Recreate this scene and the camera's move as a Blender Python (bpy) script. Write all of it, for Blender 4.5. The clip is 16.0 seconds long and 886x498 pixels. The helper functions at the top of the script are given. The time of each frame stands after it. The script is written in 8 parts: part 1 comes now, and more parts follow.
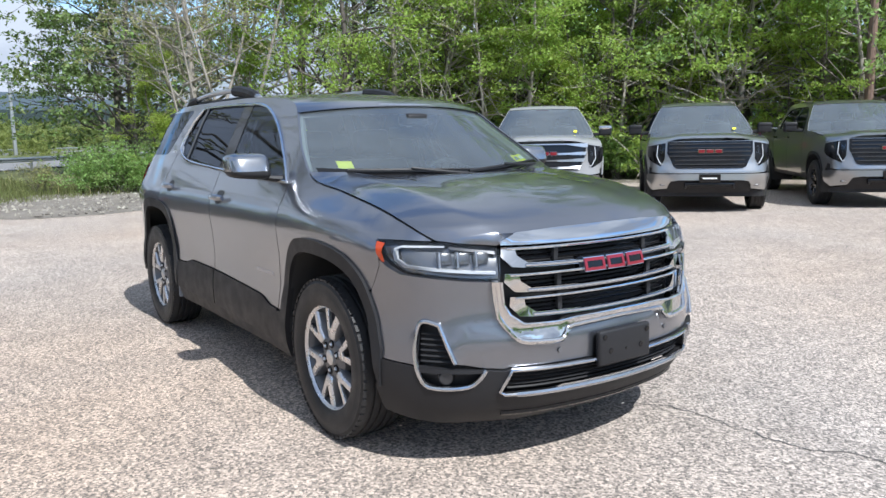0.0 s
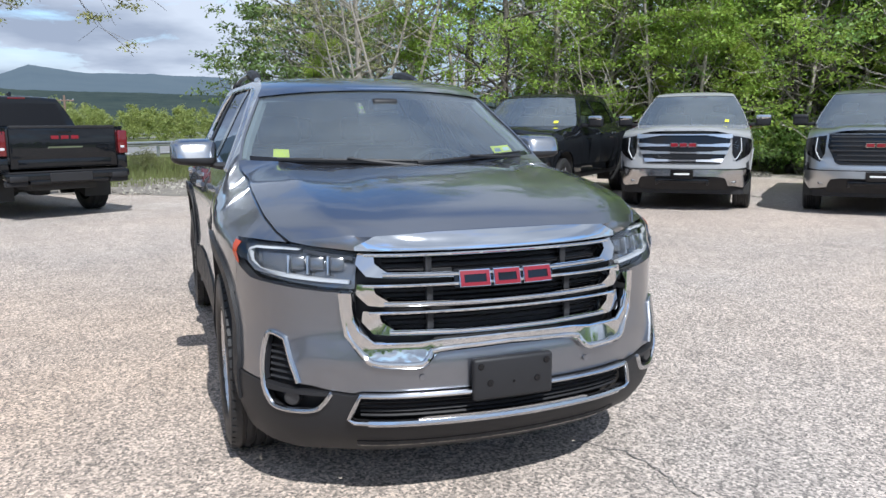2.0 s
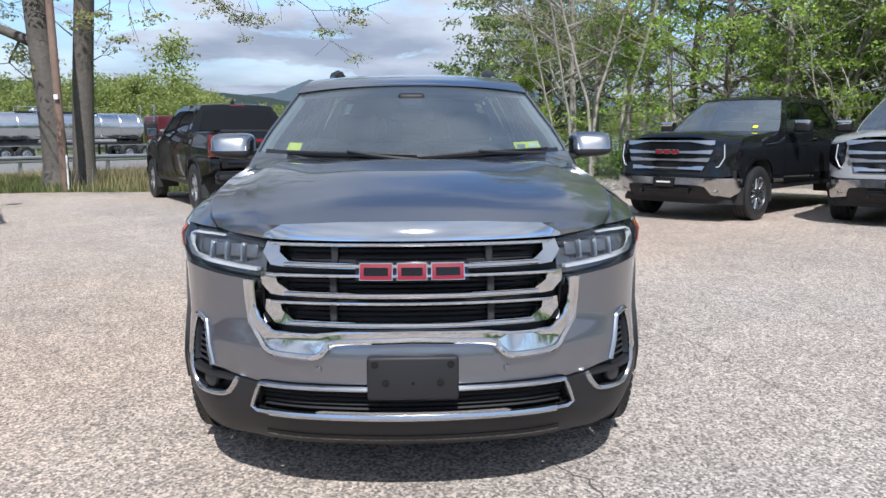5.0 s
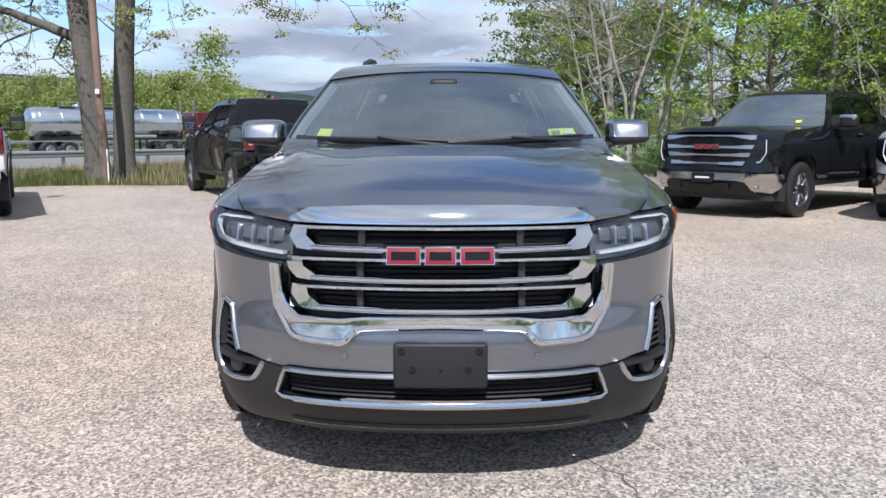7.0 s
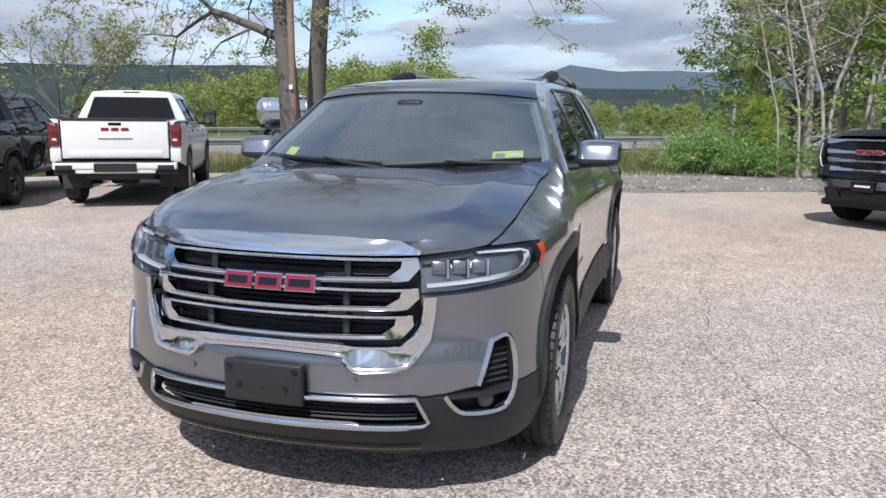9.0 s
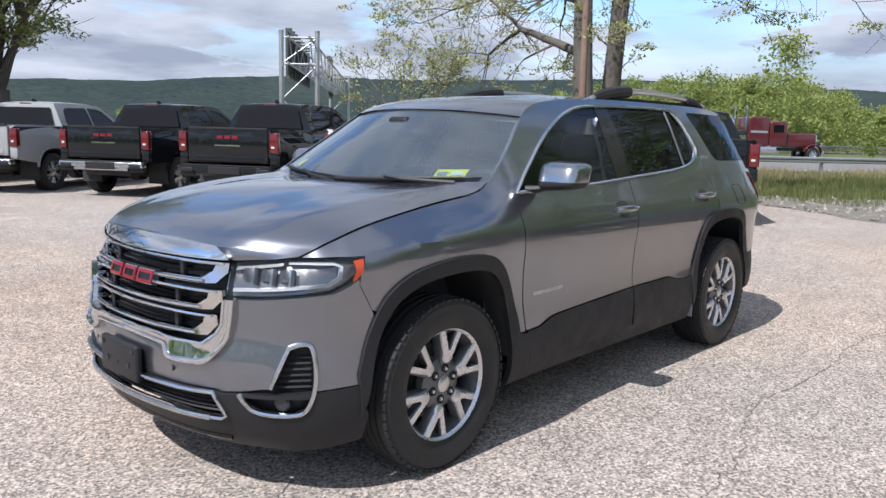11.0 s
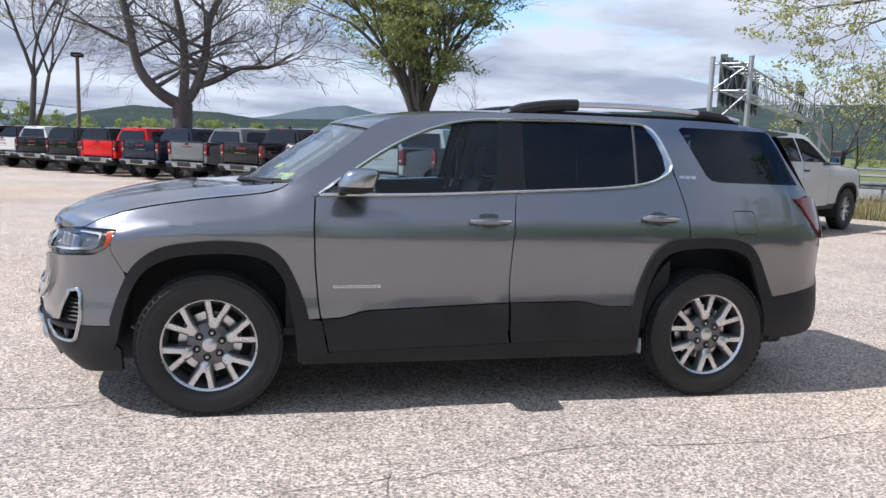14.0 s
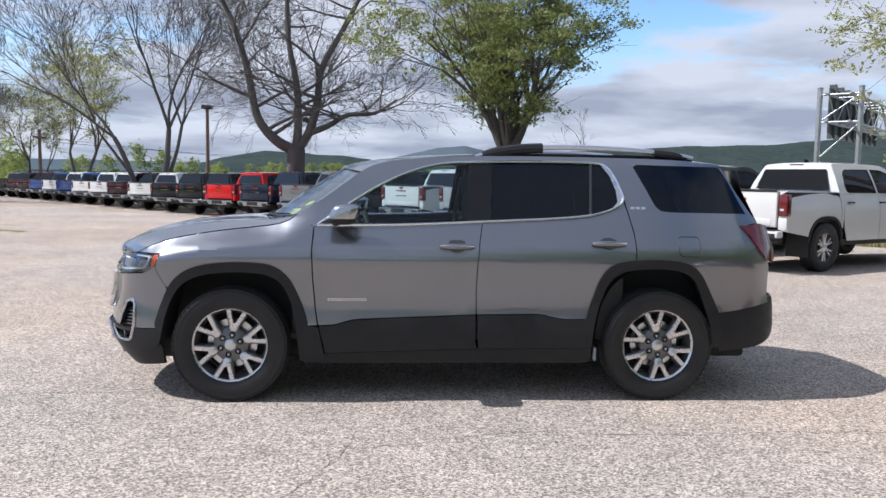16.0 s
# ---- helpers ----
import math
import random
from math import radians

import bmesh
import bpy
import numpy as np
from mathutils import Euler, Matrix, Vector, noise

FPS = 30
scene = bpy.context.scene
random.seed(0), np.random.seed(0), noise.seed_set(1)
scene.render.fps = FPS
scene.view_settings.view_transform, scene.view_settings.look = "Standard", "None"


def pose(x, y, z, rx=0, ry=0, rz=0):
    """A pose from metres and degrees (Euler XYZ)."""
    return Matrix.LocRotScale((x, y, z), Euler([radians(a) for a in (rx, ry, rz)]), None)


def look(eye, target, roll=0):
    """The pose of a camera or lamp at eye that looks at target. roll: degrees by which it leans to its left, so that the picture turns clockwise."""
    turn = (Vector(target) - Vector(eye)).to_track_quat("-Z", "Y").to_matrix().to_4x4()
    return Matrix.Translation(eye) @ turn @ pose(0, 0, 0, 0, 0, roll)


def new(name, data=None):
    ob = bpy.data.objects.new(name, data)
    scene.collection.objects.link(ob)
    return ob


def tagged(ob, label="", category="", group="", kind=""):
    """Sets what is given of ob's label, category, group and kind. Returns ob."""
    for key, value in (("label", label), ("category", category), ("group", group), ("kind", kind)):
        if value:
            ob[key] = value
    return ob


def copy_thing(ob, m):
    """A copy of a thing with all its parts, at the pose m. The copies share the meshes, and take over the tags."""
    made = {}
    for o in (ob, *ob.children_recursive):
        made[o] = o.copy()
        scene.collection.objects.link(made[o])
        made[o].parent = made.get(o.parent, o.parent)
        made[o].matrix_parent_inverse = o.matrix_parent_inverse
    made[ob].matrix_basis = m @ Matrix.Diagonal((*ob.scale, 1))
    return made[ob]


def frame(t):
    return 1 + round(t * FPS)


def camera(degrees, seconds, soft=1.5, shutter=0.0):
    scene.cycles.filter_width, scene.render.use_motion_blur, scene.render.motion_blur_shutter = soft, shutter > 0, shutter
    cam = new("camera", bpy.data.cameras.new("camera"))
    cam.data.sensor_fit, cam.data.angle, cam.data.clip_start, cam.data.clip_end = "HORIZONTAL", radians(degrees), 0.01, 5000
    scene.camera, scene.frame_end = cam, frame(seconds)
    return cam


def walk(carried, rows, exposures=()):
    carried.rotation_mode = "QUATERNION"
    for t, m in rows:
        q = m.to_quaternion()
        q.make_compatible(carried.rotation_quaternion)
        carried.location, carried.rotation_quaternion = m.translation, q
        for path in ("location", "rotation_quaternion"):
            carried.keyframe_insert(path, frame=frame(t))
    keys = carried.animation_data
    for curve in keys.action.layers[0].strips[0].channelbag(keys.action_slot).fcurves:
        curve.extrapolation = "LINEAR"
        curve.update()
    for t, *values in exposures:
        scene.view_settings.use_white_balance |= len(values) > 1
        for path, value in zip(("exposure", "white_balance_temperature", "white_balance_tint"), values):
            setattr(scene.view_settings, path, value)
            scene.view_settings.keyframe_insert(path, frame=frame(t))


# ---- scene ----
cam = camera(59.4, 16.0)
EXPOSURES = [(0, 0.93, 5950, 9), (4, 0.76, 5950, 10), (7, 0.80, 5980, 11), (8, 0.74, 6000, 11), (10.5, 0.75, 6080, 13), (11.7, 0.91, 6100, 13), (13, 0.98, 6100, 13), (14.2, 0.91, 6100, 13), (16, 0.75, 6100, 13)]
PATH = [
    (0, (4.612, -2.413, 1.387), (2.977, -1.298, 1.096), -1.1),
    (0.5, (4.65, -2.137, 1.369), (2.967, -1.097, 1.072), -1.6),
    (1, (4.671, -1.822, 1.369), (2.941, -0.864, 1.07), -1.2),
    (1.5, (4.791, -1.471, 1.396), (2.997, -0.641, 1.086), -0.7),
    (2, (4.795, -1.118, 1.375), (2.938, -0.447, 1.058), -0.4),
    (2.5, (4.838, -0.756, 1.385), (2.927, -0.264, 1.059), 0.0),
    (3, (4.868, -0.429, 1.393), (2.921, -0.104, 1.07), 0.2),
    (3.5, (4.823, -0.188, 1.38), (2.858, 0.005, 1.062), 0.3),
    (4, (4.852, 0.01, 1.356), (2.878, 0.113, 1.054), 0.2),
    (6.3, (4.901, 0.025, 1.188), (2.922, 0.065, 0.901), -0.4),
    (6.5, (4.837, 0.027, 1.174), (2.858, 0.051, 0.885), -0.3),
    (7, (4.826, 0.038, 1.244), (2.848, 0.014, 0.947), -0.1),
    (7.5, (4.858, 0.218, 1.354), (2.885, 0.112, 1.048), 0.1),
    (8, (4.885, 0.575, 1.405), (2.922, 0.352, 1.089), 0.1),
    (8.2, (4.845, 0.706, 1.403), (2.891, 0.426, 1.082), 0.1),
    (10.3, (4.285, 2.475, 1.448), (2.636, 1.39, 1.13), 1.2),
    (10.5, (4.13, 2.631, 1.477), (2.532, 1.471, 1.16), 1.2),
    (11, (3.807, 3.01, 1.456), (2.339, 1.686, 1.148), 1.4),
    (11.5, (3.466, 3.414, 1.461), (2.147, 1.942, 1.159), 1.4),
    (12, (3.064, 3.786, 1.473), (1.91, 2.18, 1.178), 1.4),
    (12.5, (2.6, 4.094, 1.486), (1.631, 2.369, 1.197), 1.7),
    (13, (2.146, 4.441, 1.505), (1.372, 2.619, 1.221), 1.9),
    (13.5, (1.629, 4.66, 1.485), (1.037, 2.77, 1.205), 2.0),
    (14, (1.14, 4.968, 1.455), (0.698, 3.036, 1.185), 2.0),
    (14.5, (0.901, 5.319, 1.465), (0.569, 3.363, 1.213), 1.8),
    (15, (0.698, 5.66, 1.483), (0.448, 3.689, 1.258), 1.5),
    (15.5, (0.463, 5.941, 1.475), (0.274, 3.96, 1.276), 1.1),
    (16, (0.401, 5.979, 1.479), (0.261, 3.992, 1.3), 0.9),
]
walk(cam, [(t, look(eye, target, roll)) for t, eye, target, roll in PATH], EXPOSURES)

# ---- world and sun ----
SUN_EL, SUN_AZ = radians(50.0), radians(1.0)      # sun stands ahead of the grey car, high


def make_world():
    w = bpy.data.worlds.new("sky")
    scene.world = w
    w.use_nodes = True
    nt = w.node_tree
    N, L = nt.nodes, nt.links
    N.clear()
    out = N.new("ShaderNodeOutputWorld")
    bg = N.new("ShaderNodeBackground")
    bg.inputs["Strength"].default_value = 0.16
    sky = N.new("ShaderNodeTexSky")
    sky.sky_type = "NISHITA"
    sky.sun_disc = False
    sky.sun_elevation = SUN_EL
    sky.sun_rotation = radians(90) - SUN_AZ
    sky.altitude, sky.air_density, sky.dust_density, sky.ozone_density = 200, 1.0, 0.6, 1.5
    co = N.new("ShaderNodeTexCoord")
    sep = N.new("ShaderNodeSeparateXYZ")
    L.new(co.outputs["Generated"], sep.inputs[0])

    def math_node(op, a, b):
        m = N.new("ShaderNodeMath")
        m.operation = op
        for k, v in ((0, a), (1, b)):
            if isinstance(v, (int, float)):
                m.inputs[k].default_value = v
            else:
                L.new(v, m.inputs[k])
        return m.outputs[0]
    zz = math_node("ADD", math_node("MAXIMUM", sep.outputs[2], 0.0), 0.13)
    comb = N.new("ShaderNodeCombineXYZ")
    L.new(math_node("DIVIDE", sep.outputs[0], zz), comb.inputs[0])
    L.new(math_node("DIVIDE", sep.outputs[1], zz), comb.inputs[1])
    comb.inputs[2].default_value = 3.7
    n1 = N.new("ShaderNodeTexNoise")
    n1.inputs["Scale"].default_value, n1.inputs["Detail"].default_value, n1.inputs["Roughness"].default_value = 0.80, 10, 0.58
    n1.inputs["Distortion"].default_value = 0.3
    L.new(comb.outputs[0], n1.inputs["Vector"])
    cover = N.new("ShaderNodeValToRGB")
    cover.color_ramp.elements[0].position, cover.color_ramp.elements[1].position = 0.40, 0.50
    L.new(n1.outputs["Fac"], cover.inputs[0])
    n2 = N.new("ShaderNodeTexNoise")
    n2.inputs["Scale"].default_value, n2.inputs["Detail"].default_value = 1.05, 9
    L.new(comb.outputs[0], n2.inputs["Vector"])
    shade = N.new("ShaderNodeValToRGB")
    e = shade.color_ramp.elements
    e[0].position, e[0].color = 0.40, (2.6, 2.77, 3.07, 1)
    e[1].position, e[1].color = 0.63, (1.42, 1.60, 1.96, 1)
    L.new(n2.outputs["Fac"], shade.inputs[0])
    mix = N.new("ShaderNodeMix")
    mix.data_type = "RGBA"
    low = N.new("ShaderNodeMapRange")                          # clouds close up towards the skyline
    low.inputs["From Min"].default_value, low.inputs["From Max"].default_value = 0.05, 0.17
    low.inputs["To Min"].default_value, low.inputs["To Max"].default_value = 1.0, 0.0
    L.new(sep.outputs[2], low.inputs["Value"])
    L.new(math_node("MAXIMUM", cover.outputs[0], low.outputs[0]), mix.inputs["Factor"])
    clear = N.new("ShaderNodeHueSaturation")                   # clear air between the clouds, a deeper blue
    clear.inputs["Saturation"].default_value, clear.inputs["Value"].default_value = 1.18, 0.76
    L.new(sky.outputs[0], clear.inputs["Color"])
    L.new(clear.outputs[0], mix.inputs["A"])
    L.new(shade.outputs[0], mix.inputs["B"])
    L.new(mix.outputs["Result"], bg.inputs["Color"])
    L.new(bg.outputs[0], out.inputs[0])


make_world()
sun_lamp = bpy.data.lights.new("sun", "SUN")
sun_lamp.energy, sun_lamp.angle, sun_lamp.color = 3.2, radians(0.55), (1.0, 0.96, 0.90)
sun = new("sun", sun_lamp)
sun.matrix_world = look((60 * math.cos(SUN_EL) * math.cos(SUN_AZ), 60 * math.cos(SUN_EL) * math.sin(SUN_AZ), 60 * math.sin(SUN_EL)), (0, 0, 0))

# ---- materials ----


def material(name, color=(0.5, 0.5, 0.5), rough=0.5, metal=0.0, vary=0.0, scale=8.0, bump=0.0, bump_scale=60.0, coat=0.0,
             by_object=False, rough_vary=0.0, second=None, island=0.0, object_random=0.0, spec=0.5, through_light=0.0):
    """A surface with colour variation at two scales, uneven gloss and fine relief."""
    m = bpy.data.materials.new(name)
    m.use_nodes = True
    nt = m.node_tree
    N, L = nt.nodes, nt.links
    b = N["Principled BSDF"]
    b.inputs["Roughness"].default_value, b.inputs["Metallic"].default_value = rough, metal
    b.inputs["Coat Weight"].default_value, b.inputs["Coat Roughness"].default_value = coat, 0.03
    b.inputs["Specular IOR Level"].default_value = spec
    b.inputs["Base Color"].default_value = (*color, 1)
    co = N.new("ShaderNodeTexCoord")
    src = None
    if by_object:
        src = N.new("ShaderNodeObjectInfo").outputs["Color"]
    if vary or second:
        n1 = N.new("ShaderNodeTexNoise")
        n1.inputs["Scale"].default_value, n1.inputs["Detail"].default_value, n1.inputs["Roughness"].default_value = scale, 8, 0.65
        L.new(co.outputs["Object"], n1.inputs["Vector"])
        n2 = N.new("ShaderNodeTexNoise")
        n2.inputs["Scale"].default_value, n2.inputs["Detail"].default_value = scale * 0.13, 4
        L.new(co.outputs["Object"], n2.inputs["Vector"])
        add = N.new("ShaderNodeMath")
        add.operation = "ADD"
        L.new(n1.outputs["Fac"], add.inputs[0])
        L.new(n2.outputs["Fac"], add.inputs[1])
        mr = N.new("ShaderNodeMapRange")
        mr.inputs["From Min"].default_value, mr.inputs["From Max"].default_value = 0.6, 1.4
        L.new(add.outputs[0], mr.inputs["Value"])
        mix = N.new("ShaderNodeMix")
        mix.data_type = "RGBA"
        L.new(mr.outputs[0], mix.inputs["Factor"])
        if second:
            mix.inputs["A"].default_value, mix.inputs["B"].default_value = (*color, 1), (*second, 1)
            src = mix.outputs["Result"]
        else:
            mix.blend_type = "MULTIPLY"
            hsv = N.new("ShaderNodeHueSaturation")
            mv = N.new("ShaderNodeMapRange")
            mv.inputs["To Min"].default_value, mv.inputs["To Max"].default_value = 1 - vary, 1 + vary
            L.new(mr.outputs[0], mv.inputs["Value"])
            L.new(mv.outputs[0], hsv.inputs["Value"])
            if src:
                L.new(src, hsv.inputs["Color"])
            else:
                hsv.inputs["Color"].default_value = (*color, 1)
            src = hsv.outputs["Color"]
    if island or object_random:
        rnd = N.new("ShaderNodeNewGeometry").outputs["Random Per Island"] if island else N.new("ShaderNodeObjectInfo").outputs["Random"]
        k = island or object_random
        hsv = N.new("ShaderNodeHueSaturation")
        mv = N.new("ShaderNodeMapRange")
        mv.inputs["To Min"].default_value, mv.inputs["To Max"].default_value = 1 - k, 1 + k
        L.new(rnd, mv.inputs["Value"])
        L.new(mv.outputs[0], hsv.inputs["Value"])
        mh = N.new("ShaderNodeMapRange")
        mh.inputs["To Min"].default_value, mh.inputs["To Max"].default_value = 0.5 - 0.03 * k, 0.5 + 0.05 * k
        L.new(rnd, mh.inputs["Value"])
        L.new(mh.outputs[0], hsv.inputs["Hue"])
        if src:
            L.new(src, hsv.inputs["Color"])
        else:
            hsv.inputs["Color"].default_value = (*color, 1)
        src = hsv.outputs["Color"]
    if src:
        L.new(src, b.inputs["Base Color"])
    if rough_vary:
        n3 = N.new("ShaderNodeTexNoise")
        n3.inputs["Scale"].default_value, n3.inputs["Detail"].default_value = scale * 0.6, 5
        L.new(co.outputs["Object"], n3.inputs["Vector"])
        mv = N.new("ShaderNodeMapRange")
        mv.inputs["From Min"].default_value, mv.inputs["From Max"].default_value = 0.3, 0.7
        mv.inputs["To Min"].default_value, mv.inputs["To Max"].default_value = max(0.02, rough - rough_vary), rough + rough_vary
        L.new(n3.outputs["Fac"], mv.inputs["Value"])
        L.new(mv.outputs[0], b.inputs["Roughness"])
    if bump:
        n4 = N.new("ShaderNodeTexNoise")
        n4.inputs["Scale"].default_value, n4.inputs["Detail"].default_value = bump_scale, 4
        L.new(co.outputs["Object"], n4.inputs["Vector"])
        bp = N.new("ShaderNodeBump")
        bp.inputs["Strength"].default_value, bp.inputs["Distance"].default_value = bump, 0.5 / bump_scale
        L.new(n4.outputs["Fac"], bp.inputs["Height"])
        L.new(bp.outputs[0], b.inputs["Normal"])
    if through_light:
        tr = N.new("ShaderNodeBsdfTranslucent")
        if src:
            L.new(src, tr.inputs["Color"])
        else:
            tr.inputs["Color"].default_value = (*color, 1)
        ms = N.new("ShaderNodeMixShader")
        ms.inputs[0].default_value = through_light
        L.new(b.outputs[0], ms.inputs[1])
        L.new(tr.outputs[0], ms.inputs[2])
        L.new(ms.outputs[0], N["Material Output"].inputs[0])
    return m


def glass(name, tint, rough=0.0, gloss=1.0, haze=0.03, ior=1.78):
    """Thin vehicle glass: tint that lets light through, and the sheen of its two faces together, which grows towards grazing angles."""
    m = bpy.data.materials.new(name)
    m.use_nodes = True
    nt = m.node_tree
    N, L = nt.nodes, nt.links
    N.remove(N["Principled BSDF"])
    tr = N.new("ShaderNodeBsdfTransparent")
    tr.inputs[0].default_value = (*tint, 1)
    gl = N.new("ShaderNodeBsdfGlossy")
    gl.inputs["Roughness"].default_value = rough
    gl.inputs["Color"].default_value = (gloss * 0.86, gloss * 0.94, gloss * 1.08, 1)     # bluish sheen of coated glass
    fr = N.new("ShaderNodeFresnel")
    fr.inputs["IOR"].default_value = ior
    mx = N.new("ShaderNodeMixShader")
    L.new(fr.outputs[0], mx.inputs[0])
    film = N.new("ShaderNodeMixShader")                       # pale diffuse film in place of reflected sky
    veil = N.new("ShaderNodeBsdfDiffuse")
    veil.inputs[0].default_value = (0.38, 0.44, 0.47, 1)
    nz = N.new("ShaderNodeTexNoise")
    nz.inputs["Scale"].default_value, nz.inputs["Detail"].default_value = 5, 6
    mr = N.new("ShaderNodeMapRange")
    mr.inputs["To Min"].default_value, mr.inputs["To Max"].default_value = haze * 0.6, haze * 1.4
    L.new(nz.outputs["Fac"], mr.inputs["Value"])
    L.new(mr.outputs[0], film.inputs[0])
    L.new(tr.outputs[0], film.inputs[1])
    L.new(veil.outputs[0], film.inputs[2])
    L.new(film.outputs[0], mx.inputs[1])
    L.new(gl.outputs[0], mx.inputs[2])
    L.new(mx.outputs[0], N["Material Output"].inputs[0])
    return m


def flake_paint(name, color, by_object=False):
    """Metallic car paint: fine flake sparkle under a clear coat."""
    m = material(name, color, 0.33, 0.92, vary=0.04, scale=3.0, coat=1.0, by_object=by_object, spec=0.2)
    nt = m.node_tree
    N, L = nt.nodes, nt.links
    b = N["Principled BSDF"]
    b.inputs["Specular Tint"].default_value = (1.0, 1.0, 1.0, 1)
    b.inputs["Coat IOR"].default_value = 1.8
    co = N.new("ShaderNodeTexCoord")
    n = N.new("ShaderNodeTexNoise")
    n.inputs["Scale"].default_value = 900
    L.new(co.outputs["Object"], n.inputs["Vector"])
    bp = N.new("ShaderNodeBump")
    bp.inputs["Strength"].default_value, bp.inputs["Distance"].default_value = 0.025, 0.001
    L.new(n.outputs["Fac"], bp.inputs["Height"])
    L.new(bp.outputs[0], b.inputs["Normal"])
    return m


PAINT = flake_paint("steel_grey_paint", (0.192, 0.202, 0.230))
TRUCK_PAINT = flake_paint("truck_paint", (0.2, 0.2, 0.2), True)
TRUCK_SOLID = material("truck_solid_paint", (0.2, 0.2, 0.2), 0.35, 0.0, vary=0.03, scale=3, coat=0.8, by_object=True, spec=0.0)
CLAD = material("grained_black_plastic", (0.024, 0.024, 0.026), 0.5, vary=0.12, scale=20, bump=0.25, bump_scale=700, rough_vary=0.08, spec=0.22)
BLACK = material("matte_black_plastic", (0.019, 0.019, 0.021), 0.5, vary=0.1, scale=15, bump=0.15, bump_scale=400, spec=0.3)
GLOSS_BLACK = material("gloss_black", (0.006, 0.006, 0.007), 0.08, vary=0.1, scale=20, spec=0.4)
CHROME = material("chrome", (0.64, 0.65, 0.665), 0.05, 1.0, rough_vary=0.02, scale=10)
TRIM_CHROME = material("thin_trim_chrome", (0.52, 0.53, 0.55), 0.2, 1.0, vary=0.03, scale=12)
WINDOW_TRIM = material("window_bright_trim", (0.80, 0.81, 0.83), 0.24, 1.0, vary=0.03, scale=12)
LAMP_IN = material("lamp_interior", (0.22, 0.225, 0.235), 0.25, 0.8, vary=0.1, scale=60)
MIRROR_CAP = material("satin_chrome", (0.42, 0.43, 0.45), 0.22, 1.0, vary=0.03, scale=20)
BUMPER = material("bright_bumper", (0.48, 0.485, 0.495), 0.16, 1.0, vary=0.05, scale=12, rough_vary=0.06)
SATIN = material("satin_silver", (0.62, 0.63, 0.65), 0.28, 1.0, vary=0.04, scale=30)
MACHINED = material("machined_alloy", (0.66, 0.66, 0.67), 0.3, 0.9, vary=0.05, scale=40, rough_vary=0.08)
DARK_ALLOY = material("dark_grey_alloy", (0.07, 0.072, 0.078), 0.35, 0.7, vary=0.06, scale=20)
WHEEL_GREY = material("painted_wheel_grey", (0.15, 0.153, 0.16), 0.38, 0.6, vary=0.06, scale=20)
RUBBER = material("tyre_rubber", (0.026, 0.026, 0.027), 0.5, vary=0.2, scale=14, bump=0.3, bump_scale=160, rough_vary=0.1, spec=0.28)
# windscreens: the pale film is raised to stand for mirrored sky
CLEAR = glass("windscreen_glass", (0.60, 0.70, 0.73), haze=0.15, ior=1.8)
TRUCK_SCREEN = glass("veiled_windscreen_glass", (0.50, 0.57, 0.60), haze=0.20, ior=1.8)
FRONT_GLASS = glass("front_door_glass", (0.74, 0.83, 0.86), gloss=0.72, haze=0.008, ior=1.46)
PRIVACY = glass("privacy_glass", (0.05, 0.064, 0.085), gloss=0.72, haze=0.004, ior=1.50)
LAMP_GLASS = glass("lamp_lens", (0.92, 0.92, 0.92), haze=0.01, ior=1.45)
AMBER = material("amber_lens", (0.42, 0.05, 0.010), 0.15, coat=0.4)
RED_LENS = material("red_lens", (0.12, 0.006, 0.009), 0.12, coat=0.7, vary=0.1, scale=40)
LIGHT_GUIDE = material("light_guide", (0.55, 0.57, 0.60), 0.22, coat=0.6)
EMBLEM_RED = material("emblem_red", (0.20, 0.006, 0.016), 0.3, 0.0, coat=0.4)
SEAT = material("dark_seat_leather", (0.035, 0.034, 0.034), 0.5, vary=0.15, scale=25, bump=0.2, bump_scale=300)
DASH = material("dark_dash", (0.03, 0.03, 0.032), 0.6, vary=0.1, scale=20)
LINER = material("light_headliner", (0.30, 0.295, 0.285), 0.85, vary=0.06, scale=30)
STICKER = material("yellow_paper", (0.88, 0.86, 0.02), 0.6)
PAPER = material("white_paper", (0.75, 0.76, 0.74), 0.6)
BAR_GREY = material("grey_print", (0.25, 0.27, 0.30), 0.6)
UNDER = material("underbody", (0.03, 0.03, 0.03), 0.8, vary=0.2, scale=10)
BARK = material("bark", (0.115, 0.102, 0.088), 0.9, vary=0.35, scale=9, bump=0.9, bump_scale=22)
PALE_BARK = material("pale_bark", (0.34, 0.31, 0.27), 0.85, vary=0.3, scale=8, bump=0.6, bump_scale=20)
TWIG = material("bare_twigs", (0.115, 0.105, 0.098), 0.9, vary=0.2, scale=6)
LEAF = material("spring_leaves", (0.27, 0.385, 0.065), 0.5, island=0.35, through_light=0.5, second=(0.40, 0.52, 0.11), scale=2.2)
# brighter copy of the spring green, sunlight on the edge trees put into colour
LEAF_BRIGHT = material("sunny_leaves", (0.30, 0.42, 0.06), 0.5, island=0.30, through_light=0.5, second=(0.54, 0.60, 0.13), scale=2.2)
LEAF_OLIVE = material("olive_leaves", (0.18, 0.215, 0.075), 0.5, island=0.4, through_light=0.45, second=(0.34, 0.36, 0.12), scale=1.4)
LEAF_FAR = material("belt_leaves", (0.20, 0.26, 0.07), 0.6, island=0.2, through_light=0.45, second=(0.35, 0.38, 0.115), scale=0.35)
LEAF_DARK = material("dark_leaves", (0.20, 0.33, 0.085), 0.5, island=0.35, through_light=0.48, second=(0.33, 0.45, 0.14), scale=2.2)
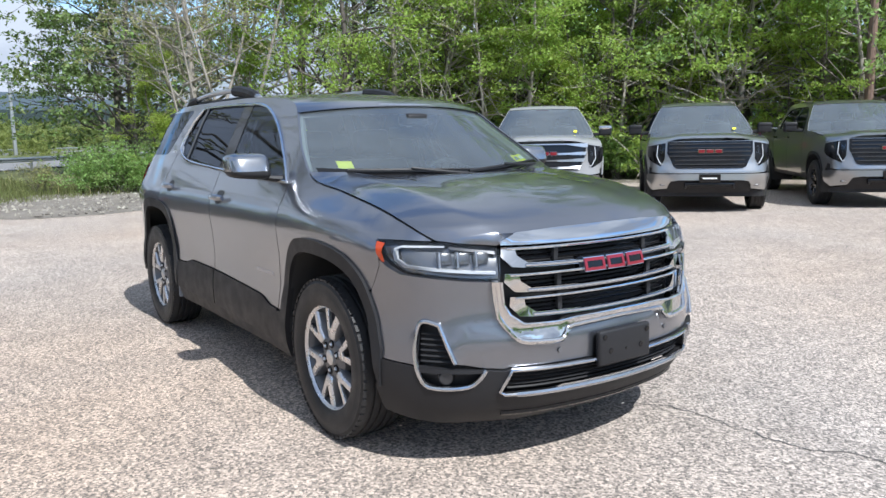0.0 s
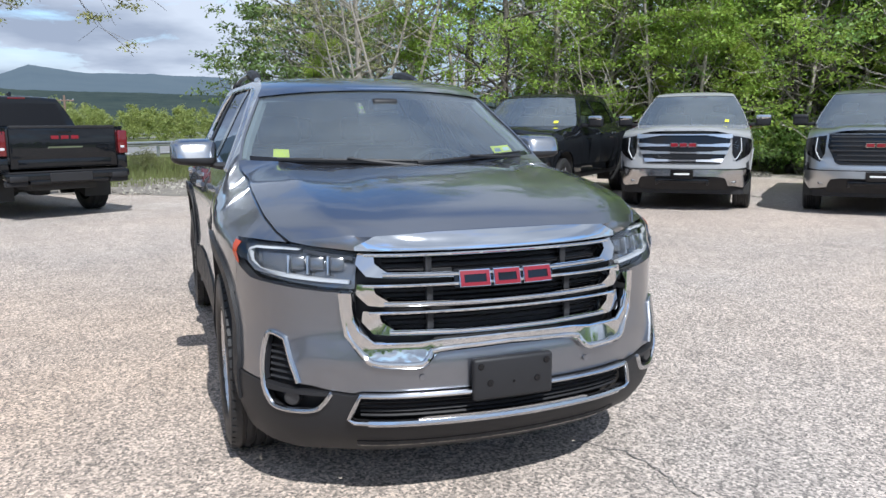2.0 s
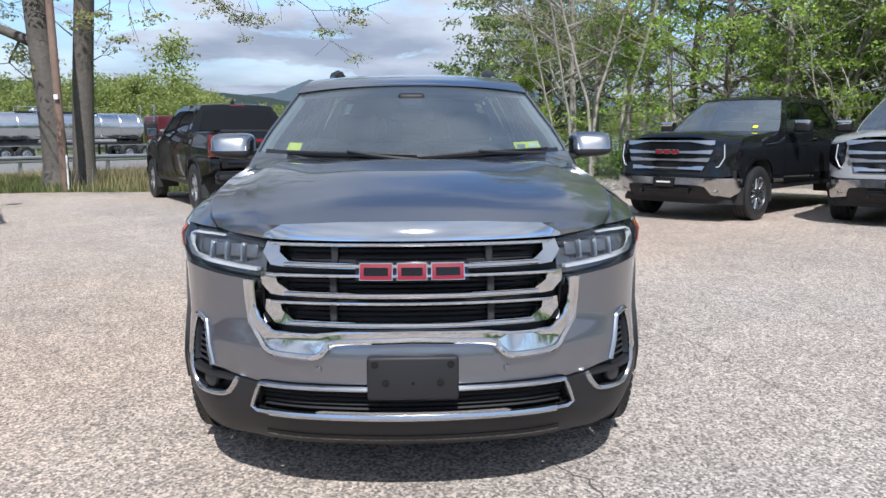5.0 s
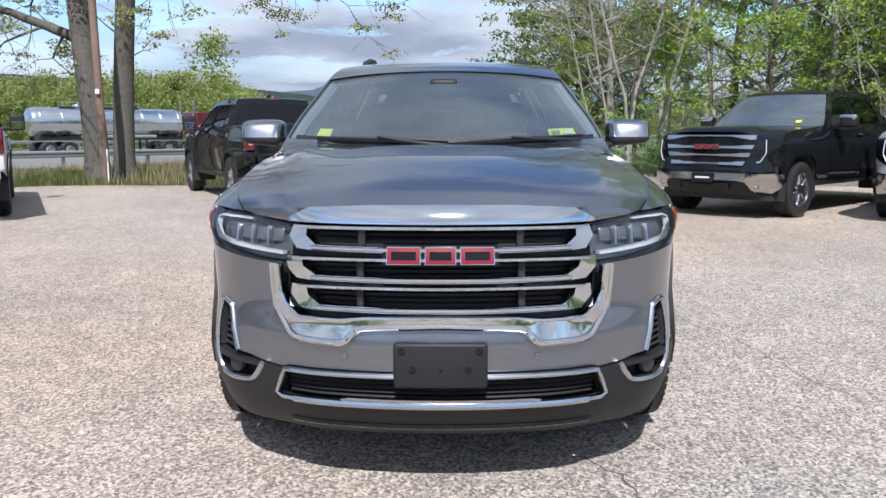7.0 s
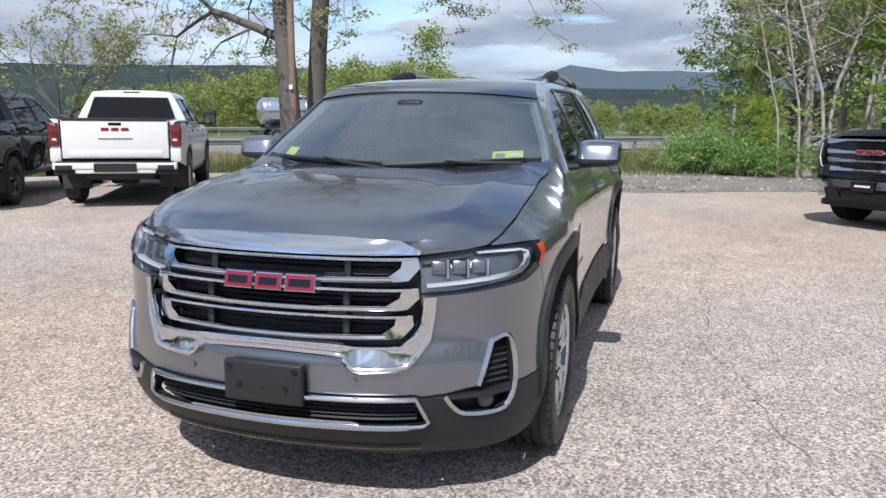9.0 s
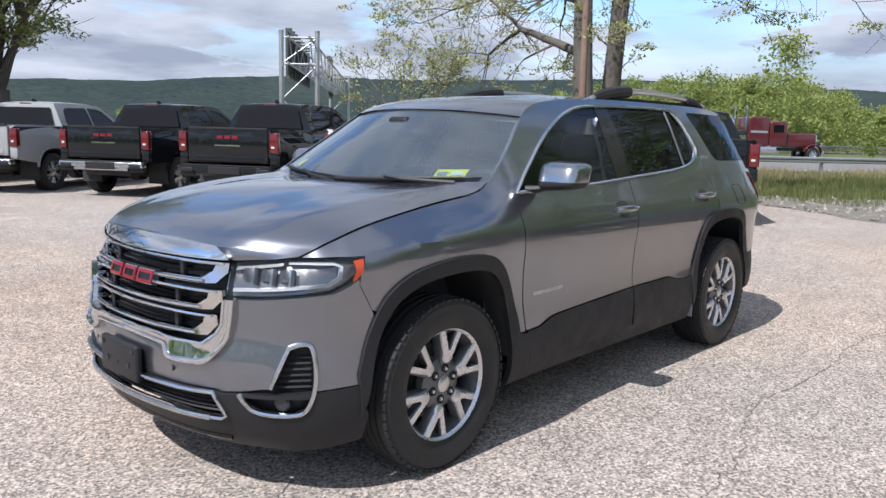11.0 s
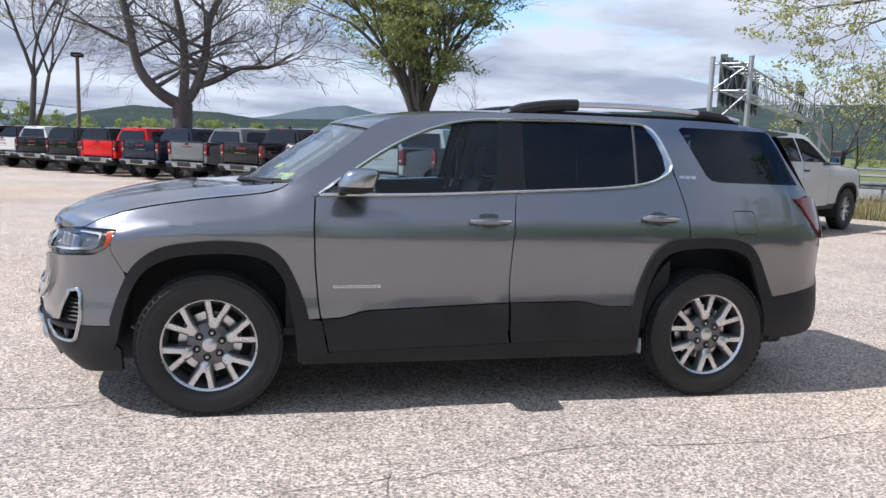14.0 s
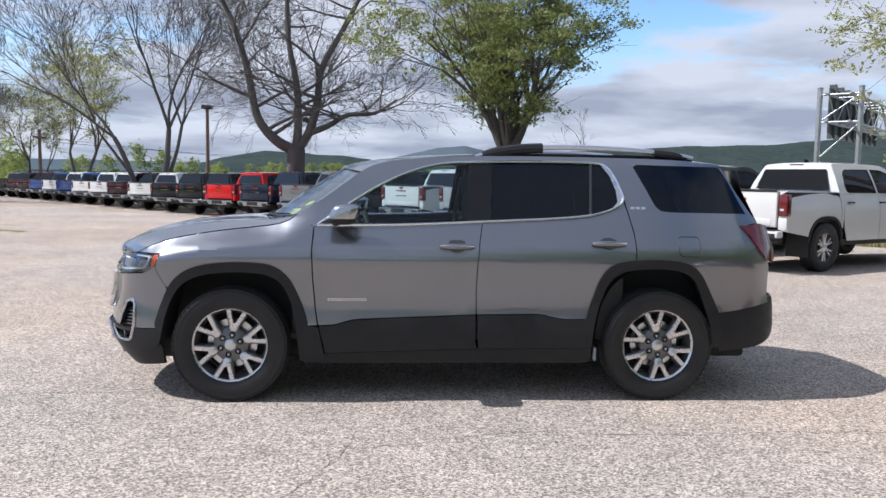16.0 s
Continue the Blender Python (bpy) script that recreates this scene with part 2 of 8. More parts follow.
LEAF_DEEP = material("deep_green_leaves", (0.115, 0.19, 0.055), 0.5, island=0.4, through_light=0.35, second=(0.22, 0.27, 0.08), scale=0.5)
LEAF_YOUNG = material("young_olive_leaves", (0.32, 0.33, 0.12), 0.55, island=0.3, through_light=0.45, second=(0.40, 0.39, 0.17), scale=2.2)
GALV = material("galvanised_steel", (0.48, 0.49, 0.50), 0.45, 0.8, vary=0.12, scale=4)
POLE_WOOD = material("weathered_pole", (0.20, 0.135, 0.105), 0.85, vary=0.25, scale=6, bump=0.5, bump_scale=40)
ROAD = material("road_asphalt", (0.20, 0.195, 0.19), 0.9, vary=0.12, scale=2)
GRAVEL = material("gravel_verge", (0.20, 0.18, 0.155), 0.95, vary=0.35, scale=11, bump=0.9, bump_scale=30)

# ---- mesh helpers ----


def link_mesh(name, mesh, mat, parent=None, label="", smooth=True, angle=35):
    ob = new(name, mesh)
    mesh.materials.append(mat)
    if smooth:
        mesh.polygons.foreach_set("use_smooth", [True] * len(mesh.polygons))
        mesh.set_sharp_from_angle(angle=radians(angle))
    if parent:
        ob.parent = parent
    if label:
        ob["label"] = label
    return ob


def part(name, bm, mat, parent=None, label="", smooth=True, angle=35):
    mesh = bpy.data.meshes.new(name)
    bm.normal_update()
    bm.to_mesh(mesh)
    bm.free()
    return link_mesh(name, mesh, mat, parent, label, smooth, angle)


def raw(name, verts, faces, mat, parent=None, label="", smooth=True, angle=35):
    mesh = bpy.data.meshes.new(name)
    mesh.from_pydata([tuple(v) for v in verts], [], [tuple(f) for f in faces])
    mesh.update()
    return link_mesh(name, mesh, mat, parent, label, smooth, angle)


def thing(name, label, category, group="", kind="", m=None):
    ob = new(name)
    ob.empty_display_size = 0.2
    if m is not None:
        ob.matrix_basis = m
    return tagged(ob, label, category, group, kind)


def bevel(bm, r, seg=2):
    bmesh.ops.bevel(bm, geom=list(bm.edges), offset=r, segments=seg, profile=0.5, affect="EDGES", clamp_overlap=True)
    return bm


def box(x0, x1, y0, y1, z0, z1, r=0.0, seg=2, m=None):
    bm = bmesh.new()
    bmesh.ops.create_cube(bm, size=1)
    for v in bm.verts:
        v.co = Vector((x0 + (v.co.x + 0.5) * (x1 - x0), y0 + (v.co.y + 0.5) * (y1 - y0), z0 + (v.co.z + 0.5) * (z1 - z0)))
    if r:
        bevel(bm, r, seg)
    if m is not None:
        bm.transform(m)
    return bm


def join(*bms):
    """Several bmeshes as one."""
    out = bms[0]
    for b in bms[1:]:
        tmp = bpy.data.meshes.new("tmp")
        b.to_mesh(tmp)
        b.free()
        out.from_mesh(tmp)
        bpy.data.meshes.remove(tmp)
    return out


def sweep(points, radius, sides=8, flat=1.0, close=False, up=Vector((0, 0, 1))):
    """A tube along a line; radius may be one number or one for each point."""
    bm = bmesh.new()
    pts = [Vector(p) for p in points]
    n = len(pts)
    rings = []
    for i, p in enumerate(pts):
        a, b = pts[max(i - 1, 0)], pts[min(i + 1, n - 1)]
        if close:
            a, b = pts[(i - 1) % n], pts[(i + 1) % n]
        d = (b - a).normalized()
        s = d.cross(up[i] if isinstance(up, list) else up)
        s = s.normalized() if s.length > 1e-4 else Vector((1, 0, 0))
        u = s.cross(d)
        r = radius if isinstance(radius, (int, float)) else radius[i]
        rings.append([bm.verts.new(p + s * (r * math.cos(k * math.tau / sides)) + u * (r * flat * math.sin(k * math.tau / sides))) for k in range(sides)])
    for i in range(n if close else n - 1):
        r0, r1 = rings[i], rings[(i + 1) % n]
        for k in range(sides):
            bm.faces.new((r0[k], r0[(k + 1) % sides], r1[(k + 1) % sides], r1[k]))
    if not close:
        bm.faces.new(rings[0][::-1])
        bm.faces.new(rings[-1])
    bmesh.ops.recalc_face_normals(bm, faces=bm.faces)
    return bm


def lathe(profile, steps=48, axis="y"):
    """A turned solid: profile of (radius, along), closed on itself if its ends meet the axis."""
    bm = bmesh.new()
    rings = []
    for r, a in profile:
        ring = []
        for k in range(steps):
            c, s = math.cos(k * math.tau / steps), math.sin(k * math.tau / steps)
            ring.append(bm.verts.new((r * c, a, r * s) if axis == "y" else (r * c, r * s, a)))
        rings.append(ring)
    for i in range(len(rings) - 1):
        for k in range(steps):
            bm.faces.new((rings[i][k], rings[i][(k + 1) % steps], rings[i + 1][(k + 1) % steps], rings[i + 1][k]))
    bmesh.ops.remove_doubles(bm, verts=bm.verts, dist=1e-5)
    bmesh.ops.recalc_face_normals(bm, faces=bm.faces)
    return bm


def prism(poly, y0, y1, r=0.0, seg=1):
    """A polygon of (x, z) given depth from y0 to y1."""
    bm = bmesh.new()
    a = [bm.verts.new((x, y0, z)) for x, z in poly]
    b = [bm.verts.new((x, y1, z)) for x, z in poly]
    n = len(poly)
    bm.faces.new(a[::-1])
    bm.faces.new(b)
    for k in range(n):
        bm.faces.new((a[k], a[(k + 1) % n], b[(k + 1) % n], b[k]))
    bmesh.ops.recalc_face_normals(bm, faces=bm.faces)
    if r:
        bevel(bm, r, seg)
    return bm


def spline(pts, n=8):
    """A smooth line through points (any dimension), n steps between each two."""
    P = np.array(pts, float)
    E = np.vstack([2 * P[0] - P[1], P, 2 * P[-1] - P[-2]])
    out = []
    for i in range(1, len(E) - 2):
        for k in range(n):
            t = k / n
            p0, p1, p2, p3 = E[i - 1], E[i], E[i + 1], E[i + 2]
            out.append(0.5 * (2 * p1 + (p2 - p0) * t + (2 * p0 - 5 * p1 + 4 * p2 - p3) * t * t + (3 * p1 - p0 - 3 * p2 + p3) * t ** 3))
    out.append(P[-1])
    return [tuple(p) for p in out]


def dense(poly, step, closed=True):
    out = []
    n = len(poly)
    for i in range(n if closed else n - 1):
        a, b = np.array(poly[i], float), np.array(poly[(i + 1) % n], float)
        k = max(1, int(np.ceil(np.linalg.norm(b - a) / step)))
        out += [tuple(a + (b - a) * j / k) for j in range(k)]
    if not closed:
        out.append(tuple(poly[-1]))
    return out


def inside(poly, P):
    """Which of the points P lie in the polygon."""
    P = np.asarray(P, float)
    q = np.asarray(poly, float)
    x, y = P[:, 0], P[:, 1]
    res = np.zeros(len(P), bool)
    j = len(q) - 1
    for i in range(len(q)):
        xi, yi, xj, yj = q[i][0], q[i][1], q[j][0], q[j][1]
        c = ((yi > y) != (yj > y)) & (x < (xj - xi) * (y - yi) / ((yj - yi) or 1e-12) + xi)
        res ^= c
        j = i
    return res


from mathutils import geometry


def fill(poly, holes=(), step=0.06):
    """Triangles of a polygon with holes, with inner points at even steps. Returns 2D points and triangles."""
    loops = [dense(l, step) for l in (poly, *holes)]
    pts, edges = [], []
    for l in loops:
        k = len(pts)
        pts += l
        edges += [(k + i, k + (i + 1) % len(l)) for i in range(len(l))]
    q = np.array(loops[0])
    lo, hi = q.min(0), q.max(0)
    gx, gy = np.meshgrid(np.arange(lo[0] + step / 2, hi[0], step), np.arange(lo[1] + step / 2, hi[1], step))
    g = np.c_[gx.ravel(), gy.ravel()]
    if len(g):
        ok = inside(loops[0], g)
        for h in loops[1:]:
            ok &= ~inside(h, g)
        g = g[ok]
    if len(g):
        border = np.array(pts)
        d = np.min(np.linalg.norm(g[:, None] - border[None], axis=2), axis=1)
        g = g[d > step * 0.45]
        pts = pts + [tuple(p) for p in g]
    v, _, f, *_ = geometry.delaunay_2d_cdt([Vector(p) for p in pts], edges, [], 0, 1e-6)
    v = np.array([tuple(p) for p in v])
    c = np.array([v[list(t)].mean(0) for t in f])
    ok = inside(loops[0], c)
    for h in loops[1:]:
        ok &= ~inside(h, c)
    return v, [list(t) for t, k in zip(f, ok) if k]


class Skin:
    """The wrapped outer surface of a vehicle: a plan outline, drawn in by an amount that depends on the height. Panels are cut from it."""

    def __init__(self, half, inset):
        line = np.array(spline([(half[1][0], -half[1][1])] + list(half), 24))[24:]      # square to the middle line at its start
        seg = np.linalg.norm(np.diff(line, axis=0), axis=1)
        self.s = np.r_[0, np.cumsum(seg)]
        self.p = line
        d = np.gradient(np.vstack([line[:0:-1] * (1, -1), line]), axis=0)[len(line) - 1:]
        d /= np.linalg.norm(d, axis=1)[:, None]
        self.n = np.c_[-d[:, 1] * -1, d[:, 0] * -1]
        self.inset = inset
        self.wide = int(np.argmax(line[:, 1]))

    def sx(self, x):
        """Length along the outline at which the flank has this x."""
        return float(np.interp(-x, -self.p[:, 0], self.s))

    def sy(self, y):
        """Length along the outline at which the nose has this y."""
        k = self.wide
        return float(np.sign(y) * np.interp(abs(y), self.p[:k, 1], self.s[:k]))

    def at(self, q, off=0.0):
        q = np.atleast_2d(np.asarray(q, float))
        s, z = np.abs(q[:, 0]), q[:, 1]
        g = np.where(q[:, 0] < 0, -1.0, 1.0)
        px, py = np.interp(s, self.s, self.p[:, 0]), np.interp(s, self.s, self.p[:, 1])
        nx, ny = np.interp(s, self.s, self.n[:, 0]), np.interp(s, self.s, self.n[:, 1])
        d = self.inset(px, py, nx, ny, z) - off
        return np.c_[px - nx * d, g * (py - ny * d), z]

    def mesh(self, poly, holes=(), off=0.0, thick=0.012, step=0.06, relief=None):
        v, f = fill(poly, holes, step)
        o = off if relief is None else off + relief(v[:, 0], v[:, 1])
        top = self.at(v, o)
        low = self.at(v, o - thick if thick else o)
        n = len(v)
        cnt = {}
        for t in f:
            for a, b in ((t[0], t[1]), (t[1], t[2]), (t[2], t[0])):
                cnt[(a, b)] = cnt.get((a, b), 0) + 1
        faces = []
        # turn the faces outwards
        T = np.array(f)
        nn = np.cross(top[T[:, 1]] - top[T[:, 0]], top[T[:, 2]] - top[T[:, 0]])
        out = self.at(v, o + 0.05)
        flip = np.sum(nn * (out - top)[T[:, 0]]) < 0
        for t in f:
            faces.append(t[::-1] if flip else t)
        if thick:
            for (a, b) in cnt:
                if (b, a) not in cnt:
                    q = [a, a + n, b + n, b]
                    faces.append(q[::-1] if flip else q)
        V = np.vstack([top, low]) if thick else top
        used = sorted({i for t in faces for i in t})
        idx = {k: i for i, k in enumerate(used)}
        return V[used], [[idx[i] for i in t] for t in faces]

    def panel(self, name, poly, mat, parent, label="", holes=(), off=0.0, thick=0.012, step=0.06, relief=None, angle=35):
        V, F = self.mesh(poly, holes, off, thick, step, relief)
        return raw(name, V, F, mat, parent, label, True, angle)

    def strip(self, line, radius, off=0.0, sides=6, flat=1.0, close=False, step=0.04):
        """A trim tube laid along a line of the skin."""
        q = dense(line, step, close)
        low, high = self.at(q, off), self.at(q, off + 0.05)
        return sweep(low, radius, sides, flat, close, [Vector(b - a) for a, b in zip(low, high)])


def mirror_line(pts):
    return [(-s, z) for s, z in pts[::-1]]


def cap(edge, bow, crown, nu=24, shape=None, power=2.0, drop=0.0):
    """A surface between a flank line and its mirror image: edge of (x, y, z) along the flank; bow and crown at each point of it."""
    verts, faces = [], []
    m = len(edge)
    for j, (x, y, z) in enumerate(edge):
        v = j / (m - 1)
        b = np.interp(v, np.linspace(0, 1, len(bow)), bow)
        c = np.interp(v, np.linspace(0, 1, len(crown)), crown)
        for i in range(nu + 1):
            u = -1 + 2 * i / nu
            u = math.sin(u * math.pi / 2) * 0.35 + u * 0.65
            h = (1 - abs(u) ** power)
            zz = z + c * h - drop
            if shape:
                zz += shape(u, v)
            verts.append((x + b * (1 - u * u), u * y, zz))
    for j in range(m - 1):
        for i in range(nu):
            a = j * (nu + 1) + i
            faces.append((a, a + 1, a + nu + 2, a + nu + 1))
    return verts, faces


def upward(verts, faces):
    """The faces turned so that the first one looks up."""
    a, b, c = (np.array(verts[k]) for k in faces[len(faces) // 2][:3])
    if np.cross(b - a, c - a)[2] < 0:
        faces = [f[::-1] for f in faces]
    return faces


def arch_line(cx, cz, rx, rz, a0, a1, n=18, p=0.85):
    out = []
    for k in range(n + 1):
        a = radians(a0 + (a1 - a0) * k / n)
        c, s = math.cos(a), math.sin(a)
        out.append((cx + rx * math.copysign(abs(c) ** p, c), cz + rz * math.copysign(abs(s) ** p, s)))
    return out


def fall(x, y):
    """How far the ground has dropped: the lot sinks gently towards its far corner, the verge towards the highway."""
    step = lambda q: (lambda k: k * k * (3 - 2 * k))(min(1.0, max(0.0, q)))
    bank = 0.36 * step((-(x + 27.5) * 0.687 - (y + 18.0) * 0.727 + 13.0) / 9.5)
    return float(np.interp(math.hypot(x - 2.0, y - 4.5), [10, 21, 36, 60, 90, 200], [0.03, 0.10, 0.31, 0.36, 0.36, 0.0])) * step((x + 14) / 9) * step((-y - 5) / 8) + bank

# ---- grey three-row SUV ----


def suv_inset(px, py, nx, ny, z):
    wf, wr, ws = np.maximum(nx, 0) ** 2, np.maximum(-nx, 0) ** 2, ny ** 2
    side = np.interp(z, [0.20, 0.30, 0.36, 0.45, 0.55, 0.65, 0.80, 0.93, 1.00, 1.05, 1.10, 1.17, 1.20, 1.30, 1.40, 1.50, 1.60, 1.65],
                     [0.07, 0.03, 0.012, 0.004, 0.012, 0.022, 0.016, 0.002, 0.008, 0.030, 0.060, 0.092, 0.108, 0.160, 0.212, 0.264, 0.325, 0.362])
    nose = np.interp(z, [0.18, 0.24, 0.30, 0.36, 0.45, 0.57, 0.62, 0.70, 0.82, 0.90, 0.95, 1.00, 1.05, 1.2],
                     [0.20, 0.10, 0.05, 0.02, 0.0, 0.012, 0.03, 0.045, 0.052, 0.066, 0.085, 0.115, 0.17, 0.35])
    tail = np.interp(z, [0.22, 0.30, 0.45, 0.66, 0.70, 1.00, 1.20, 1.40, 1.60, 1.65], [0.16, 0.05, 0.0, 0.01, 0.04, 0.05, 0.10, 0.24, 0.40, 0.46])
    zs = np.interp(px, [0.95, 1.02, 1.1, 1.2, 1.5, 1.75, 1.92, 2.05, 2.12, 2.2], [1.24, 1.215, 1.18, 1.155, 1.123, 1.085, 1.045, 1.0, 0.967, 0.95])
    k = np.clip((z - (zs - 0.12)) / 0.12, 0, 1)
    g = np.clip((px - 0.80) / 0.55, 0, 1)
    roll = 0.085 * k * k * (3 - 2 * k) * g * g * (3 - 2 * g) * (ws + 0.2 * wf)
    return ws * side + wf * nose + wr * tail + roll


SUV_PLAN = [(2.40, 0), (2.388, 0.2), (2.352, 0.4), (2.290, 0.55), (2.195, 0.71), (2.09, 0.807), (1.99, 0.860), (1.86, 0.898), (1.65, 0.925), (1.43, 0.932), (1.1, 0.918),
            (0.7, 0.902), (0.0, 0.897), (-0.7, 0.907), (-1.43, 0.930), (-1.8, 0.915), (-2.1, 0.865), (-2.30, 0.74), (-2.42, 0.5), (-2.46, 0.0)]


def wheel_spokes(name, r_in, r_out, y, mat, parent, count=6, width=0.052, spread=11.5, face=0.03):
    """Spokes that fork into two arms towards the rim, each a solid V of one mesh."""
    half = r_out * math.tan(radians(spread))
    arm = width * 0.62
    crotch = r_in + (r_out - r_in) * 0.30
    right = [(r_in, width * 0.50), (r_in + 0.016, width * 0.92), (crotch - 0.006, width * 1.02), (r_out, half + arm), (r_out + 0.003, half - arm), (crotch + 0.012, 0.006)]
    loop = right + [(r, -t) for r, t in right[::-1]]
    for k in range(count):
        a = k * math.tau / count + math.tau / 4
        c, sn = math.cos(a), math.sin(a)
        bm = bmesh.new()
        rings = []
        for d, grow in ((0.0, 0.0), (face, 0.004)):
            ring = []
            for r, t in loop:
                t2 = t + math.copysign(grow, t)
                dish = 0.006 * math.sin(math.pi * (r - r_in) / (r_out - r_in))
                ring.append(bm.verts.new((r * c - t2 * sn, y + dish - d, r * sn + t2 * c)))
            rings.append(ring)
        n = len(loop)
        top = bm.faces.new(rings[0])
        bm.faces.new(rings[1][::-1])
        for q in range(n):
            bm.faces.new((rings[0][q], rings[0][(q + 1) % n], rings[1][(q + 1) % n], rings[1][q]))
        bmesh.ops.recalc_face_normals(bm, faces=bm.faces)
        bmesh.ops.bevel(bm, geom=list(top.edges), offset=0.0022, segments=1, affect="EDGES")
        bmesh.ops.triangulate(bm, faces=[f for f in bm.faces if len(f.verts) > 4])
        part(name, bm, mat, parent)


def build_wheel(parent, tyre_r, rim_r, half_w, face_mat, back_mat, tread=56, spokes=6, spread=11.5, cap_mat=None, steps=64):
    """One wheel about the y axis with its outer face at +y: tyre with tread blocks, rim, spokes, hub and nuts. Returns the tyre and the rim."""
    w = half_w
    prof = [(rim_r - 0.004, -w * 0.86), (rim_r + 0.012, -w * 0.95), (rim_r + 0.05, -w * 1.0), (tyre_r - 0.045, -w * 0.99), (tyre_r - 0.016, -w * 0.90), (tyre_r - 0.004, -w * 0.80)]
    for g in (-0.52, -0.18, 0.18, 0.52):
        prof += [(tyre_r, w * (g - 0.075)), (tyre_r - 0.009, w * (g - 0.055)), (tyre_r - 0.009, w * (g + 0.055)), (tyre_r, w * (g + 0.075))]
    prof += [(tyre_r - 0.004, w * 0.80), (tyre_r - 0.016, w * 0.90), (tyre_r - 0.030, w * 0.965), (tyre_r - 0.034, w * 0.955), (tyre_r - 0.06, w * 1.0), (rim_r + 0.06, w * 1.0),
             (rim_r + 0.045, w * 0.99), (rim_r + 0.012, w * 0.95), (rim_r - 0.004, w * 0.86)]
    bm = lathe(prof, steps)
    # shoulder blocks
    vb = []
    for k in range(tread):
        for side in (-1, 1):
            a = k * math.tau / tread + (0.02 if side > 0 else 0.07)
            c, s = math.cos(a), math.sin(a)
            m = Matrix(((c, 0, -s, c * (tyre_r - 0.009)), (0, 1, 0, side * w * 0.835), (s, 0, c, s * (tyre_r - 0.009)), (0, 0, 0, 1)))
            b = bmesh.new()
            bmesh.ops.create_cube(b, size=1)
            bmesh.ops.scale(b, vec=(0.009, w * 0.22, math.tau * tyre_r / tread * 0.70), verts=b.verts)
            b.transform(Matrix.Translation((0, 0, 0)) @ m @ Matrix.Rotation(side * 0.16, 4, "Z"))
            vb.append(b)
    tyre = part("tyre", join(bm, *vb), RUBBER, parent)
    rim = part("rim", lathe([(rim_r - 0.006, -w * 0.84), (rim_r + 0.008, -w * 0.88), (rim_r + 0.006, -w * 0.8), (rim_r - 0.03, -w * 0.6), (rim_r - 0.036, w * 0.35), (rim_r - 0.02, w * 0.62),
                             (rim_r - 0.017, w * 0.72)], steps), back_mat, parent)
    part("rim_lip", lathe([(rim_r - 0.016, w * 0.74), (rim_r - 0.012, w * 0.80), (rim_r - 0.002, w * 0.86), (rim_r + 0.006, w * 0.89), (rim_r + 0.012, w * 0.92), (rim_r + 0.014, w * 0.86)], steps), face_mat, rim)
    disc_y = w * 0.05
    part("brake_disc", lathe([(0.0, disc_y - 0.02), (rim_r * 0.66, disc_y - 0.02), (rim_r * 0.66, disc_y), (0.08, disc_y), (0.08, disc_y + 0.02), (0.0, disc_y + 0.02)], 32), SATIN, parent)
    part("barrel_back", lathe([(0.0, -w * 0.5), (rim_r - 0.04, -w * 0.5), (rim_r - 0.04, -w * 0.48), (0.0, -w * 0.48)], 32), UNDER, parent)
    yf = w * 0.72
    part("hub", lathe([(0.0, yf - 0.05), (0.120, yf - 0.05), (0.112, yf - 0.020), (0.092, yf - 0.012), (0.086, yf - 0.008), (0.045, yf - 0.004), (0.0, yf - 0.004)], 36), back_mat, parent)
    part("centre_cap", lathe([(0.0, yf + 0.008), (0.028, yf + 0.007), (0.036, yf + 0.002), (0.038, yf - 0.01), (0.0, yf - 0.01)], 28), cap_mat or SATIN, parent)
    wheel_spokes("spoke", 0.092, rim_r - 0.006, yf + 0.002, face_mat, parent, spokes, 0.026, spread, 0.010)
    # dark flanks under the bright faces
    wheel_spokes("spoke_flank", 0.076, rim_r - 0.012, yf - 0.009, back_mat, parent, spokes, 0.033, spread, 0.040)
    for k in range(6):
        a = k * math.tau / 6 + math.tau / 4
        at = Matrix.Translation((0.066 * math.cos(a), 0, 0.066 * math.sin(a)))
        bm = lathe([(0.012, yf - 0.006), (0.017, yf + 0.001), (0.0195, yf - 0.002), (0.0195, yf - 0.02), (0.012, yf - 0.02)], 14)
        bm.transform(at)
        cup = part("nut_recess", bm, GLOSS_BLACK, parent)
        bm = lathe([(0.0, yf + 0.006), (0.007, yf + 0.005), (0.010, yf), (0.0115, yf - 0.02), (0.0, yf - 0.02)], 6)
        bm.transform(at)
        part("wheel_nut", bm, SATIN, cup, "silver wheel nut")
    return tyre, rim


def build_seat(x, y, parent, width=0.52):
    """A car seat: cushion, reclined backrest and headrest."""
    rest = Matrix.Translation((x - 0.25, y, 0.62)) @ Matrix.Rotation(radians(-14), 4, "Y")
    part("seat_cushion", box(x - 0.30, x + 0.26, y - width / 2, y + width / 2, 0.46, 0.62, 0.05, 3), SEAT, parent)
    part("seat_back", box(-0.09, 0.07, -width / 2, width / 2, 0.0, 0.62, 0.05, 3, rest), SEAT, parent)
    part("headrest", box(-0.06, 0.06, -0.14, 0.14, 0.65, 0.84, 0.045, 3, rest), SEAT, parent)


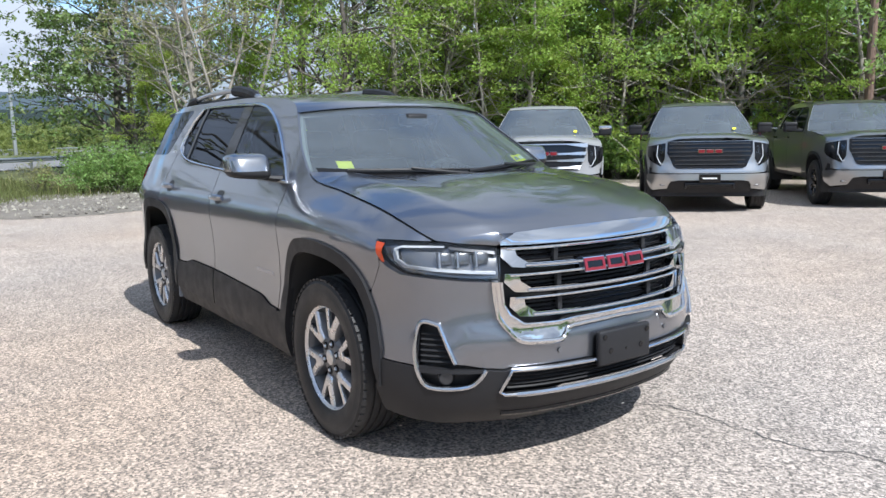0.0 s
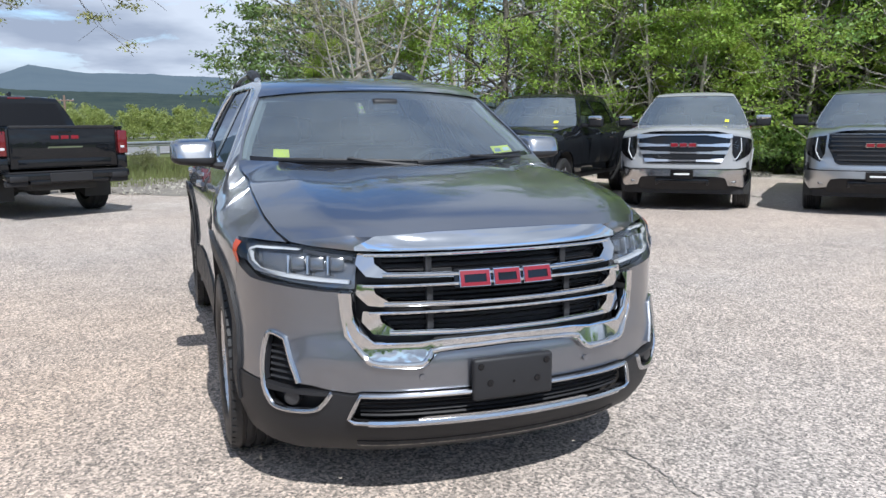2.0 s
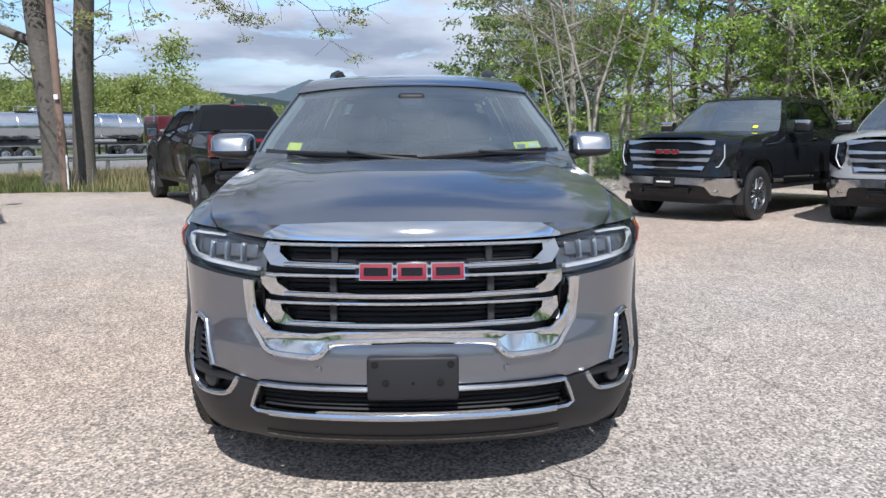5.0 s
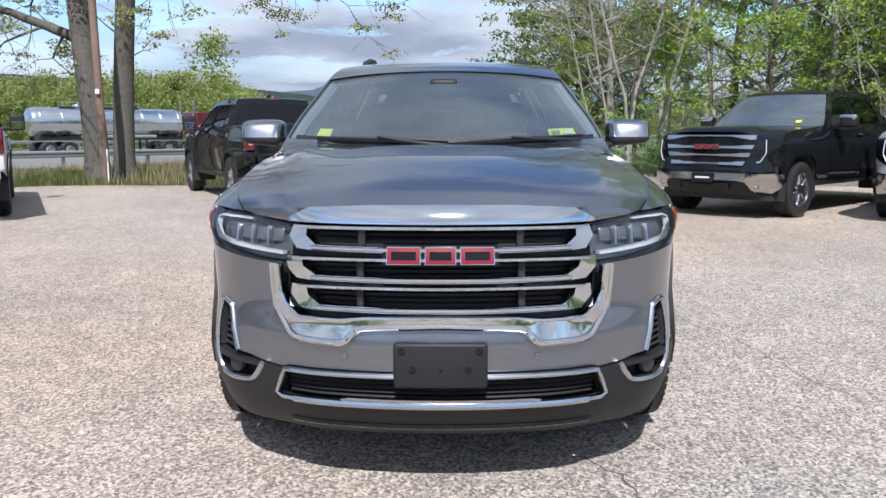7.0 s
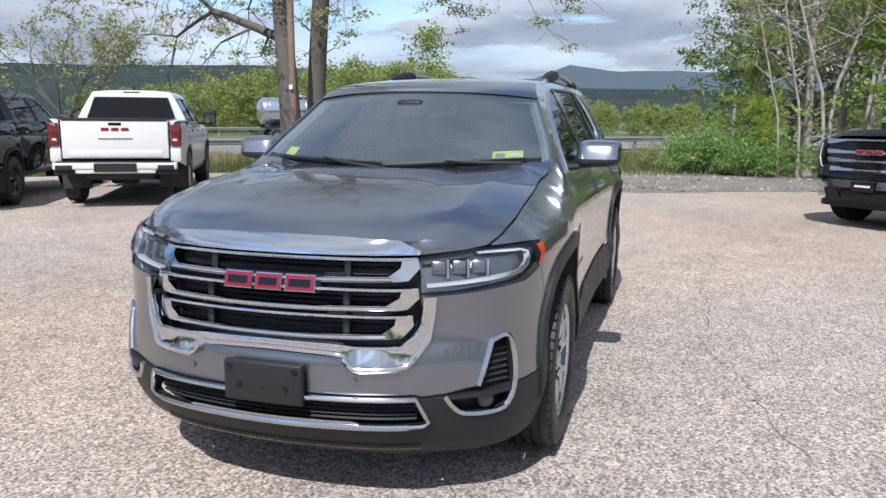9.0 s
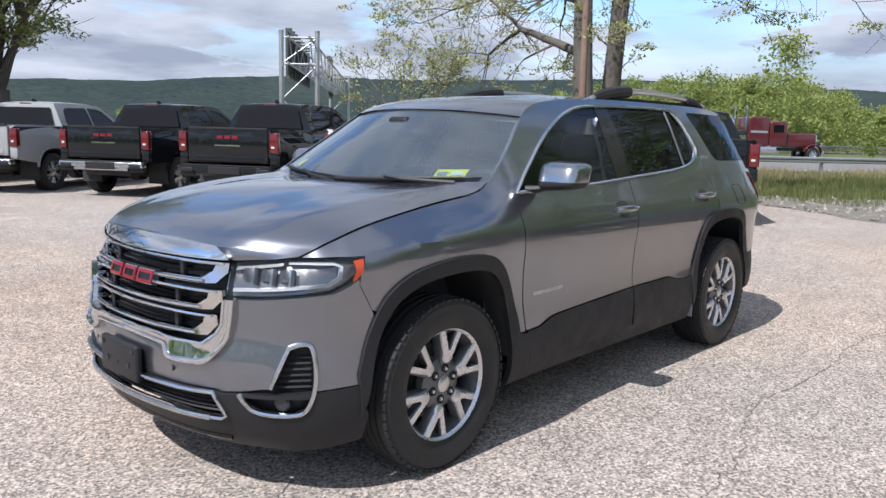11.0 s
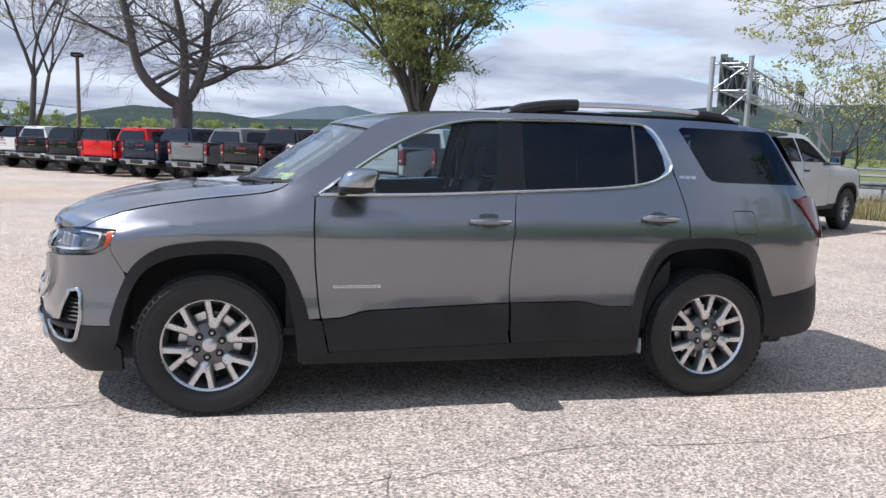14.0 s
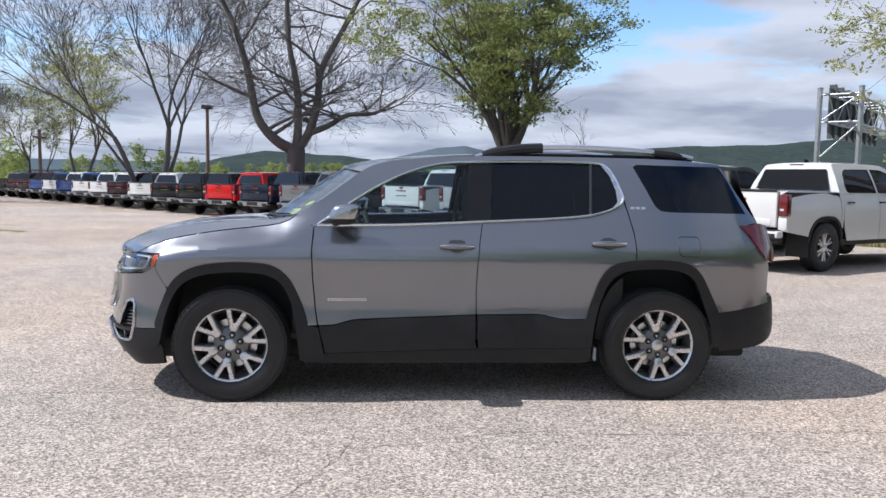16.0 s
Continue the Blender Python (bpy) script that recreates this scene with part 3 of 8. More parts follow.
def build_suv():
    car = thing("suv", "dark steel grey metallic three-row SUV with chrome grille on pale asphalt", "car")
    sk = Skin(SUV_PLAN, suv_inset)
    X = lambda pts: [(sk.sx(x), z) for x, z in pts]
    Y = lambda pts: [(sk.sy(y), z) for y, z in pts]
    both = lambda half: half + [(-s, z) for s, z in half[::-1]]

    def flank(name, poly, mat, parent=car, label="", holes=(), **kw):
        made = [sk.panel(name, poly, mat, parent, label, holes, **kw)]
        made.append(sk.panel(name, mirror_line(poly), mat, parent, label, [mirror_line(h) for h in holes], **kw))
        return made

    def trim(name, line, r, mat, parent=car, off=0.004, flat=1.0, close=False, label="", step=0.03):
        for l in (line, mirror_line(line)):
            part(name, sk.strip(l, r, off, 6, flat, close, step), mat, parent, label)

    fa = lambda rx, rz, a0, a1, n=20: arch_line(1.4285, 0.372, rx, rz, a0, a1, n)
    ra = lambda rx, rz, a0, a1, n=20: arch_line(-1.4285, 0.372, rx, rz, a0, a1, n)
    front_out = spline([(0.923, 0.511), (0.943, 0.597), (0.989, 0.712), (1.046, 0.818), (1.130, 0.890), (1.225, 0.919), (1.398, 0.928), (1.575, 0.910), (1.697, 0.872), (1.799, 0.790), (1.869, 0.653), (1.910, 0.519)], 4)
    front_in = spline([(0.981, 0.338), (1.008, 0.542), (1.043, 0.688), (1.104, 0.79), (1.195, 0.843), (1.344, 0.861), (1.525, 0.853), (1.651, 0.822), (1.752, 0.755), (1.828, 0.615), (1.872, 0.413)], 4)
    rear_out = spline([(-0.915, 0.520), (-0.932, 0.585), (-0.969, 0.70), (-1.025, 0.845), (-1.105, 0.928), (-1.244, 0.958), (-1.455, 0.963), (-1.610, 0.936), (-1.704, 0.862), (-1.791, 0.712), (-1.845, 0.605)], 4)
    rear_in = spline([(-0.968, 0.380), (-0.985, 0.533), (-1.040, 0.727), (-1.114, 0.850), (-1.252, 0.894), (-1.482, 0.898), (-1.630, 0.850), (-1.700, 0.742), (-1.773, 0.54), (-1.800, 0.371)], 4)
    shrink = lambda pts, cx, k=0.975: [(cx + (x - cx) * k, 0.372 + (z - 0.372) * k) for x, z in pts]
    fcut, rcut = shrink(front_out, 1.4285), shrink(rear_out, -1.4285)
    dlo_top = spline([(0.868, 1.163), (0.78, 1.228), (0.67, 1.300), (0.456, 1.432), (0.236, 1.532), (0.012, 1.588), (-0.25, 1.602), (-0.69, 1.610), (-1.0, 1.606), (-1.09, 1.588),
                      (-1.14, 1.53), (-1.185, 1.42), (-1.2, 1.365)], 5)
    dlo_low = spline([(-1.2, 1.365), (-1.17, 1.320), (-1.08, 1.277), (-0.96, 1.248), (-0.787, 1.228), (-0.5, 1.211), (-0.23, 1.197), (0.17, 1.177), (0.5, 1.167), (0.868, 1.163)], 5)
    low_at = lambda x: float(np.interp(x, [p[0] for p in dlo_low], [p[1] for p in dlo_low]))
    top_at = lambda x: float(np.interp(-x, [-p[0] for p in dlo_top], [p[1] for p in dlo_top]))
    clad = lambda x: float(np.interp(x, [-0.956, -0.776, -0.70, -0.62, -0.187, 0.60, 0.66, 0.74, 0.90], [0.556, 0.552, 0.566, 0.586, 0.580, 0.549, 0.540, 0.512, 0.506]))
    shut = spline([(1.02, 1.215), (1.07, 1.187), (1.14, 1.166), (1.25, 1.150), (1.5, 1.122), (1.75, 1.083), (1.92, 1.043), (2.05, 0.998), (2.12, 0.966)], 5)
    roof_line = spline([(1.02, 1.212), (0.79, 1.372), (0.59, 1.522), (0.48, 1.577), (0.30, 1.612), (0.0, 1.634), (-0.4, 1.648), (-1.2, 1.646), (-1.7, 1.634), (-2.0, 1.608)], 5)

    # flank panels
    g = 0.003
    flank("front_fender", X([(0.893, 1.150), (0.905, 1.0), (0.896, 0.8), (0.880, 0.62), (0.866, 0.512), (0.925, 0.508)] + [p for p in fcut if p[0] < 1.815 and p[1] > 0.515]
                            + [(1.845, 0.765), (1.902, 0.869), (1.900, 0.905), (1.874, 0.974), (1.975, 0.972), (2.05, 0.969), (2.105, 0.967)] + [(x, z - 0.004) for x, z in shut[::-1][2:]] + [(0.96, 1.225)]), PAINT, step=0.03)
    fd_front = [(0.885, 1.150), (0.897, 1.0), (0.888, 0.8), (0.872, 0.62), (0.858, 0.520)]
    split = [(-0.187, 0.585), (-0.184, 0.72), (-0.190, 0.9), (-0.205, 1.06), (-0.226, 1.19)]
    door_low = [(x, clad(x) + 0.004) for x in np.linspace(0.85, -0.18, 22)]
    front_doors = flank("front_door", X(fd_front + door_low + [(x + g, z) for x, z in split] + [(x, low_at(x) - 0.006) for x in np.linspace(-0.2, 0.86, 12)]), PAINT)
    arch_up = [p for p in rcut if p[0] > -1.25 and p[0] < -0.952]
    rear_doors = flank("rear_door", X([(x - g, z) for x, z in split[::-1]] + [(x, clad(x) + 0.004) for x in np.linspace(-0.20, -0.945, 16)] + arch_up
                                      + [(-1.250, 0.945), (-1.252, 1.05), (-1.247, 1.13), (-1.215, 1.28), (-1.193, 1.35)] + [(x, low_at(x) - 0.006) for x in np.linspace(-1.17, -0.235, 12)]), PAINT)
    qglass = [(-1.290, 1.586), (-1.36, 1.44), (-1.42, 1.315), (-1.455, 1.285), (-1.52, 1.277), (-2.135, 1.270), (-2.085, 1.40), (-2.02, 1.53), (-1.985, 1.585), (-1.95, 1.592), (-1.32, 1.600)]
    flank("body_side", X(roof_line + [(-2.09, 1.45), (-2.19, 1.28), (-2.24, 1.21), (-2.13, 1.20), (-2.16, 1.08), (-2.22, 0.98), (-2.26, 0.9), (-2.26, 0.66), (-1.94, 0.612), (-1.86, 0.604)]
                         + [p for p in rcut[::-1] if p[0] < -1.26] + [(-1.257, 0.945), (-1.258, 1.05), (-1.253, 1.135), (-1.221, 1.285), (-1.204, 1.36)] + dlo_top[::-1][1:] + [(0.889, 1.152), (0.96, 1.212)]),
          PAINT, holes=[X(qglass)], label="uniside with pillars, roof rail edge and rear quarter")
    flank("quarter_glass", X(qglass), PRIVACY, off=-0.002, thick=0)
    # door cladding, sills and arch mouldings
    for nm, doors, xs in (("lower_cladding", front_doors, (0.853, -0.180)), ("lower_cladding", rear_doors, (-0.195, -0.95))):
        poly = X([(x, clad(x) - 0.002) for x in np.linspace(xs[0], xs[1], 20)] + ([(-0.183, 0.50), (-0.180, 0.42), (-0.192, 0.352), (0.81, 0.322)] if xs[0] > 0 else [(-0.955, 0.45), (-0.955, 0.362), (-0.207, 0.352), (-0.196, 0.42), (-0.197, 0.50)]))
        for ob, p in zip(doors, (poly, mirror_line(poly))):
            sk.panel(nm, p, CLAD, ob, "grained dark plastic cladding", off=0.008)
    flank("sill", X([(0.955, 0.318), (0.80, 0.316), (-0.2, 0.346), (-0.97, 0.358), (-0.97, 0.262), (0.955, 0.25)]), CLAD, off=-0.006)
    flank("front_arch_moulding", X([(0.818, 0.300), (0.8575, 0.500), (0.915, 0.506)] + front_out + [(1.905, 0.482), (1.895, 0.36)] + front_in[::-1] + [(0.978, 0.27)]),
          CLAD, off=0.014, thick=0.03, step=0.05)
    flank("rear_arch_moulding", X([(-0.955, 0.36), (-0.930, 0.45)] + rear_out + [(-1.875, 0.50), (-1.86, 0.36)] + rear_in[::-1]), CLAD, off=0.014, thick=0.03, step=0.05)
    # windows
    bp0, bp1 = -0.165, -0.305
    fr = [(0.855, 1.170)] + [p for p in dlo_top if p[0] > bp0] + [(bp0, top_at(bp0)), (-0.135, 1.40), (-0.115, low_at(-0.115))] + [(x, low_at(x)) for x in np.linspace(-0.10, 0.85, 10)]
    for ob, p in zip(front_doors, (X(fr), mirror_line(X(fr)))):
        sk.panel("front_window", p, FRONT_GLASS, ob, "", off=-0.006, thick=0)
    rr = [(bp1, top_at(bp1))] + [p for p in dlo_top if -0.985 < p[0] < bp1] + [(-0.985, top_at(-0.985)), (-0.955, low_at(-0.955))] + [(x, low_at(x)) for x in np.linspace(-0.94, -0.29, 8)]
    for ob, p in zip(rear_doors, (X(rr), mirror_line(X(rr)))):
        sk.panel("rear_window", p, PRIVACY, ob, "", off=-0.006, thick=0)
    r3 = [(-1.003, top_at(-1.003))] + [p for p in dlo_top if p[0] < -1.003] + [p for p in dlo_low if p[0] < -0.975] + [(-0.973, low_at(-0.973))]
    for ob, p in zip(rear_doors, (X(r3), mirror_line(X(r3)))):
        sk.panel("corner_window", p, PRIVACY, ob, "", off=-0.006, thick=0)
    bpil = [(bp0 + 0.004, top_at(bp0)), (bp1, top_at(bp1)), (-0.285, low_at(-0.285)), (-0.112, low_at(-0.112)), (-0.135, 1.40)]
    flank("pillar_cover", X(bpil), GLOSS_BLACK, off=-0.002, thick=0.004)
    trim("window_divider", X([(-0.994, top_at(-0.994)), (-0.964, low_at(-0.964))]), 0.009, DARK_ALLOY, off=-0.003)
    trim("window_chrome", X(dlo_top), 0.0095, WINDOW_TRIM, off=0.004)
    trim("window_chrome", X(dlo_low), 0.0095, WINDOW_TRIM, off=0.004)
    # wide bright end of the window chrome
    tip = [(-1.06, 1.594), (-1.10, 1.575), (-1.148, 1.50), (-1.185, 1.41), (-1.198, 1.365), (-1.168, 1.322), (-1.10, 1.286), (-1.155, 1.34), (-1.150, 1.42), (-1.115, 1.52)]
    flank("chrome_corner", X(tip), CHROME, off=0.005, thick=0.01, step=0.03)
    # handles, badges, fuel door
    for doors, x0, x1, zc in ((front_doors, 0.062, -0.168, 1.040), (rear_doors, -0.955, -1.185, 1.068)):
        for sgn, ob in zip((1, -1), doors):
            p = np.array([sk.at([(sgn * sk.sx(x), zc)], 0.012 + 0.028 * math.sin(math.pi * (0.12 + 0.76 * t)))[0] for t, x in ((t, x0 + (x1 - x0) * t) for t in np.linspace(0, 1, 12))])
            hd = part("door_handle", sweep(p, [0.009 + 0.008 * math.sin(math.pi * min(1, 0.15 + t * 0.8)) for t in np.linspace(0, 1, 12)], 8, 1.15), PAINT, ob, "body-coloured pull handle")
            part("handle_strip", sweep(p + np.array([0, sgn * 0.011, 0.004]), 0.0045, 6), CHROME, hd)
            cup = X([(x0 - 0.06, zc + 0.03), (x0 - 0.09, zc + 0.038), (x1 + 0.09, zc + 0.038), (x1 + 0.06, zc + 0.03), (x1 + 0.07, zc - 0.03), (x1 + 0.1, zc - 0.042), (x0 - 0.1, zc - 0.042), (x0 - 0.07, zc - 0.03)])
            sk.panel("handle_cup", cup if sgn > 0 else mirror_line(cup), DASH, ob, "", off=0.0015, thick=0.003, step=0.03)
    for sgn, ob in zip((1, -1), front_doors):
        for k in range(6):
            x = 0.795 - k * 0.043
            b = X([(x, 0.688), (x - 0.036, 0.688), (x - 0.036, 0.672), (x, 0.672)])
            sk.panel("badge_bar", b if sgn > 0 else mirror_line(b), CHROME, ob, "small chrome badge bar", holes=[(X if sgn > 0 else lambda q: mirror_line(X(q)))([(x - 0.006, 0.684), (x - 0.030, 0.684), (x - 0.030, 0.676), (x - 0.006, 0.676)])], off=0.004, thick=0.005, step=0.02)
    for k in range(3):
        x = -1.240 - k * 0.038
        flank("trim_badge_bar", X([(x, 1.312), (x - 0.030, 1.312), (x - 0.030, 1.294), (x, 1.294)]), CHROME, off=0.004, thick=0.005, step=0.02)
    fz = [(-1.55, 1.10), (-1.565, 1.115), (-1.685, 1.115), (-1.70, 1.10), (-1.70, 1.0), (-1.68, 0.985), (-1.57, 0.985), (-1.55, 1.0)]
    part("fuel_door_gap", sk.strip(X(fz), 0.0034, 0.0, 4, 1, True), BLACK, car)
    # tail lamps, rear bumper, tailgate
    flank("tail_lamp", X([(-2.035, 1.190), (-2.235, 1.205), (-2.33, 1.19), (-2.37, 0.965), (-2.27, 0.938), (-2.205, 0.955), (-2.15, 1.03), (-2.10, 1.125)]), RED_LENS, off=0.012, thick=0.03)
    flank("rear_bumper", X([(-1.835, 0.620), (-1.95, 0.635), (-2.26, 0.685), (-2.40, 0.69), (-2.455, 0.69), (-2.455, 0.43), (-2.36, 0.40), (-2.15, 0.352), (-1.86, 0.335), (-1.885, 0.45)]), CLAD, off=-0.010)
    ed = [tuple(sk.at([(sk.sx(-2.24), z)], -0.002)[0]) for z in np.linspace(1.60, 0.66, 16)]
    v, f = cap(ed, [-0.05, -0.13, -0.2, -0.2], [0.0, 0.0], 18)
    raw("tailgate", v, [q for q in f], PAINT, car)
    # roof, windscreen, hood
    rl = [p for p in roof_line if p[0] <= 0.60]
    ed = [tuple(sk.at([(sk.sx(x), z)], 0.0)[0]) for x, z in rl]
    v, f = cap(ed, [0.165, 0.05, 0.0, 0.0, -0.04], [0.032, 0.025, 0.026, 0.026, 0.022], 24, power=2.6)
    raw("roof", v, upward(v, f), PAINT, car)
    spv, spf = [], []                                          # spoiler lip over the tailgate
    ys = np.linspace(-0.575, 0.575, 21)
    for y in ys:
        zc, back = 1.630 - 0.022 * (abs(y) / 0.56) ** 2.2, 0.04 * (y / 0.56) ** 2
        spv += [(x + back, y, zc + dz) for x, dz in ((-1.88, 0.0), (-1.985, -0.004), (-2.125, -0.014), (-2.133, -0.022), (-2.125, -0.032), (-1.90, -0.05))]
    for i in range(len(ys) - 1):
        spf += [(i * 6 + q, i * 6 + (q + 1) % 6, i * 6 + 6 + (q + 1) % 6, i * 6 + 6 + q) for q in range(6)]
    spf += [tuple(range(5, -1, -1)), tuple(range(len(spv) - 6, len(spv)))]
    raw("roof_spoiler", spv, spf, PAINT, car)
    ws = [p for p in roof_line if p[0] >= 0.575]
    glass_bow, glass_crown = [0.30, 0.235, 0.165], [-0.04, 0.012, 0.030]
    ed = [tuple(sk.at([(sk.sx(x - 0.012), z)], -0.012)[0]) for x, z in ws]
    v, f = cap(ed, glass_bow, glass_crown, 24)
    raw("windscreen", v, upward(v, f), CLEAR, car)
    v2, f2 = cap([ed[-1], tuple(np.array(ed[-1]) + np.array([-0.02, -0.006, 0.012]))], [0.165, 0.165], [0.036, 0.036], 24)
    raw("screen_header_trim", v2, upward(v2, f2), SATIN, car)
    he = [tuple(sk.at([(sk.sx(x), z + 0.003)], -0.004)[0]) for x, z in shut]

    def dome(u, t):
        """Relief of the hood: a crease from the screen's corner to the grille's corner, a hollow inside it and a raised middle."""
        a = abs(u)
        ur = 0.80 - 0.06 * t
        crest = 0.016 * max(0.0, 1 - abs(a - ur) / (0.18 if a > ur else 0.24)) * min(1.0, 0.55 + t * 2) * (1 - 0.4 * t)
        k = np.clip((0.56 - 0.08 * t - a) / 0.24, 0, 1)
        return crest + 0.007 * k * k * (3 - 2 * k) * (1 - t) ** 0.8 * min(1.0, 0.5 + t * 2)
    hv, hf = [], []
    nu, m = 96, len(he)
    mid_x = lambda t: 1.275 + 1.0 * t                          # the middle line of the hood, from the screen to the nose
    mid = np.array(spline([(0, 1.182), (0.15, 1.187), (0.35, 1.178), (0.6, 1.146), (0.8, 1.098), (0.92, 1.052), (1.0, 0.998)], 8))
    mid_z = lambda t: float(np.interp(t, mid[:, 0], mid[:, 1]))
    for j, (x, y, z) in enumerate(he):
        t = (x - he[0][0]) / (he[-1][0] - he[0][0])
        bp = np.interp(t, [0, 0.5, 1], [2.0, 2.6, 3.6])
        for i in range(nu + 1):
            u = -1 + 2 * i / nu
            hv.append((x + (mid_x(t) - x) * (1 - abs(u) ** bp), u * y, z + (mid_z(t) - z) * (1 - abs(u) ** 2.6) + dome(u, t)))
    for j in range(m - 1):
        for i in range(nu):
            a = j * (nu + 1) + i
            hf.append((a, a + 1, a + nu + 2, a + nu + 1))
    k0 = len(hv)
    for i in range(nu + 1):                                    # rolled front lip
        x, y, z = hv[(m - 1) * (nu + 1) + i]
        zl = float(np.interp(abs(y), [0.0, 0.50, 0.55, 0.66, 0.76], [0.985, 0.975, 0.946, 0.956, 0.964]))
        hv.append(tuple(sk.at([(sk.sy(y), zl)], 0.002)[0]))
    for i in range(nu):
        a = (m - 1) * (nu + 1) + i
        hf.append((a, a + 1, k0 + i + 1, k0 + i))
    raw("hood", hv, upward(hv, hf), PAINT, car, "", True, 60)
    cowl = [(1.30 - 0.32 * (u * u) + dx, u * 0.76, 1.196 - 0.036 * (1 - u * u) + dz - 0.006) for dx, dz in ((0.06, -0.004), (-0.10, 0.0), (-0.12, -0.03)) for u in np.linspace(-1, 1, 17)]
    raw("cowl_panel", cowl, upward(cowl, [(a, a + 1, a + 18, a + 17) for r in range(2) for a in range(r * 17, r * 17 + 16)]), BLACK, car)
    def on_glass(y, t, lift):
        """A point over the windscreen: y across, t up from its foot."""
        k = t * (len(ed) - 1)
        j = min(len(ed) - 2, int(k))
        x, yy, z = np.array(ed[j]) + (np.array(ed[j + 1]) - np.array(ed[j])) * (k - j)
        u = y / yy
        h = 1 - u * u
        return Vector((x + np.interp(t, [0, 0.5, 1], glass_bow) * h + lift * 0.6, y, z + np.interp(t, [0, 0.5, 1], glass_crown) * h + lift * 0.8))
    frit = [on_glass(y, t, 0.002) for t in (0.0, 0.075) for y in np.linspace(-0.72, 0.72, 25)]
    raw("screen_foot_band", frit, upward(frit, [(a, a + 1, a + 26, a + 25) for a in range(24)]), GLOSS_BLACK, car)
    for y0, y1 in ((-0.60, 0.06), (0.02, 0.66)):
        pts = [on_glass(y0 + (y1 - y0) * q, 0.035 + 0.028 * math.sin(math.pi * q * 0.8), 0.014) for q in np.linspace(0, 1, 12)]
        wp = part("wiper", sweep(pts, [0.008 - 0.003 * q for q in np.linspace(0, 1, 12)], 6, 1.2), BLACK, car, "black wiper resting on the windscreen")
        arm = [on_glass(y1 - 0.02, 0.0, 0.01), on_glass(y0 + (y1 - y0) * 0.62, 0.025, 0.028), on_glass(y0 + (y1 - y0) * 0.45, 0.062, 0.026)]
        part("wiper_arm", sweep(arm, [0.011, 0.008, 0.006], 6), BLACK, wp)
    # nose: grille, surround, lamps, bumper
    sk.panel("grille_backing", Y(both([(0.50, 0.955), (0.54, 0.90), (0.56, 0.80), (0.545, 0.68), (0.47, 0.61), (0.0, 0.625)])), BLACK, car, "dark grille mesh", off=-0.055, thick=0)
    for z0, n in ((0.90, 1), (0.80, 2), (0.705, 3)):
        for k in range(3):
            part("grille_slat", sk.strip(Y([(y, z0 - 0.017 + 0.017 * k) for y in np.linspace(-0.46, 0.46, 14)]), 0.004, -0.04, 4), GLOSS_BLACK, car)
        for y in (-0.28, 0.28):
            q = sk.at([(sk.sy(y), z0)], -0.035)[0]
            part("grille_clip", box(q[0] - 0.01, q[0] + 0.012, q[1] - 0.012, q[1] + 0.012, z0 - 0.03, z0 + 0.03, 0.004), BLACK, car)
    for zt, zb, yo in ((0.938, 0.860, 0.540), (0.839, 0.762, 0.534), (0.746, 0.664, 0.516)):
        h = zt - zb
        outer = [(yo, zt), (yo + 0.004, zt - 0.45 * h), (yo - 0.035, zb + 0.004), (yo - 0.08, zb), (0.20, zb - 0.004), (0.0, zb - 0.004)]
        hole = [(yo - 0.055, zt - 0.012), (yo - 0.060, zt - 0.42 * h), (yo - 0.105, zb + 0.017), (0.22, zb + 0.014), (0.19, zb + 0.012), (0.0, zb + 0.012), (0.0, zt - 0.011)]
        hl = [(sk.sy(y), z) for y, z in hole]
        ring = both([(sk.sy(y), z) for y, z in [(0.0, zt)] + outer][1:])
        ring = [(0.0, zt + 0.0)] + [p for p in ring if abs(p[0]) > 1e-6 or p[1] < zt - 0.02]
        top_mid = [(0.0, zt - 0.011)]
        hole_full = top_mid + [(s, z) for s, z in hl[:5]] + [(0.0, zb + 0.012)] + [(-s, z) for s, z in hl[:5][::-1]]
        bar = sk.panel("grille_bar", ring, CHROME, car, "bright chrome grille bar", holes=[hole_full], off=0.004, thick=0.035, step=0.045)
        low_line = Y([(-(yo - 0.09), zb + 0.008), (-0.20, zb + 0.005), (0.0, zb + 0.005), (0.20, zb + 0.005), (yo - 0.09, zb + 0.008)])
        part("bar_crown", sk.strip(low_line, 0.0075, 0.006, 10, 1.0), CHROME, bar)
        part("bar_crown", sk.strip(Y([(-(yo - 0.02), zt - 0.005), (0.0, zt - 0.005), (yo - 0.02, zt - 0.005)]), 0.0065, 0.005, 8, 1.0), CHROME, bar)
    sk.panel("grille_surround", Y(both([(0.588, 0.812), (0.582, 0.74), (0.570, 0.665), (0.530, 0.608), (0.487, 0.567), (0.40, 0.558), (0.316, 0.557), (0.288, 0.585), (0.255, 0.606), (0.0, 0.616)]))
             [:10] + Y([(-0.0, 0.616)])[:0] + Y([(-0.255, 0.606), (-0.288, 0.585), (-0.316, 0.557), (-0.40, 0.558), (-0.487, 0.567), (-0.530, 0.608), (-0.570, 0.665), (-0.582, 0.74), (-0.588, 0.812),
                                                   (-0.548, 0.812), (-0.540, 0.72), (-0.520, 0.672), (-0.470, 0.634), (-0.33, 0.632), (-0.25, 0.646), (0.0, 0.651), (0.25, 0.646), (0.33, 0.632), (0.470, 0.634),
                                                   (0.520, 0.672), (0.540, 0.72), (0.548, 0.812)]), CHROME, car, "polished chrome lower grille surround", off=0.016, thick=0.04, step=0.04,
             relief=lambda s, z: 0.010 * np.clip((z - 0.60) / 0.08, 0, 1))
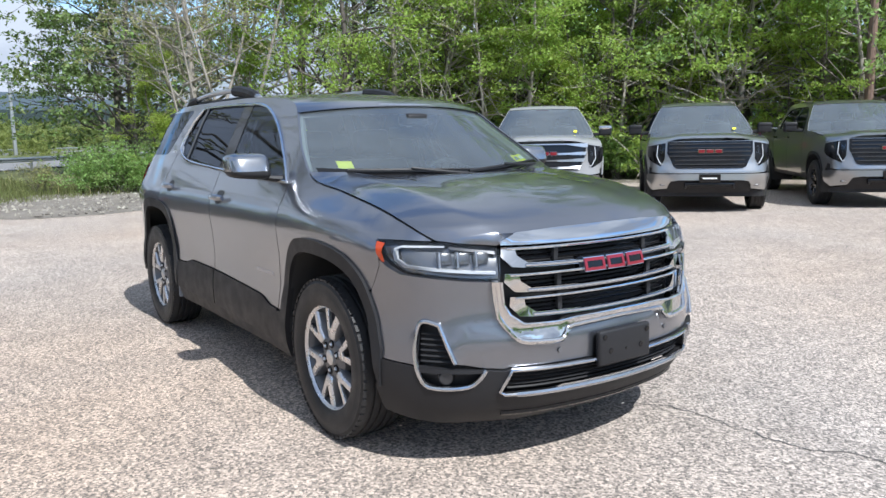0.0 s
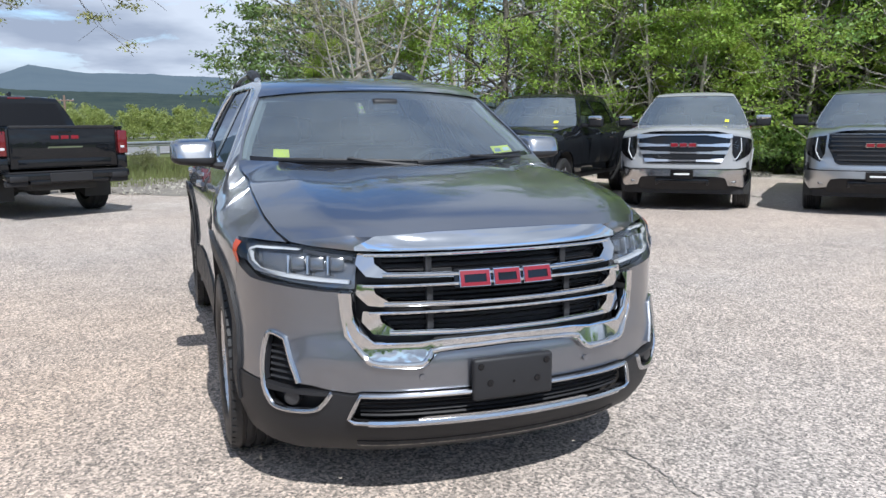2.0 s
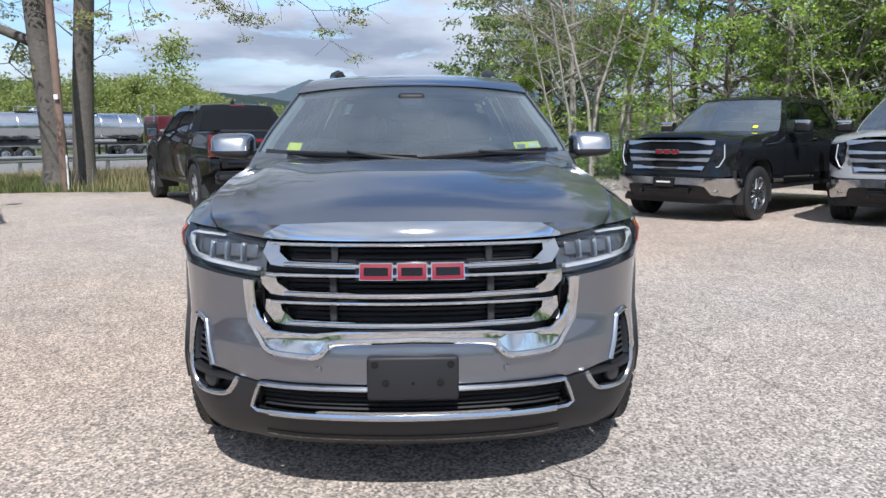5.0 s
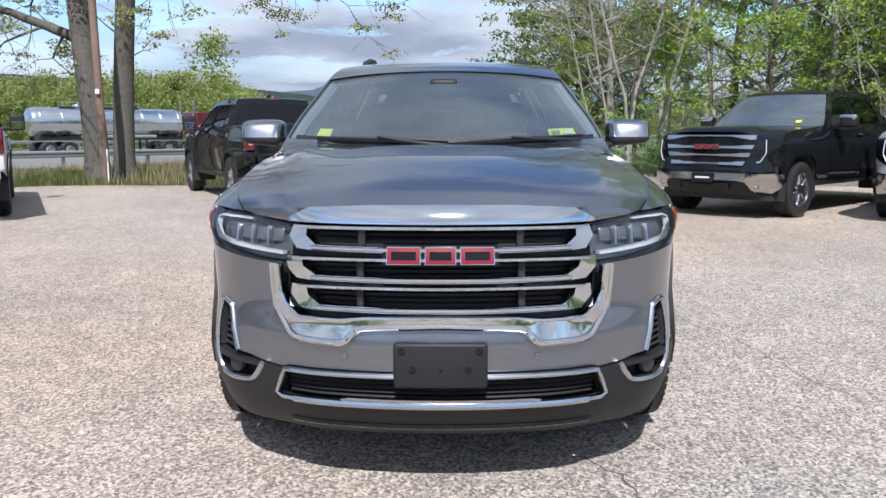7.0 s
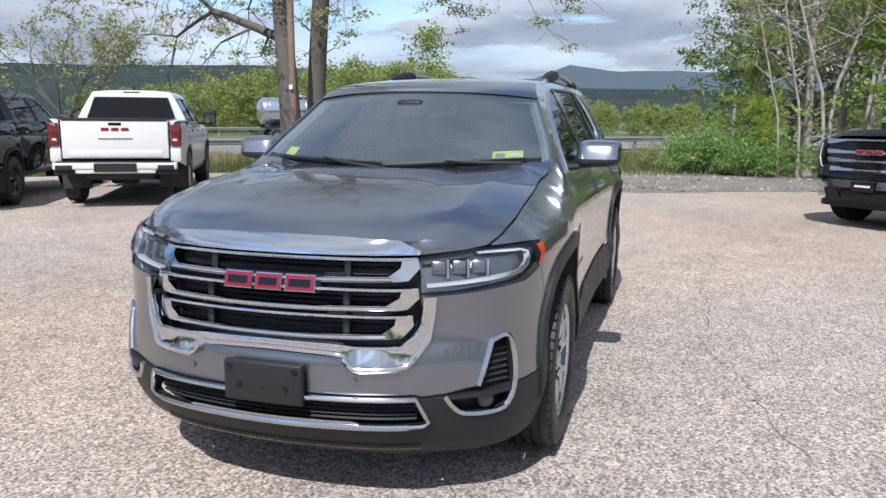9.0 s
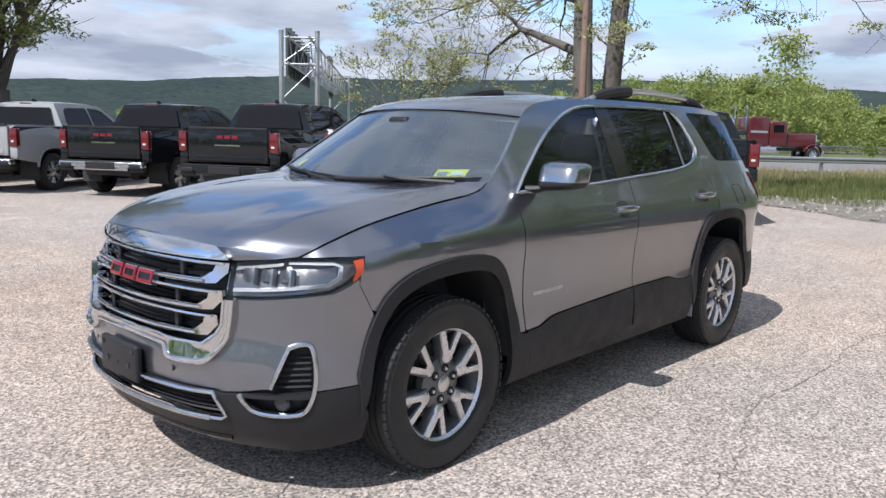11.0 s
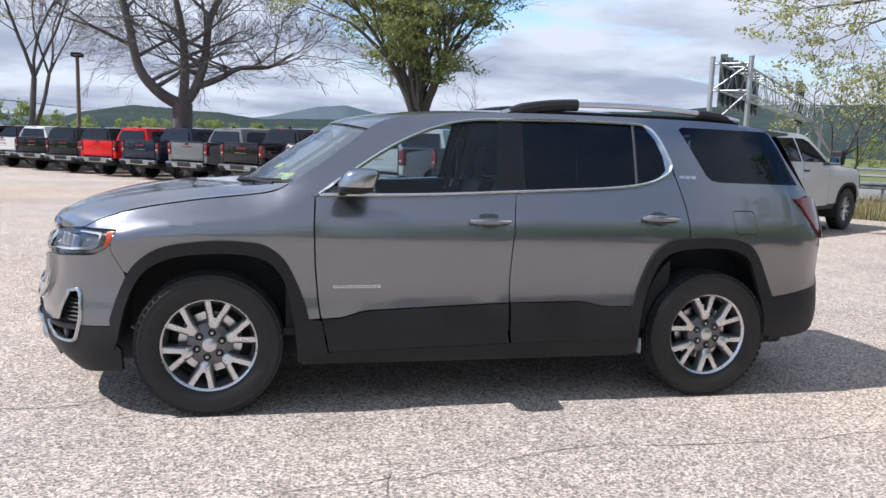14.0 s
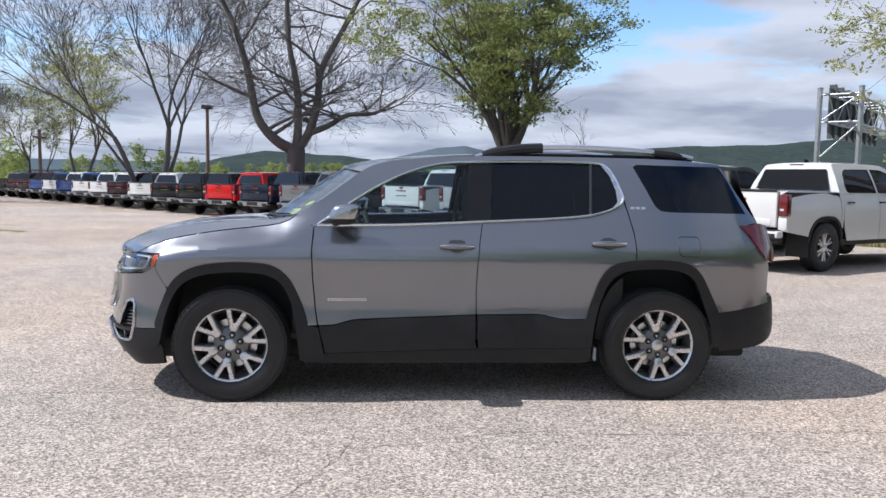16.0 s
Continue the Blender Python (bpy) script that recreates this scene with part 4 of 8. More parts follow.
    for sgn in (1, -1):
        edge = Y([(sgn * y, z) for y, z in ((0.577, 0.812), (0.571, 0.74), (0.560, 0.668), (0.523, 0.613), (0.482, 0.576), (0.40, 0.568), (0.320, 0.568), (0.290, 0.594), (0.255, 0.614), (0.0, 0.624))])
        part("surround_crown", sk.strip([tuple(p) for p in spline(edge, 3)], 0.0115, 0.016, 10, 1.0, False, 1.0), CHROME, car, "rounded outer edge of the chrome surround")
        edge = Y([(sgn * y, z) for y, z in ((0.553, 0.812), (0.545, 0.72), (0.524, 0.680), (0.474, 0.642), (0.33, 0.640), (0.25, 0.648), (0.0, 0.652))])
        part("surround_crown", sk.strip(edge, 0.0065, 0.026, 8, 1.0, False, 0.02), CHROME, car)
    sk.panel("hood_chrome", Y(both([(0.0, 1.010), (0.25, 1.008), (0.48, 0.998), (0.548, 0.962), (0.545, 0.950), (0.30, 0.948), (0.0, 0.947)]))[0:7] + Y([(-0.30, 0.948), (-0.545, 0.950), (-0.548, 0.962), (-0.48, 0.998), (-0.25, 1.008)]),
             CHROME, car, "wide chrome bar along the hood edge", off=0.027, thick=0.05, step=0.04, relief=lambda s, z: 0.010 * np.sin(np.clip((z - 0.947) / 0.07, 0, 1) * np.pi))
    # emblem as three plain red blocks with bright rims
    plate = sk.panel("emblem_plate", Y([(-0.195, 0.882), (0.195, 0.882), (0.195, 0.818), (-0.195, 0.818)]), GLOSS_BLACK, car, "dark plate behind the emblem", off=0.006, thick=0.03)
    for yc, w in ((-0.122, 0.057), (0.0, 0.052), (0.122, 0.057)):
        sk.panel("emblem_rim", Y([(yc - w, 0.879), (yc + w, 0.879), (yc + w, 0.822), (yc - w, 0.822)]), CHROME, plate, "", off=0.020, thick=0.016, step=0.04)
        sk.panel("emblem_block", Y([(yc - w + 0.003, 0.876), (yc + w - 0.003, 0.876), (yc + w - 0.003, 0.825), (yc - w + 0.003, 0.825)]), EMBLEM_RED, plate, "plain red emblem block", holes=[Y([(yc - w + 0.016, 0.864), (yc + w - 0.016, 0.864), (yc + w - 0.016, 0.837), (yc - w + 0.016, 0.837)])], off=0.024, thick=0.006, step=0.04)
        sk.panel("emblem_slot", Y([(yc - w + 0.014, 0.866), (yc + w - 0.014, 0.866), (yc + w - 0.014, 0.835), (yc - w + 0.014, 0.835)]), GLOSS_BLACK, plate, "", off=0.0215, thick=0.002, step=0.04)
    # head lamps
    tipx = [(2.0, 0.964), (1.93, 0.972), (1.878, 0.972), (1.905, 0.905), (1.945, 0.872), (2.0, 0.846)]
    lens = [(sk.sy(0.548), 0.937), (sk.sy(0.64), 0.950), (sk.sy(0.74), 0.960)] + X(tipx) + [(sk.sy(0.77), 0.832), (sk.sy(0.66), 0.819), (sk.sy(0.552), 0.812)]
    for sgn in (1, -1):
        L = (lambda p: p) if sgn > 0 else mirror_line
        lamp = sk.panel("head_lamp", L(lens), LAMP_IN, car, "head lamp with bright hooked light guide", off=-0.045, thick=0, step=0.05)
        sk.panel("lens", L(lens), LAMP_GLASS, lamp, "clear lens", off=0.002, thick=0, step=0.05)
        guide = [(sk.sy(0.565), 0.836), (sk.sy(0.66), 0.842), (sk.sy(0.77), 0.853)] + X([(2.01, 0.866), (1.968, 0.892), (1.960, 0.940), (1.985, 0.950)]) + [(sk.sy(0.76), 0.946)]
        inner = [(sk.sy(0.758), 0.940)] + X([(1.990, 0.943), (1.970, 0.935), (1.978, 0.897), (2.016, 0.875)]) + [(sk.sy(0.762), 0.863), (sk.sy(0.66), 0.852), (sk.sy(0.565), 0.846)]
        sk.panel("light_guide", L(guide + inner), LIGHT_GUIDE, lamp, "white hooked light guide", off=-0.016, thick=0.02, step=0.03)
        for y in (0.61, 0.68, 0.75):
            q = sk.at([(sgn * sk.sy(y), 0.895)], -0.03)[0]
            tilt = Matrix.Translation(q) @ Matrix.Rotation(sgn * radians(18), 4, "Z") @ Matrix.Rotation(radians(-12), 4, "Y")
            pj = part("projector", box(-0.05, 0.008, -0.026, 0.026, -0.022, 0.026, 0.007, 2, tilt), LAMP_IN, lamp, "square reflector unit")
            part("projector_fin", box(-0.01, 0.020, sgn * 0.030 - 0.005, sgn * 0.030 + 0.005, -0.034, 0.030, 0.003, 1, tilt), SATIN, pj, "bright fin between the reflectors")
        sk.panel("upper_strip", L([(sk.sy(0.56), 0.922), (sk.sy(0.74), 0.944), (sk.sy(0.74), 0.934), (sk.sy(0.56), 0.911)]), DARK_ALLOY, lamp, "", off=-0.02, thick=0.01, step=0.04)
        sk.panel("amber_marker", L(X([(1.924, 0.960), (1.884, 0.966), (1.898, 0.912), (1.922, 0.886), (1.934, 0.886), (1.921, 0.925)])), AMBER, lamp, "amber side marker", off=0.004, thick=0.002, step=0.02)
    # bumper cover and lower valance
    fogo = [(0.818, 0.648), (0.768, 0.648), (0.755, 0.620), (0.712, 0.490), (0.612, 0.468), (0.635, 0.425), (0.675, 0.395), (0.770, 0.386), (0.806, 0.41), (0.825, 0.50)]
    fog = Y(fogo)
    half_top = [(sk.sx(1.84), 0.752), (sk.sx(1.902), 0.862), (sk.sx(1.906), 0.890), (sk.sx(1.942), 0.866), (sk.sx(2.0), 0.840), (sk.sy(0.77), 0.826), (sk.sy(0.66), 0.813), (sk.sy(0.545), 0.806), (sk.sy(0.545), 0.72), (sk.sy(0.47), 0.60), (sk.sy(0.3), 0.60), (sk.sy(0.25), 0.62), (0.0, 0.632)]
    low_edge = [(sk.sy(0.520), 0.470), (sk.sy(0.545), 0.462), (sk.sy(0.60), 0.468), (sk.sy(0.70), 0.472), (sk.sy(0.80), 0.478), (sk.sx(1.90), 0.486)]
    arch_f = [(sk.sx(x), z) for x, z in fcut[::-1] if z < 0.745 and x > 1.6]
    poly = half_top[:-1] + [(0.0, 0.632)] + mirror_line(half_top[:-1]) + mirror_line(arch_f) + mirror_line(low_edge) + [(0.0, 0.470)] + low_edge + arch_f
    sk.panel("bumper_cover", poly, PAINT, car, "painted bumper cover", holes=[fog, mirror_line(fog)], off=0.0, thick=0.03, step=0.05,
             relief=lambda s, z: -0.012 * np.clip((0.545 - z) / 0.03, 0, 1) * (np.abs(s) < 0.75))
    opening = [(sk.sy(0.520), 0.462), (sk.sy(0.562), 0.372), (sk.sy(0.545), 0.357), (sk.sy(0.25), 0.352), (0.0, 0.352)]
    hole2 = [(0.0, 0.4605)] + [(s, min(z, 0.4605)) for s, z in opening[:4]] + [(0.0, 0.352)] + [(-s, min(z, 0.4605)) for s, z in opening[:4][::-1]]
    vpoly = [(s, z - 0.006) for s, z in low_edge] + [(sk.sx(1.895), 0.40), (sk.sx(1.86), 0.36), (sk.sx(1.87), 0.245), (sk.sy(0.80), 0.215), (sk.sy(0.6), 0.205), (0.0, 0.205)]
    vfull = [(0.0, 0.464)] + vpoly + mirror_line(vpoly)[1:]
    sk.panel("lower_valance", vfull, BLACK, car, "grained black lower bumper", holes=[hole2, Y([(0.622, 0.452), (0.637, 0.424), (0.675, 0.395), (0.770, 0.386), (0.804, 0.41), (0.815, 0.452)]), mirror_line(Y([(0.622, 0.452), (0.637, 0.424), (0.675, 0.395), (0.770, 0.386), (0.804, 0.41), (0.815, 0.452)]))],
             off=0.004, thick=0.03, step=0.05)
    sk.panel("intake_backing", Y(both([(0.0, 0.475), (0.53, 0.475), (0.575, 0.365), (0.53, 0.34), (0.0, 0.34)]))[0:5] + Y([(-0.53, 0.34), (-0.575, 0.365), (-0.53, 0.475)]), BLACK, car, "", off=-0.06, thick=0)
    for k in range(5):
        part("intake_slat", sk.strip(Y([(y, 0.375 + 0.018 * k) for y in np.linspace(-0.53, 0.53, 16)]), 0.0055, -0.025, 4), BLACK, car)
    sk.panel("skid_blade", Y([(y, 0.350) for y in np.linspace(-0.30, 0.30, 9)] + [(0.335, 0.372)] + [(y, 0.378) for y in np.linspace(0.31, -0.31, 9)] + [(-0.335, 0.372)]), TRIM_CHROME, car, "satin silver blade under the intake", off=0.012, thick=0.012, step=0.04)
    part("intake_chrome", sk.strip([(s, z) for s, z in hole2[1:]], 0.009, 0.008, 8, 1.2, True), TRIM_CHROME, car, "chrome trim round the lower intake")
    part("chin_bar", sk.strip(Y([(y, 0.352 + 0.004) for y in np.linspace(-0.50, 0.50, 16)]), 0.014, 0.010, 8, 0.8), TRIM_CHROME, car)
    part("chin_lip", sk.strip(Y([(y, 0.262) for y in np.linspace(-0.55, 0.55, 16)]), 0.014, 0.002, 6, 0.7), GLOSS_BLACK, car)
    for sgn in (1, -1):
        L = (lambda p: p) if sgn > 0 else mirror_line
        bez = sk.panel("fog_recess", L(Y([(0.828, 0.66), (0.76, 0.66), (0.70, 0.495), (0.60, 0.475), (0.625, 0.41), (0.675, 0.38), (0.78, 0.372), (0.83, 0.41)])), BLACK, car, "dark fog lamp recess", off=-0.045, thick=0)
        line = Y([(0.714, 0.492), (0.757, 0.622), (0.770, 0.645), (0.815, 0.647), (0.824, 0.52), (0.806, 0.412), (0.770, 0.388), (0.676, 0.395), (0.636, 0.426), (0.612, 0.464)])
        part("fog_chrome", sk.strip(L([tuple(p) for p in spline(line, 4)]), 0.0105, 0.003, 8, 0.9, False, 1.0), TRIM_CHROME, bez, "bright hooked fog lamp trim")
        for k in range(6):
            z = 0.49 + 0.022 * k
            yi = np.interp(z, [0.490, 0.62], [0.720, 0.762])
            part("fog_slat", sk.strip(L(Y([(yi, z), (0.815, z)])), 0.006, -0.025, 4), CLAD, bez)
        q = sk.at([(sgn * sk.sy(0.745), 0.430)], -0.018)[0]
        bm = lathe([(0.0, -0.02), (0.03, -0.02), (0.032, 0.0), (0.026, 0.008), (0.0, 0.012)], 20)
        bm.transform(Matrix.Translation(q) @ Matrix.Rotation(radians(-90 + sgn * 25), 4, "Z"))
        part("fog_lamp", bm, DARK_ALLOY, bez, "round fog lamp")
        s = sk.at([(sgn * sk.sy(0.318), 0.520)], 0.003)[0]
        bm = lathe([(0.0, 0.0), (0.010, 0.0), (0.011, -0.004)], 16)
        bm.transform(Matrix.Translation(s) @ Matrix.Rotation(radians(-90), 4, "Z"))
        part("parking_sensor", bm, PAINT, car)
    pb = box(2.394, 2.424, -0.152, 0.152, 0.428, 0.578, 0.012, 3)
    pl = part("plate_bracket", pb, BLACK, car, "empty black number plate bracket")
    for y, z in ((-0.125, 0.552), (0.125, 0.552), (-0.09, 0.49), (0.09, 0.49), (0.0, 0.488)):
        bm = lathe([(0.0, 0.003), (0.011 if y else 0.004, 0.002), (0.012 if y else 0.005, 0.0), (0.0, -0.002)], 14)
        bm.transform(Matrix.Translation((2.4255, y, z)) @ Matrix.Rotation(radians(-90), 4, "Z"))
        part("bracket_screw", bm, GLOSS_BLACK, pl)
    # mirrors
    for sgn in (1, -1):
        bm = bmesh.new()
        bmesh.ops.create_icosphere(bm, subdivisions=4, radius=1)
        for vtx in bm.verts:
            c = vtx.co
            e = lambda q, p: math.copysign(abs(q) ** p, q)
            x, y, z = e(c.x, 0.7), e(c.y, 0.46), e(c.z, 0.46)
            vtx.co = Vector((0.672 + 0.104 * x * (1.0 if x > 0 else 0.78) - 0.02 * z, sgn * (0.958 + 0.112 * y), 1.245 + 0.070 * z * (1.04 - 0.16 * (y * sgn * sgn * 0.5 + 0.5)) + 0.004 * y))
        bmesh.ops.recalc_face_normals(bm, faces=bm.faces)
        low = bm.copy()
        bmesh.ops.bisect_plane(bm, geom=list(bm.verts) + list(bm.edges) + list(bm.faces), plane_co=(0.675, 0, 1.220), plane_no=(0, 0, 1), clear_inner=True)
        bmesh.ops.bisect_plane(low, geom=list(low.verts) + list(low.edges) + list(low.faces), plane_co=(0.675, 0, 1.220), plane_no=(0, 0, 1), clear_outer=True)
        mir = part("door_mirror", bm, MIRROR_CAP, car, "bright satin door mirror with turn signal strip")
        part("mirror_base", low, CLAD, mir, "", True)
        part("mirror_arm", sweep([(0.72, sgn * 0.90, 1.19), (0.745, sgn * 0.84, 1.178), (0.76, sgn * 0.795, 1.175)], [0.022, 0.026, 0.030], 8, 0.7), BLACK, mir)
        part("turn_signal", sweep([(0.700 - 0.0, sgn * 1.036, 1.222), (0.742, sgn * 1.006, 1.219), (0.757, sgn * 0.96, 1.216)], 0.0065, 6), LIGHT_GUIDE, mir)
        part("mirror_glass", box(0.603, 0.612, sgn * 0.945 - 0.075, sgn * 0.945 + 0.075, 1.20, 1.29, 0.003, 1), CHROME, mir)
    # roof rails
    for sgn in (1, -1):
        ry = 0.520
        pts = [(-0.20, 1.640), (-0.30, 1.668), (-0.45, 1.694), (-0.62, 1.710), (-0.95, 1.716), (-1.25, 1.708), (-1.48, 1.692), (-1.62, 1.678), (-1.76, 1.652)]
        P = [(x, sgn * (ry - 0.01 * math.sin(math.pi * i / 8)), z) for i, (x, z) in enumerate(pts)]
        P = spline(P, 5)
        rail = part("roof_rail", sweep(P, 0.020, 8, 0.9), SATIN, car, "satin silver roof rail with black feet")
        part("rail_foot", sweep([(x, y, z - 0.004) for x, y, z in P[:17]], [0.012 + 0.020 * min(1, k / 6) for k in range(17)], 8, 1.1), CLAD, rail)
        part("rail_foot", sweep([(x, y, z - 0.006) for x, y, z in P[-11:]], [0.030 - 0.018 * max(0, (k - 5) / 5) for k in range(11)], 8, 1.0), CLAD, rail)
        part("rail_skirt", sweep([(x, y - sgn * 0.004, 1.658 if x > -1.5 else 1.652) for x, y, z in P[4:-4]], 0.012, 6), CLAD, rail)
    # wheels, liners, underbody
    for cx in (1.4285, -1.4285):
        for sgn in (1, -1):
            base = new("wheel")
            base.parent = car
            base.matrix_basis = Matrix.Translation((cx, sgn * 0.803, 0.377)) @ Matrix.Rotation(0 if sgn > 0 else math.pi, 4, "Z") @ Matrix.Rotation(radians(-11 if cx > 0 else 7), 4, "Y")
            build_wheel(base, 0.377, 0.247, 0.116, MACHINED, WHEEL_GREY, spread=14.0)
            ln = arch_line(cx, 0.375, 0.432, 0.53, 2, 178, 24, 0.8)
            lv = [(x, sgn * y, z) for y in (0.56, 0.895) for x, z in ln] + [(cx, sgn * 0.56, 0.36)]
            k = len(ln)
            lf = [(a, a + 1, k + a + 1, k + a) for a in range(k - 1)] + [(a, a + 1, 2 * k) for a in range(k - 1)]
            raw("wheel_liner", lv, lf, UNDER, car)
    part("underbody", join(box(-2.2, 2.1, -0.56, 0.56, 0.22, 0.40, 0.03), box(-0.97, 0.96, -0.84, 0.84, 0.24, 0.36, 0.02)), UNDER, car)
    part("engine_bay", box(1.05, 2.16, -0.52, 0.52, 0.38, 0.90, 0.02), UNDER, car)
    for sgn in (1, -1):
        part("mud_flap", box(-1.008, -0.99, sgn * 0.84 - 0.05, sgn * 0.84 + 0.05, 0.27, 0.36, 0.004), BAR_GREY, car)
    # cabin
    part("cabin_floor", box(-2.2, 1.05, -0.80, 0.80, 0.40, 0.44), DASH, car)
    for sgn in (1, -1):
        part("door_card", box(-1.2, 0.85, sgn * 0.80 - 0.02, sgn * 0.80 + 0.02, 0.40, 1.13, 0.01), DASH, car)
    part("firewall", box(1.0, 1.04, -0.78, 0.78, 0.40, 1.12), DASH, car)
    dash = box(0.62, 1.12, -0.74, 0.74, 0.80, 1.13, 0.07, 4)
    part("dashboard", dash, DASH, car)
    part("instrument_hood", box(0.60, 0.80, 0.20, 0.56, 1.08, 1.175, 0.04, 3), DASH, car)
    part("centre_screen", box(0.60, 0.625, -0.13, 0.13, 1.00, 1.16, 0.01), GLOSS_BLACK, car)
    sw = bmesh.new()
    ring = [(0.185 * math.cos(a), 0.185 * math.sin(a), 0) for a in np.linspace(0, math.tau, 28, endpoint=False)]
    sw = join(sweep(ring, 0.016, 8, 1, True), box(-0.17, 0.17, -0.03, 0.03, -0.012, 0.012, 0.01), box(-0.07, 0.07, -0.06, 0.06, -0.02, 0.022, 0.02))
    sw.transform(Matrix.Translation((0.50, 0.38, 1.06)) @ Matrix.Rotation(radians(-66), 4, "Y"))
    part("steering_wheel", sw, DASH, car)
    for y in (0.38, -0.38):
        build_seat(0.05, y, car)
    build_seat(-0.82, 0.36, car, 0.6)
    build_seat(-0.82, -0.36, car, 0.6)
    build_seat(-1.62, 0.0, car, 1.1)
    hl = [tuple(sk.at([(sk.sx(x), z - 0.03)], -0.03)[0]) for x, z in rl if x > -1.9]
    v, f = cap(hl, [0.1, 0.05, 0, 0], [0.02, 0.025], 12)
    raw("headliner", v, f, LINER, car)
    for sgn in (1, -1):                                          # light pillar trims inside
        pil = [tuple(sk.at([(sgn * sk.sx(x - 0.06), z - 0.01)], -0.045)[0]) for x, z in ws]
        part("pillar_trim", sweep(pil, 0.026, 6), LINER, car)
        part("pillar_trim", sweep([(-0.25, sgn * 0.745, 1.15), (-0.25, sgn * 0.66, 1.38), (-0.25, sgn * 0.56, 1.57)], 0.022, 6, 0.8), LINER, car)
        part("seat_belt", sweep([(-0.155, sgn * 0.70, 1.12), (-0.18, sgn * 0.62, 1.36), (-0.20, sgn * 0.55, 1.50)], 0.014, 4, 0.15), LINER, car)
    part("sensor_housing", box(0.74, 0.86, -0.075, 0.065, 1.44, 1.51, 0.02, 3), BLACK, car)
    part("rear_view_mirror", box(0.70, 0.72, -0.12, 0.12, 1.37, 1.435, 0.015, 3), BLACK, car)
    # papers behind the windscreen
    def on_screen(y, t):
        j = min(len(ed) - 1, int(t * (len(ed) - 1)))
        x, yy, z = ed[j]
        b = np.interp(j / (len(ed) - 1), [0, 0.5, 1], glass_bow)
        c = np.interp(j / (len(ed) - 1), [0, 0.5, 1], glass_crown)
        u = y / yy
        return Vector((x + b * (1 - u * u) - 0.012, y, z + c * (1 - u * u) - 0.006))
    ed[:] = [tuple(sk.at([(sk.sx(x - 0.012), z)], -0.012)[0]) for x, z in ws]
    for nm, y0, y1, t0, t1, mt in (("yellow_label", -0.615, -0.545, 0.12, 0.27, STICKER), ("yellow_label", 0.50, 0.635, 0.12, 0.28, STICKER)):
        q = [on_screen(y0, t0), on_screen(y1, t0), on_screen(y1 * 0.985, t1), on_screen(y0 * 0.985, t1)]
        lab = raw(nm, q, [(0, 1, 2, 3)], mt, car, "yellow paper inside the windscreen")
        if y0 > 0:
            for a, b2, mm in ((0.10, 0.42, BAR_GREY), (0.55, 0.90, PAPER)):
                w0 = [q[0].lerp(q[1], a).lerp(q[3].lerp(q[2], a), 0.25), q[0].lerp(q[1], b2).lerp(q[3].lerp(q[2], b2), 0.25), q[0].lerp(q[1], b2).lerp(q[3].lerp(q[2], b2), 0.7), q[0].lerp(q[1], a).lerp(q[3].lerp(q[2], a), 0.7)]
                raw("print_bar", [p + Vector((0.004, 0, 0.002)) for p in w0], [(0, 1, 2, 3)], mm, lab)
    return car


build_suv()

# ---- pickup trucks ----


def truck_inset(px, py, nx, ny, z):
    wf, wr, ws = np.maximum(nx, 0) ** 2, np.maximum(-nx, 0) ** 2, ny ** 2
    side = np.interp(z, [0.40, 0.55, 0.70, 0.90, 1.05, 1.15, 1.25, 1.33, 1.42, 1.50, 1.60, 1.75, 1.90],
                     [0.06, 0.02, 0.012, 0.004, 0.0, 0.012, 0.035, 0.065, 0.10, 0.135, 0.185, 0.265, 0.36])
    nose = np.interp(z, [0.36, 0.45, 0.55, 0.76, 0.80, 0.95, 1.20, 1.27, 1.34], [0.20, 0.06, 0.0, 0.01, 0.05, 0.06, 0.10, 0.15, 0.28])
    k = np.clip((z - 1.12) / 0.18, 0, 1) * np.clip((px - 0.9) / 0.4, 0, 1)
    return ws * (side + 0.05 * k * k) + wf * nose


TRUCK_PLAN = [(2.86, 0), (2.85, 0.4), (2.815, 0.66), (2.73, 0.85), (2.58, 0.955), (2.3, 1.005), (1.87, 1.02), (1.3, 1.003), (0.0, 0.998), (-1.4, 0.998), (-1.87, 1.018), (-2.6, 1.0), (-2.92, 0.975), (-3.0, 0.90), (-3.02, 0.0)]


def simple_wheel(parent, r, rim_r, w, face):
    prof = [(rim_r, -w * 0.9), (rim_r + 0.06, -w), (r - 0.03, -w * 0.97), (r, -w * 0.8)]
    for g in (-0.4, 0.0, 0.4):
        prof += [(r, w * (g - 0.12)), (r - 0.012, w * (g - 0.09)), (r - 0.012, w * (g + 0.09)), (r, w * (g + 0.12))]
    prof += [(r, w * 0.8), (r - 0.03, w * 0.97), (rim_r + 0.06, w), (rim_r, w * 0.9)]
    part("tyre", lathe(prof, 36), RUBBER, parent)
    part("rim", lathe([(rim_r + 0.004, w * 0.92), (rim_r - 0.006, w * 0.9), (rim_r - 0.02, w * 0.7), (rim_r - 0.03, w * 0.2), (0.0, w * 0.18)], 36), DARK_ALLOY, parent)
    wheel_spokes("spoke", 0.07, rim_r - 0.01, w * 0.78, face, parent, 6, 0.03, 10, 0.04)
    part("hub", lathe([(0.0, w * 0.86), (0.05, w * 0.86), (0.085, w * 0.76), (0.09, w * 0.5), (0.0, w * 0.5)], 24), face, parent)


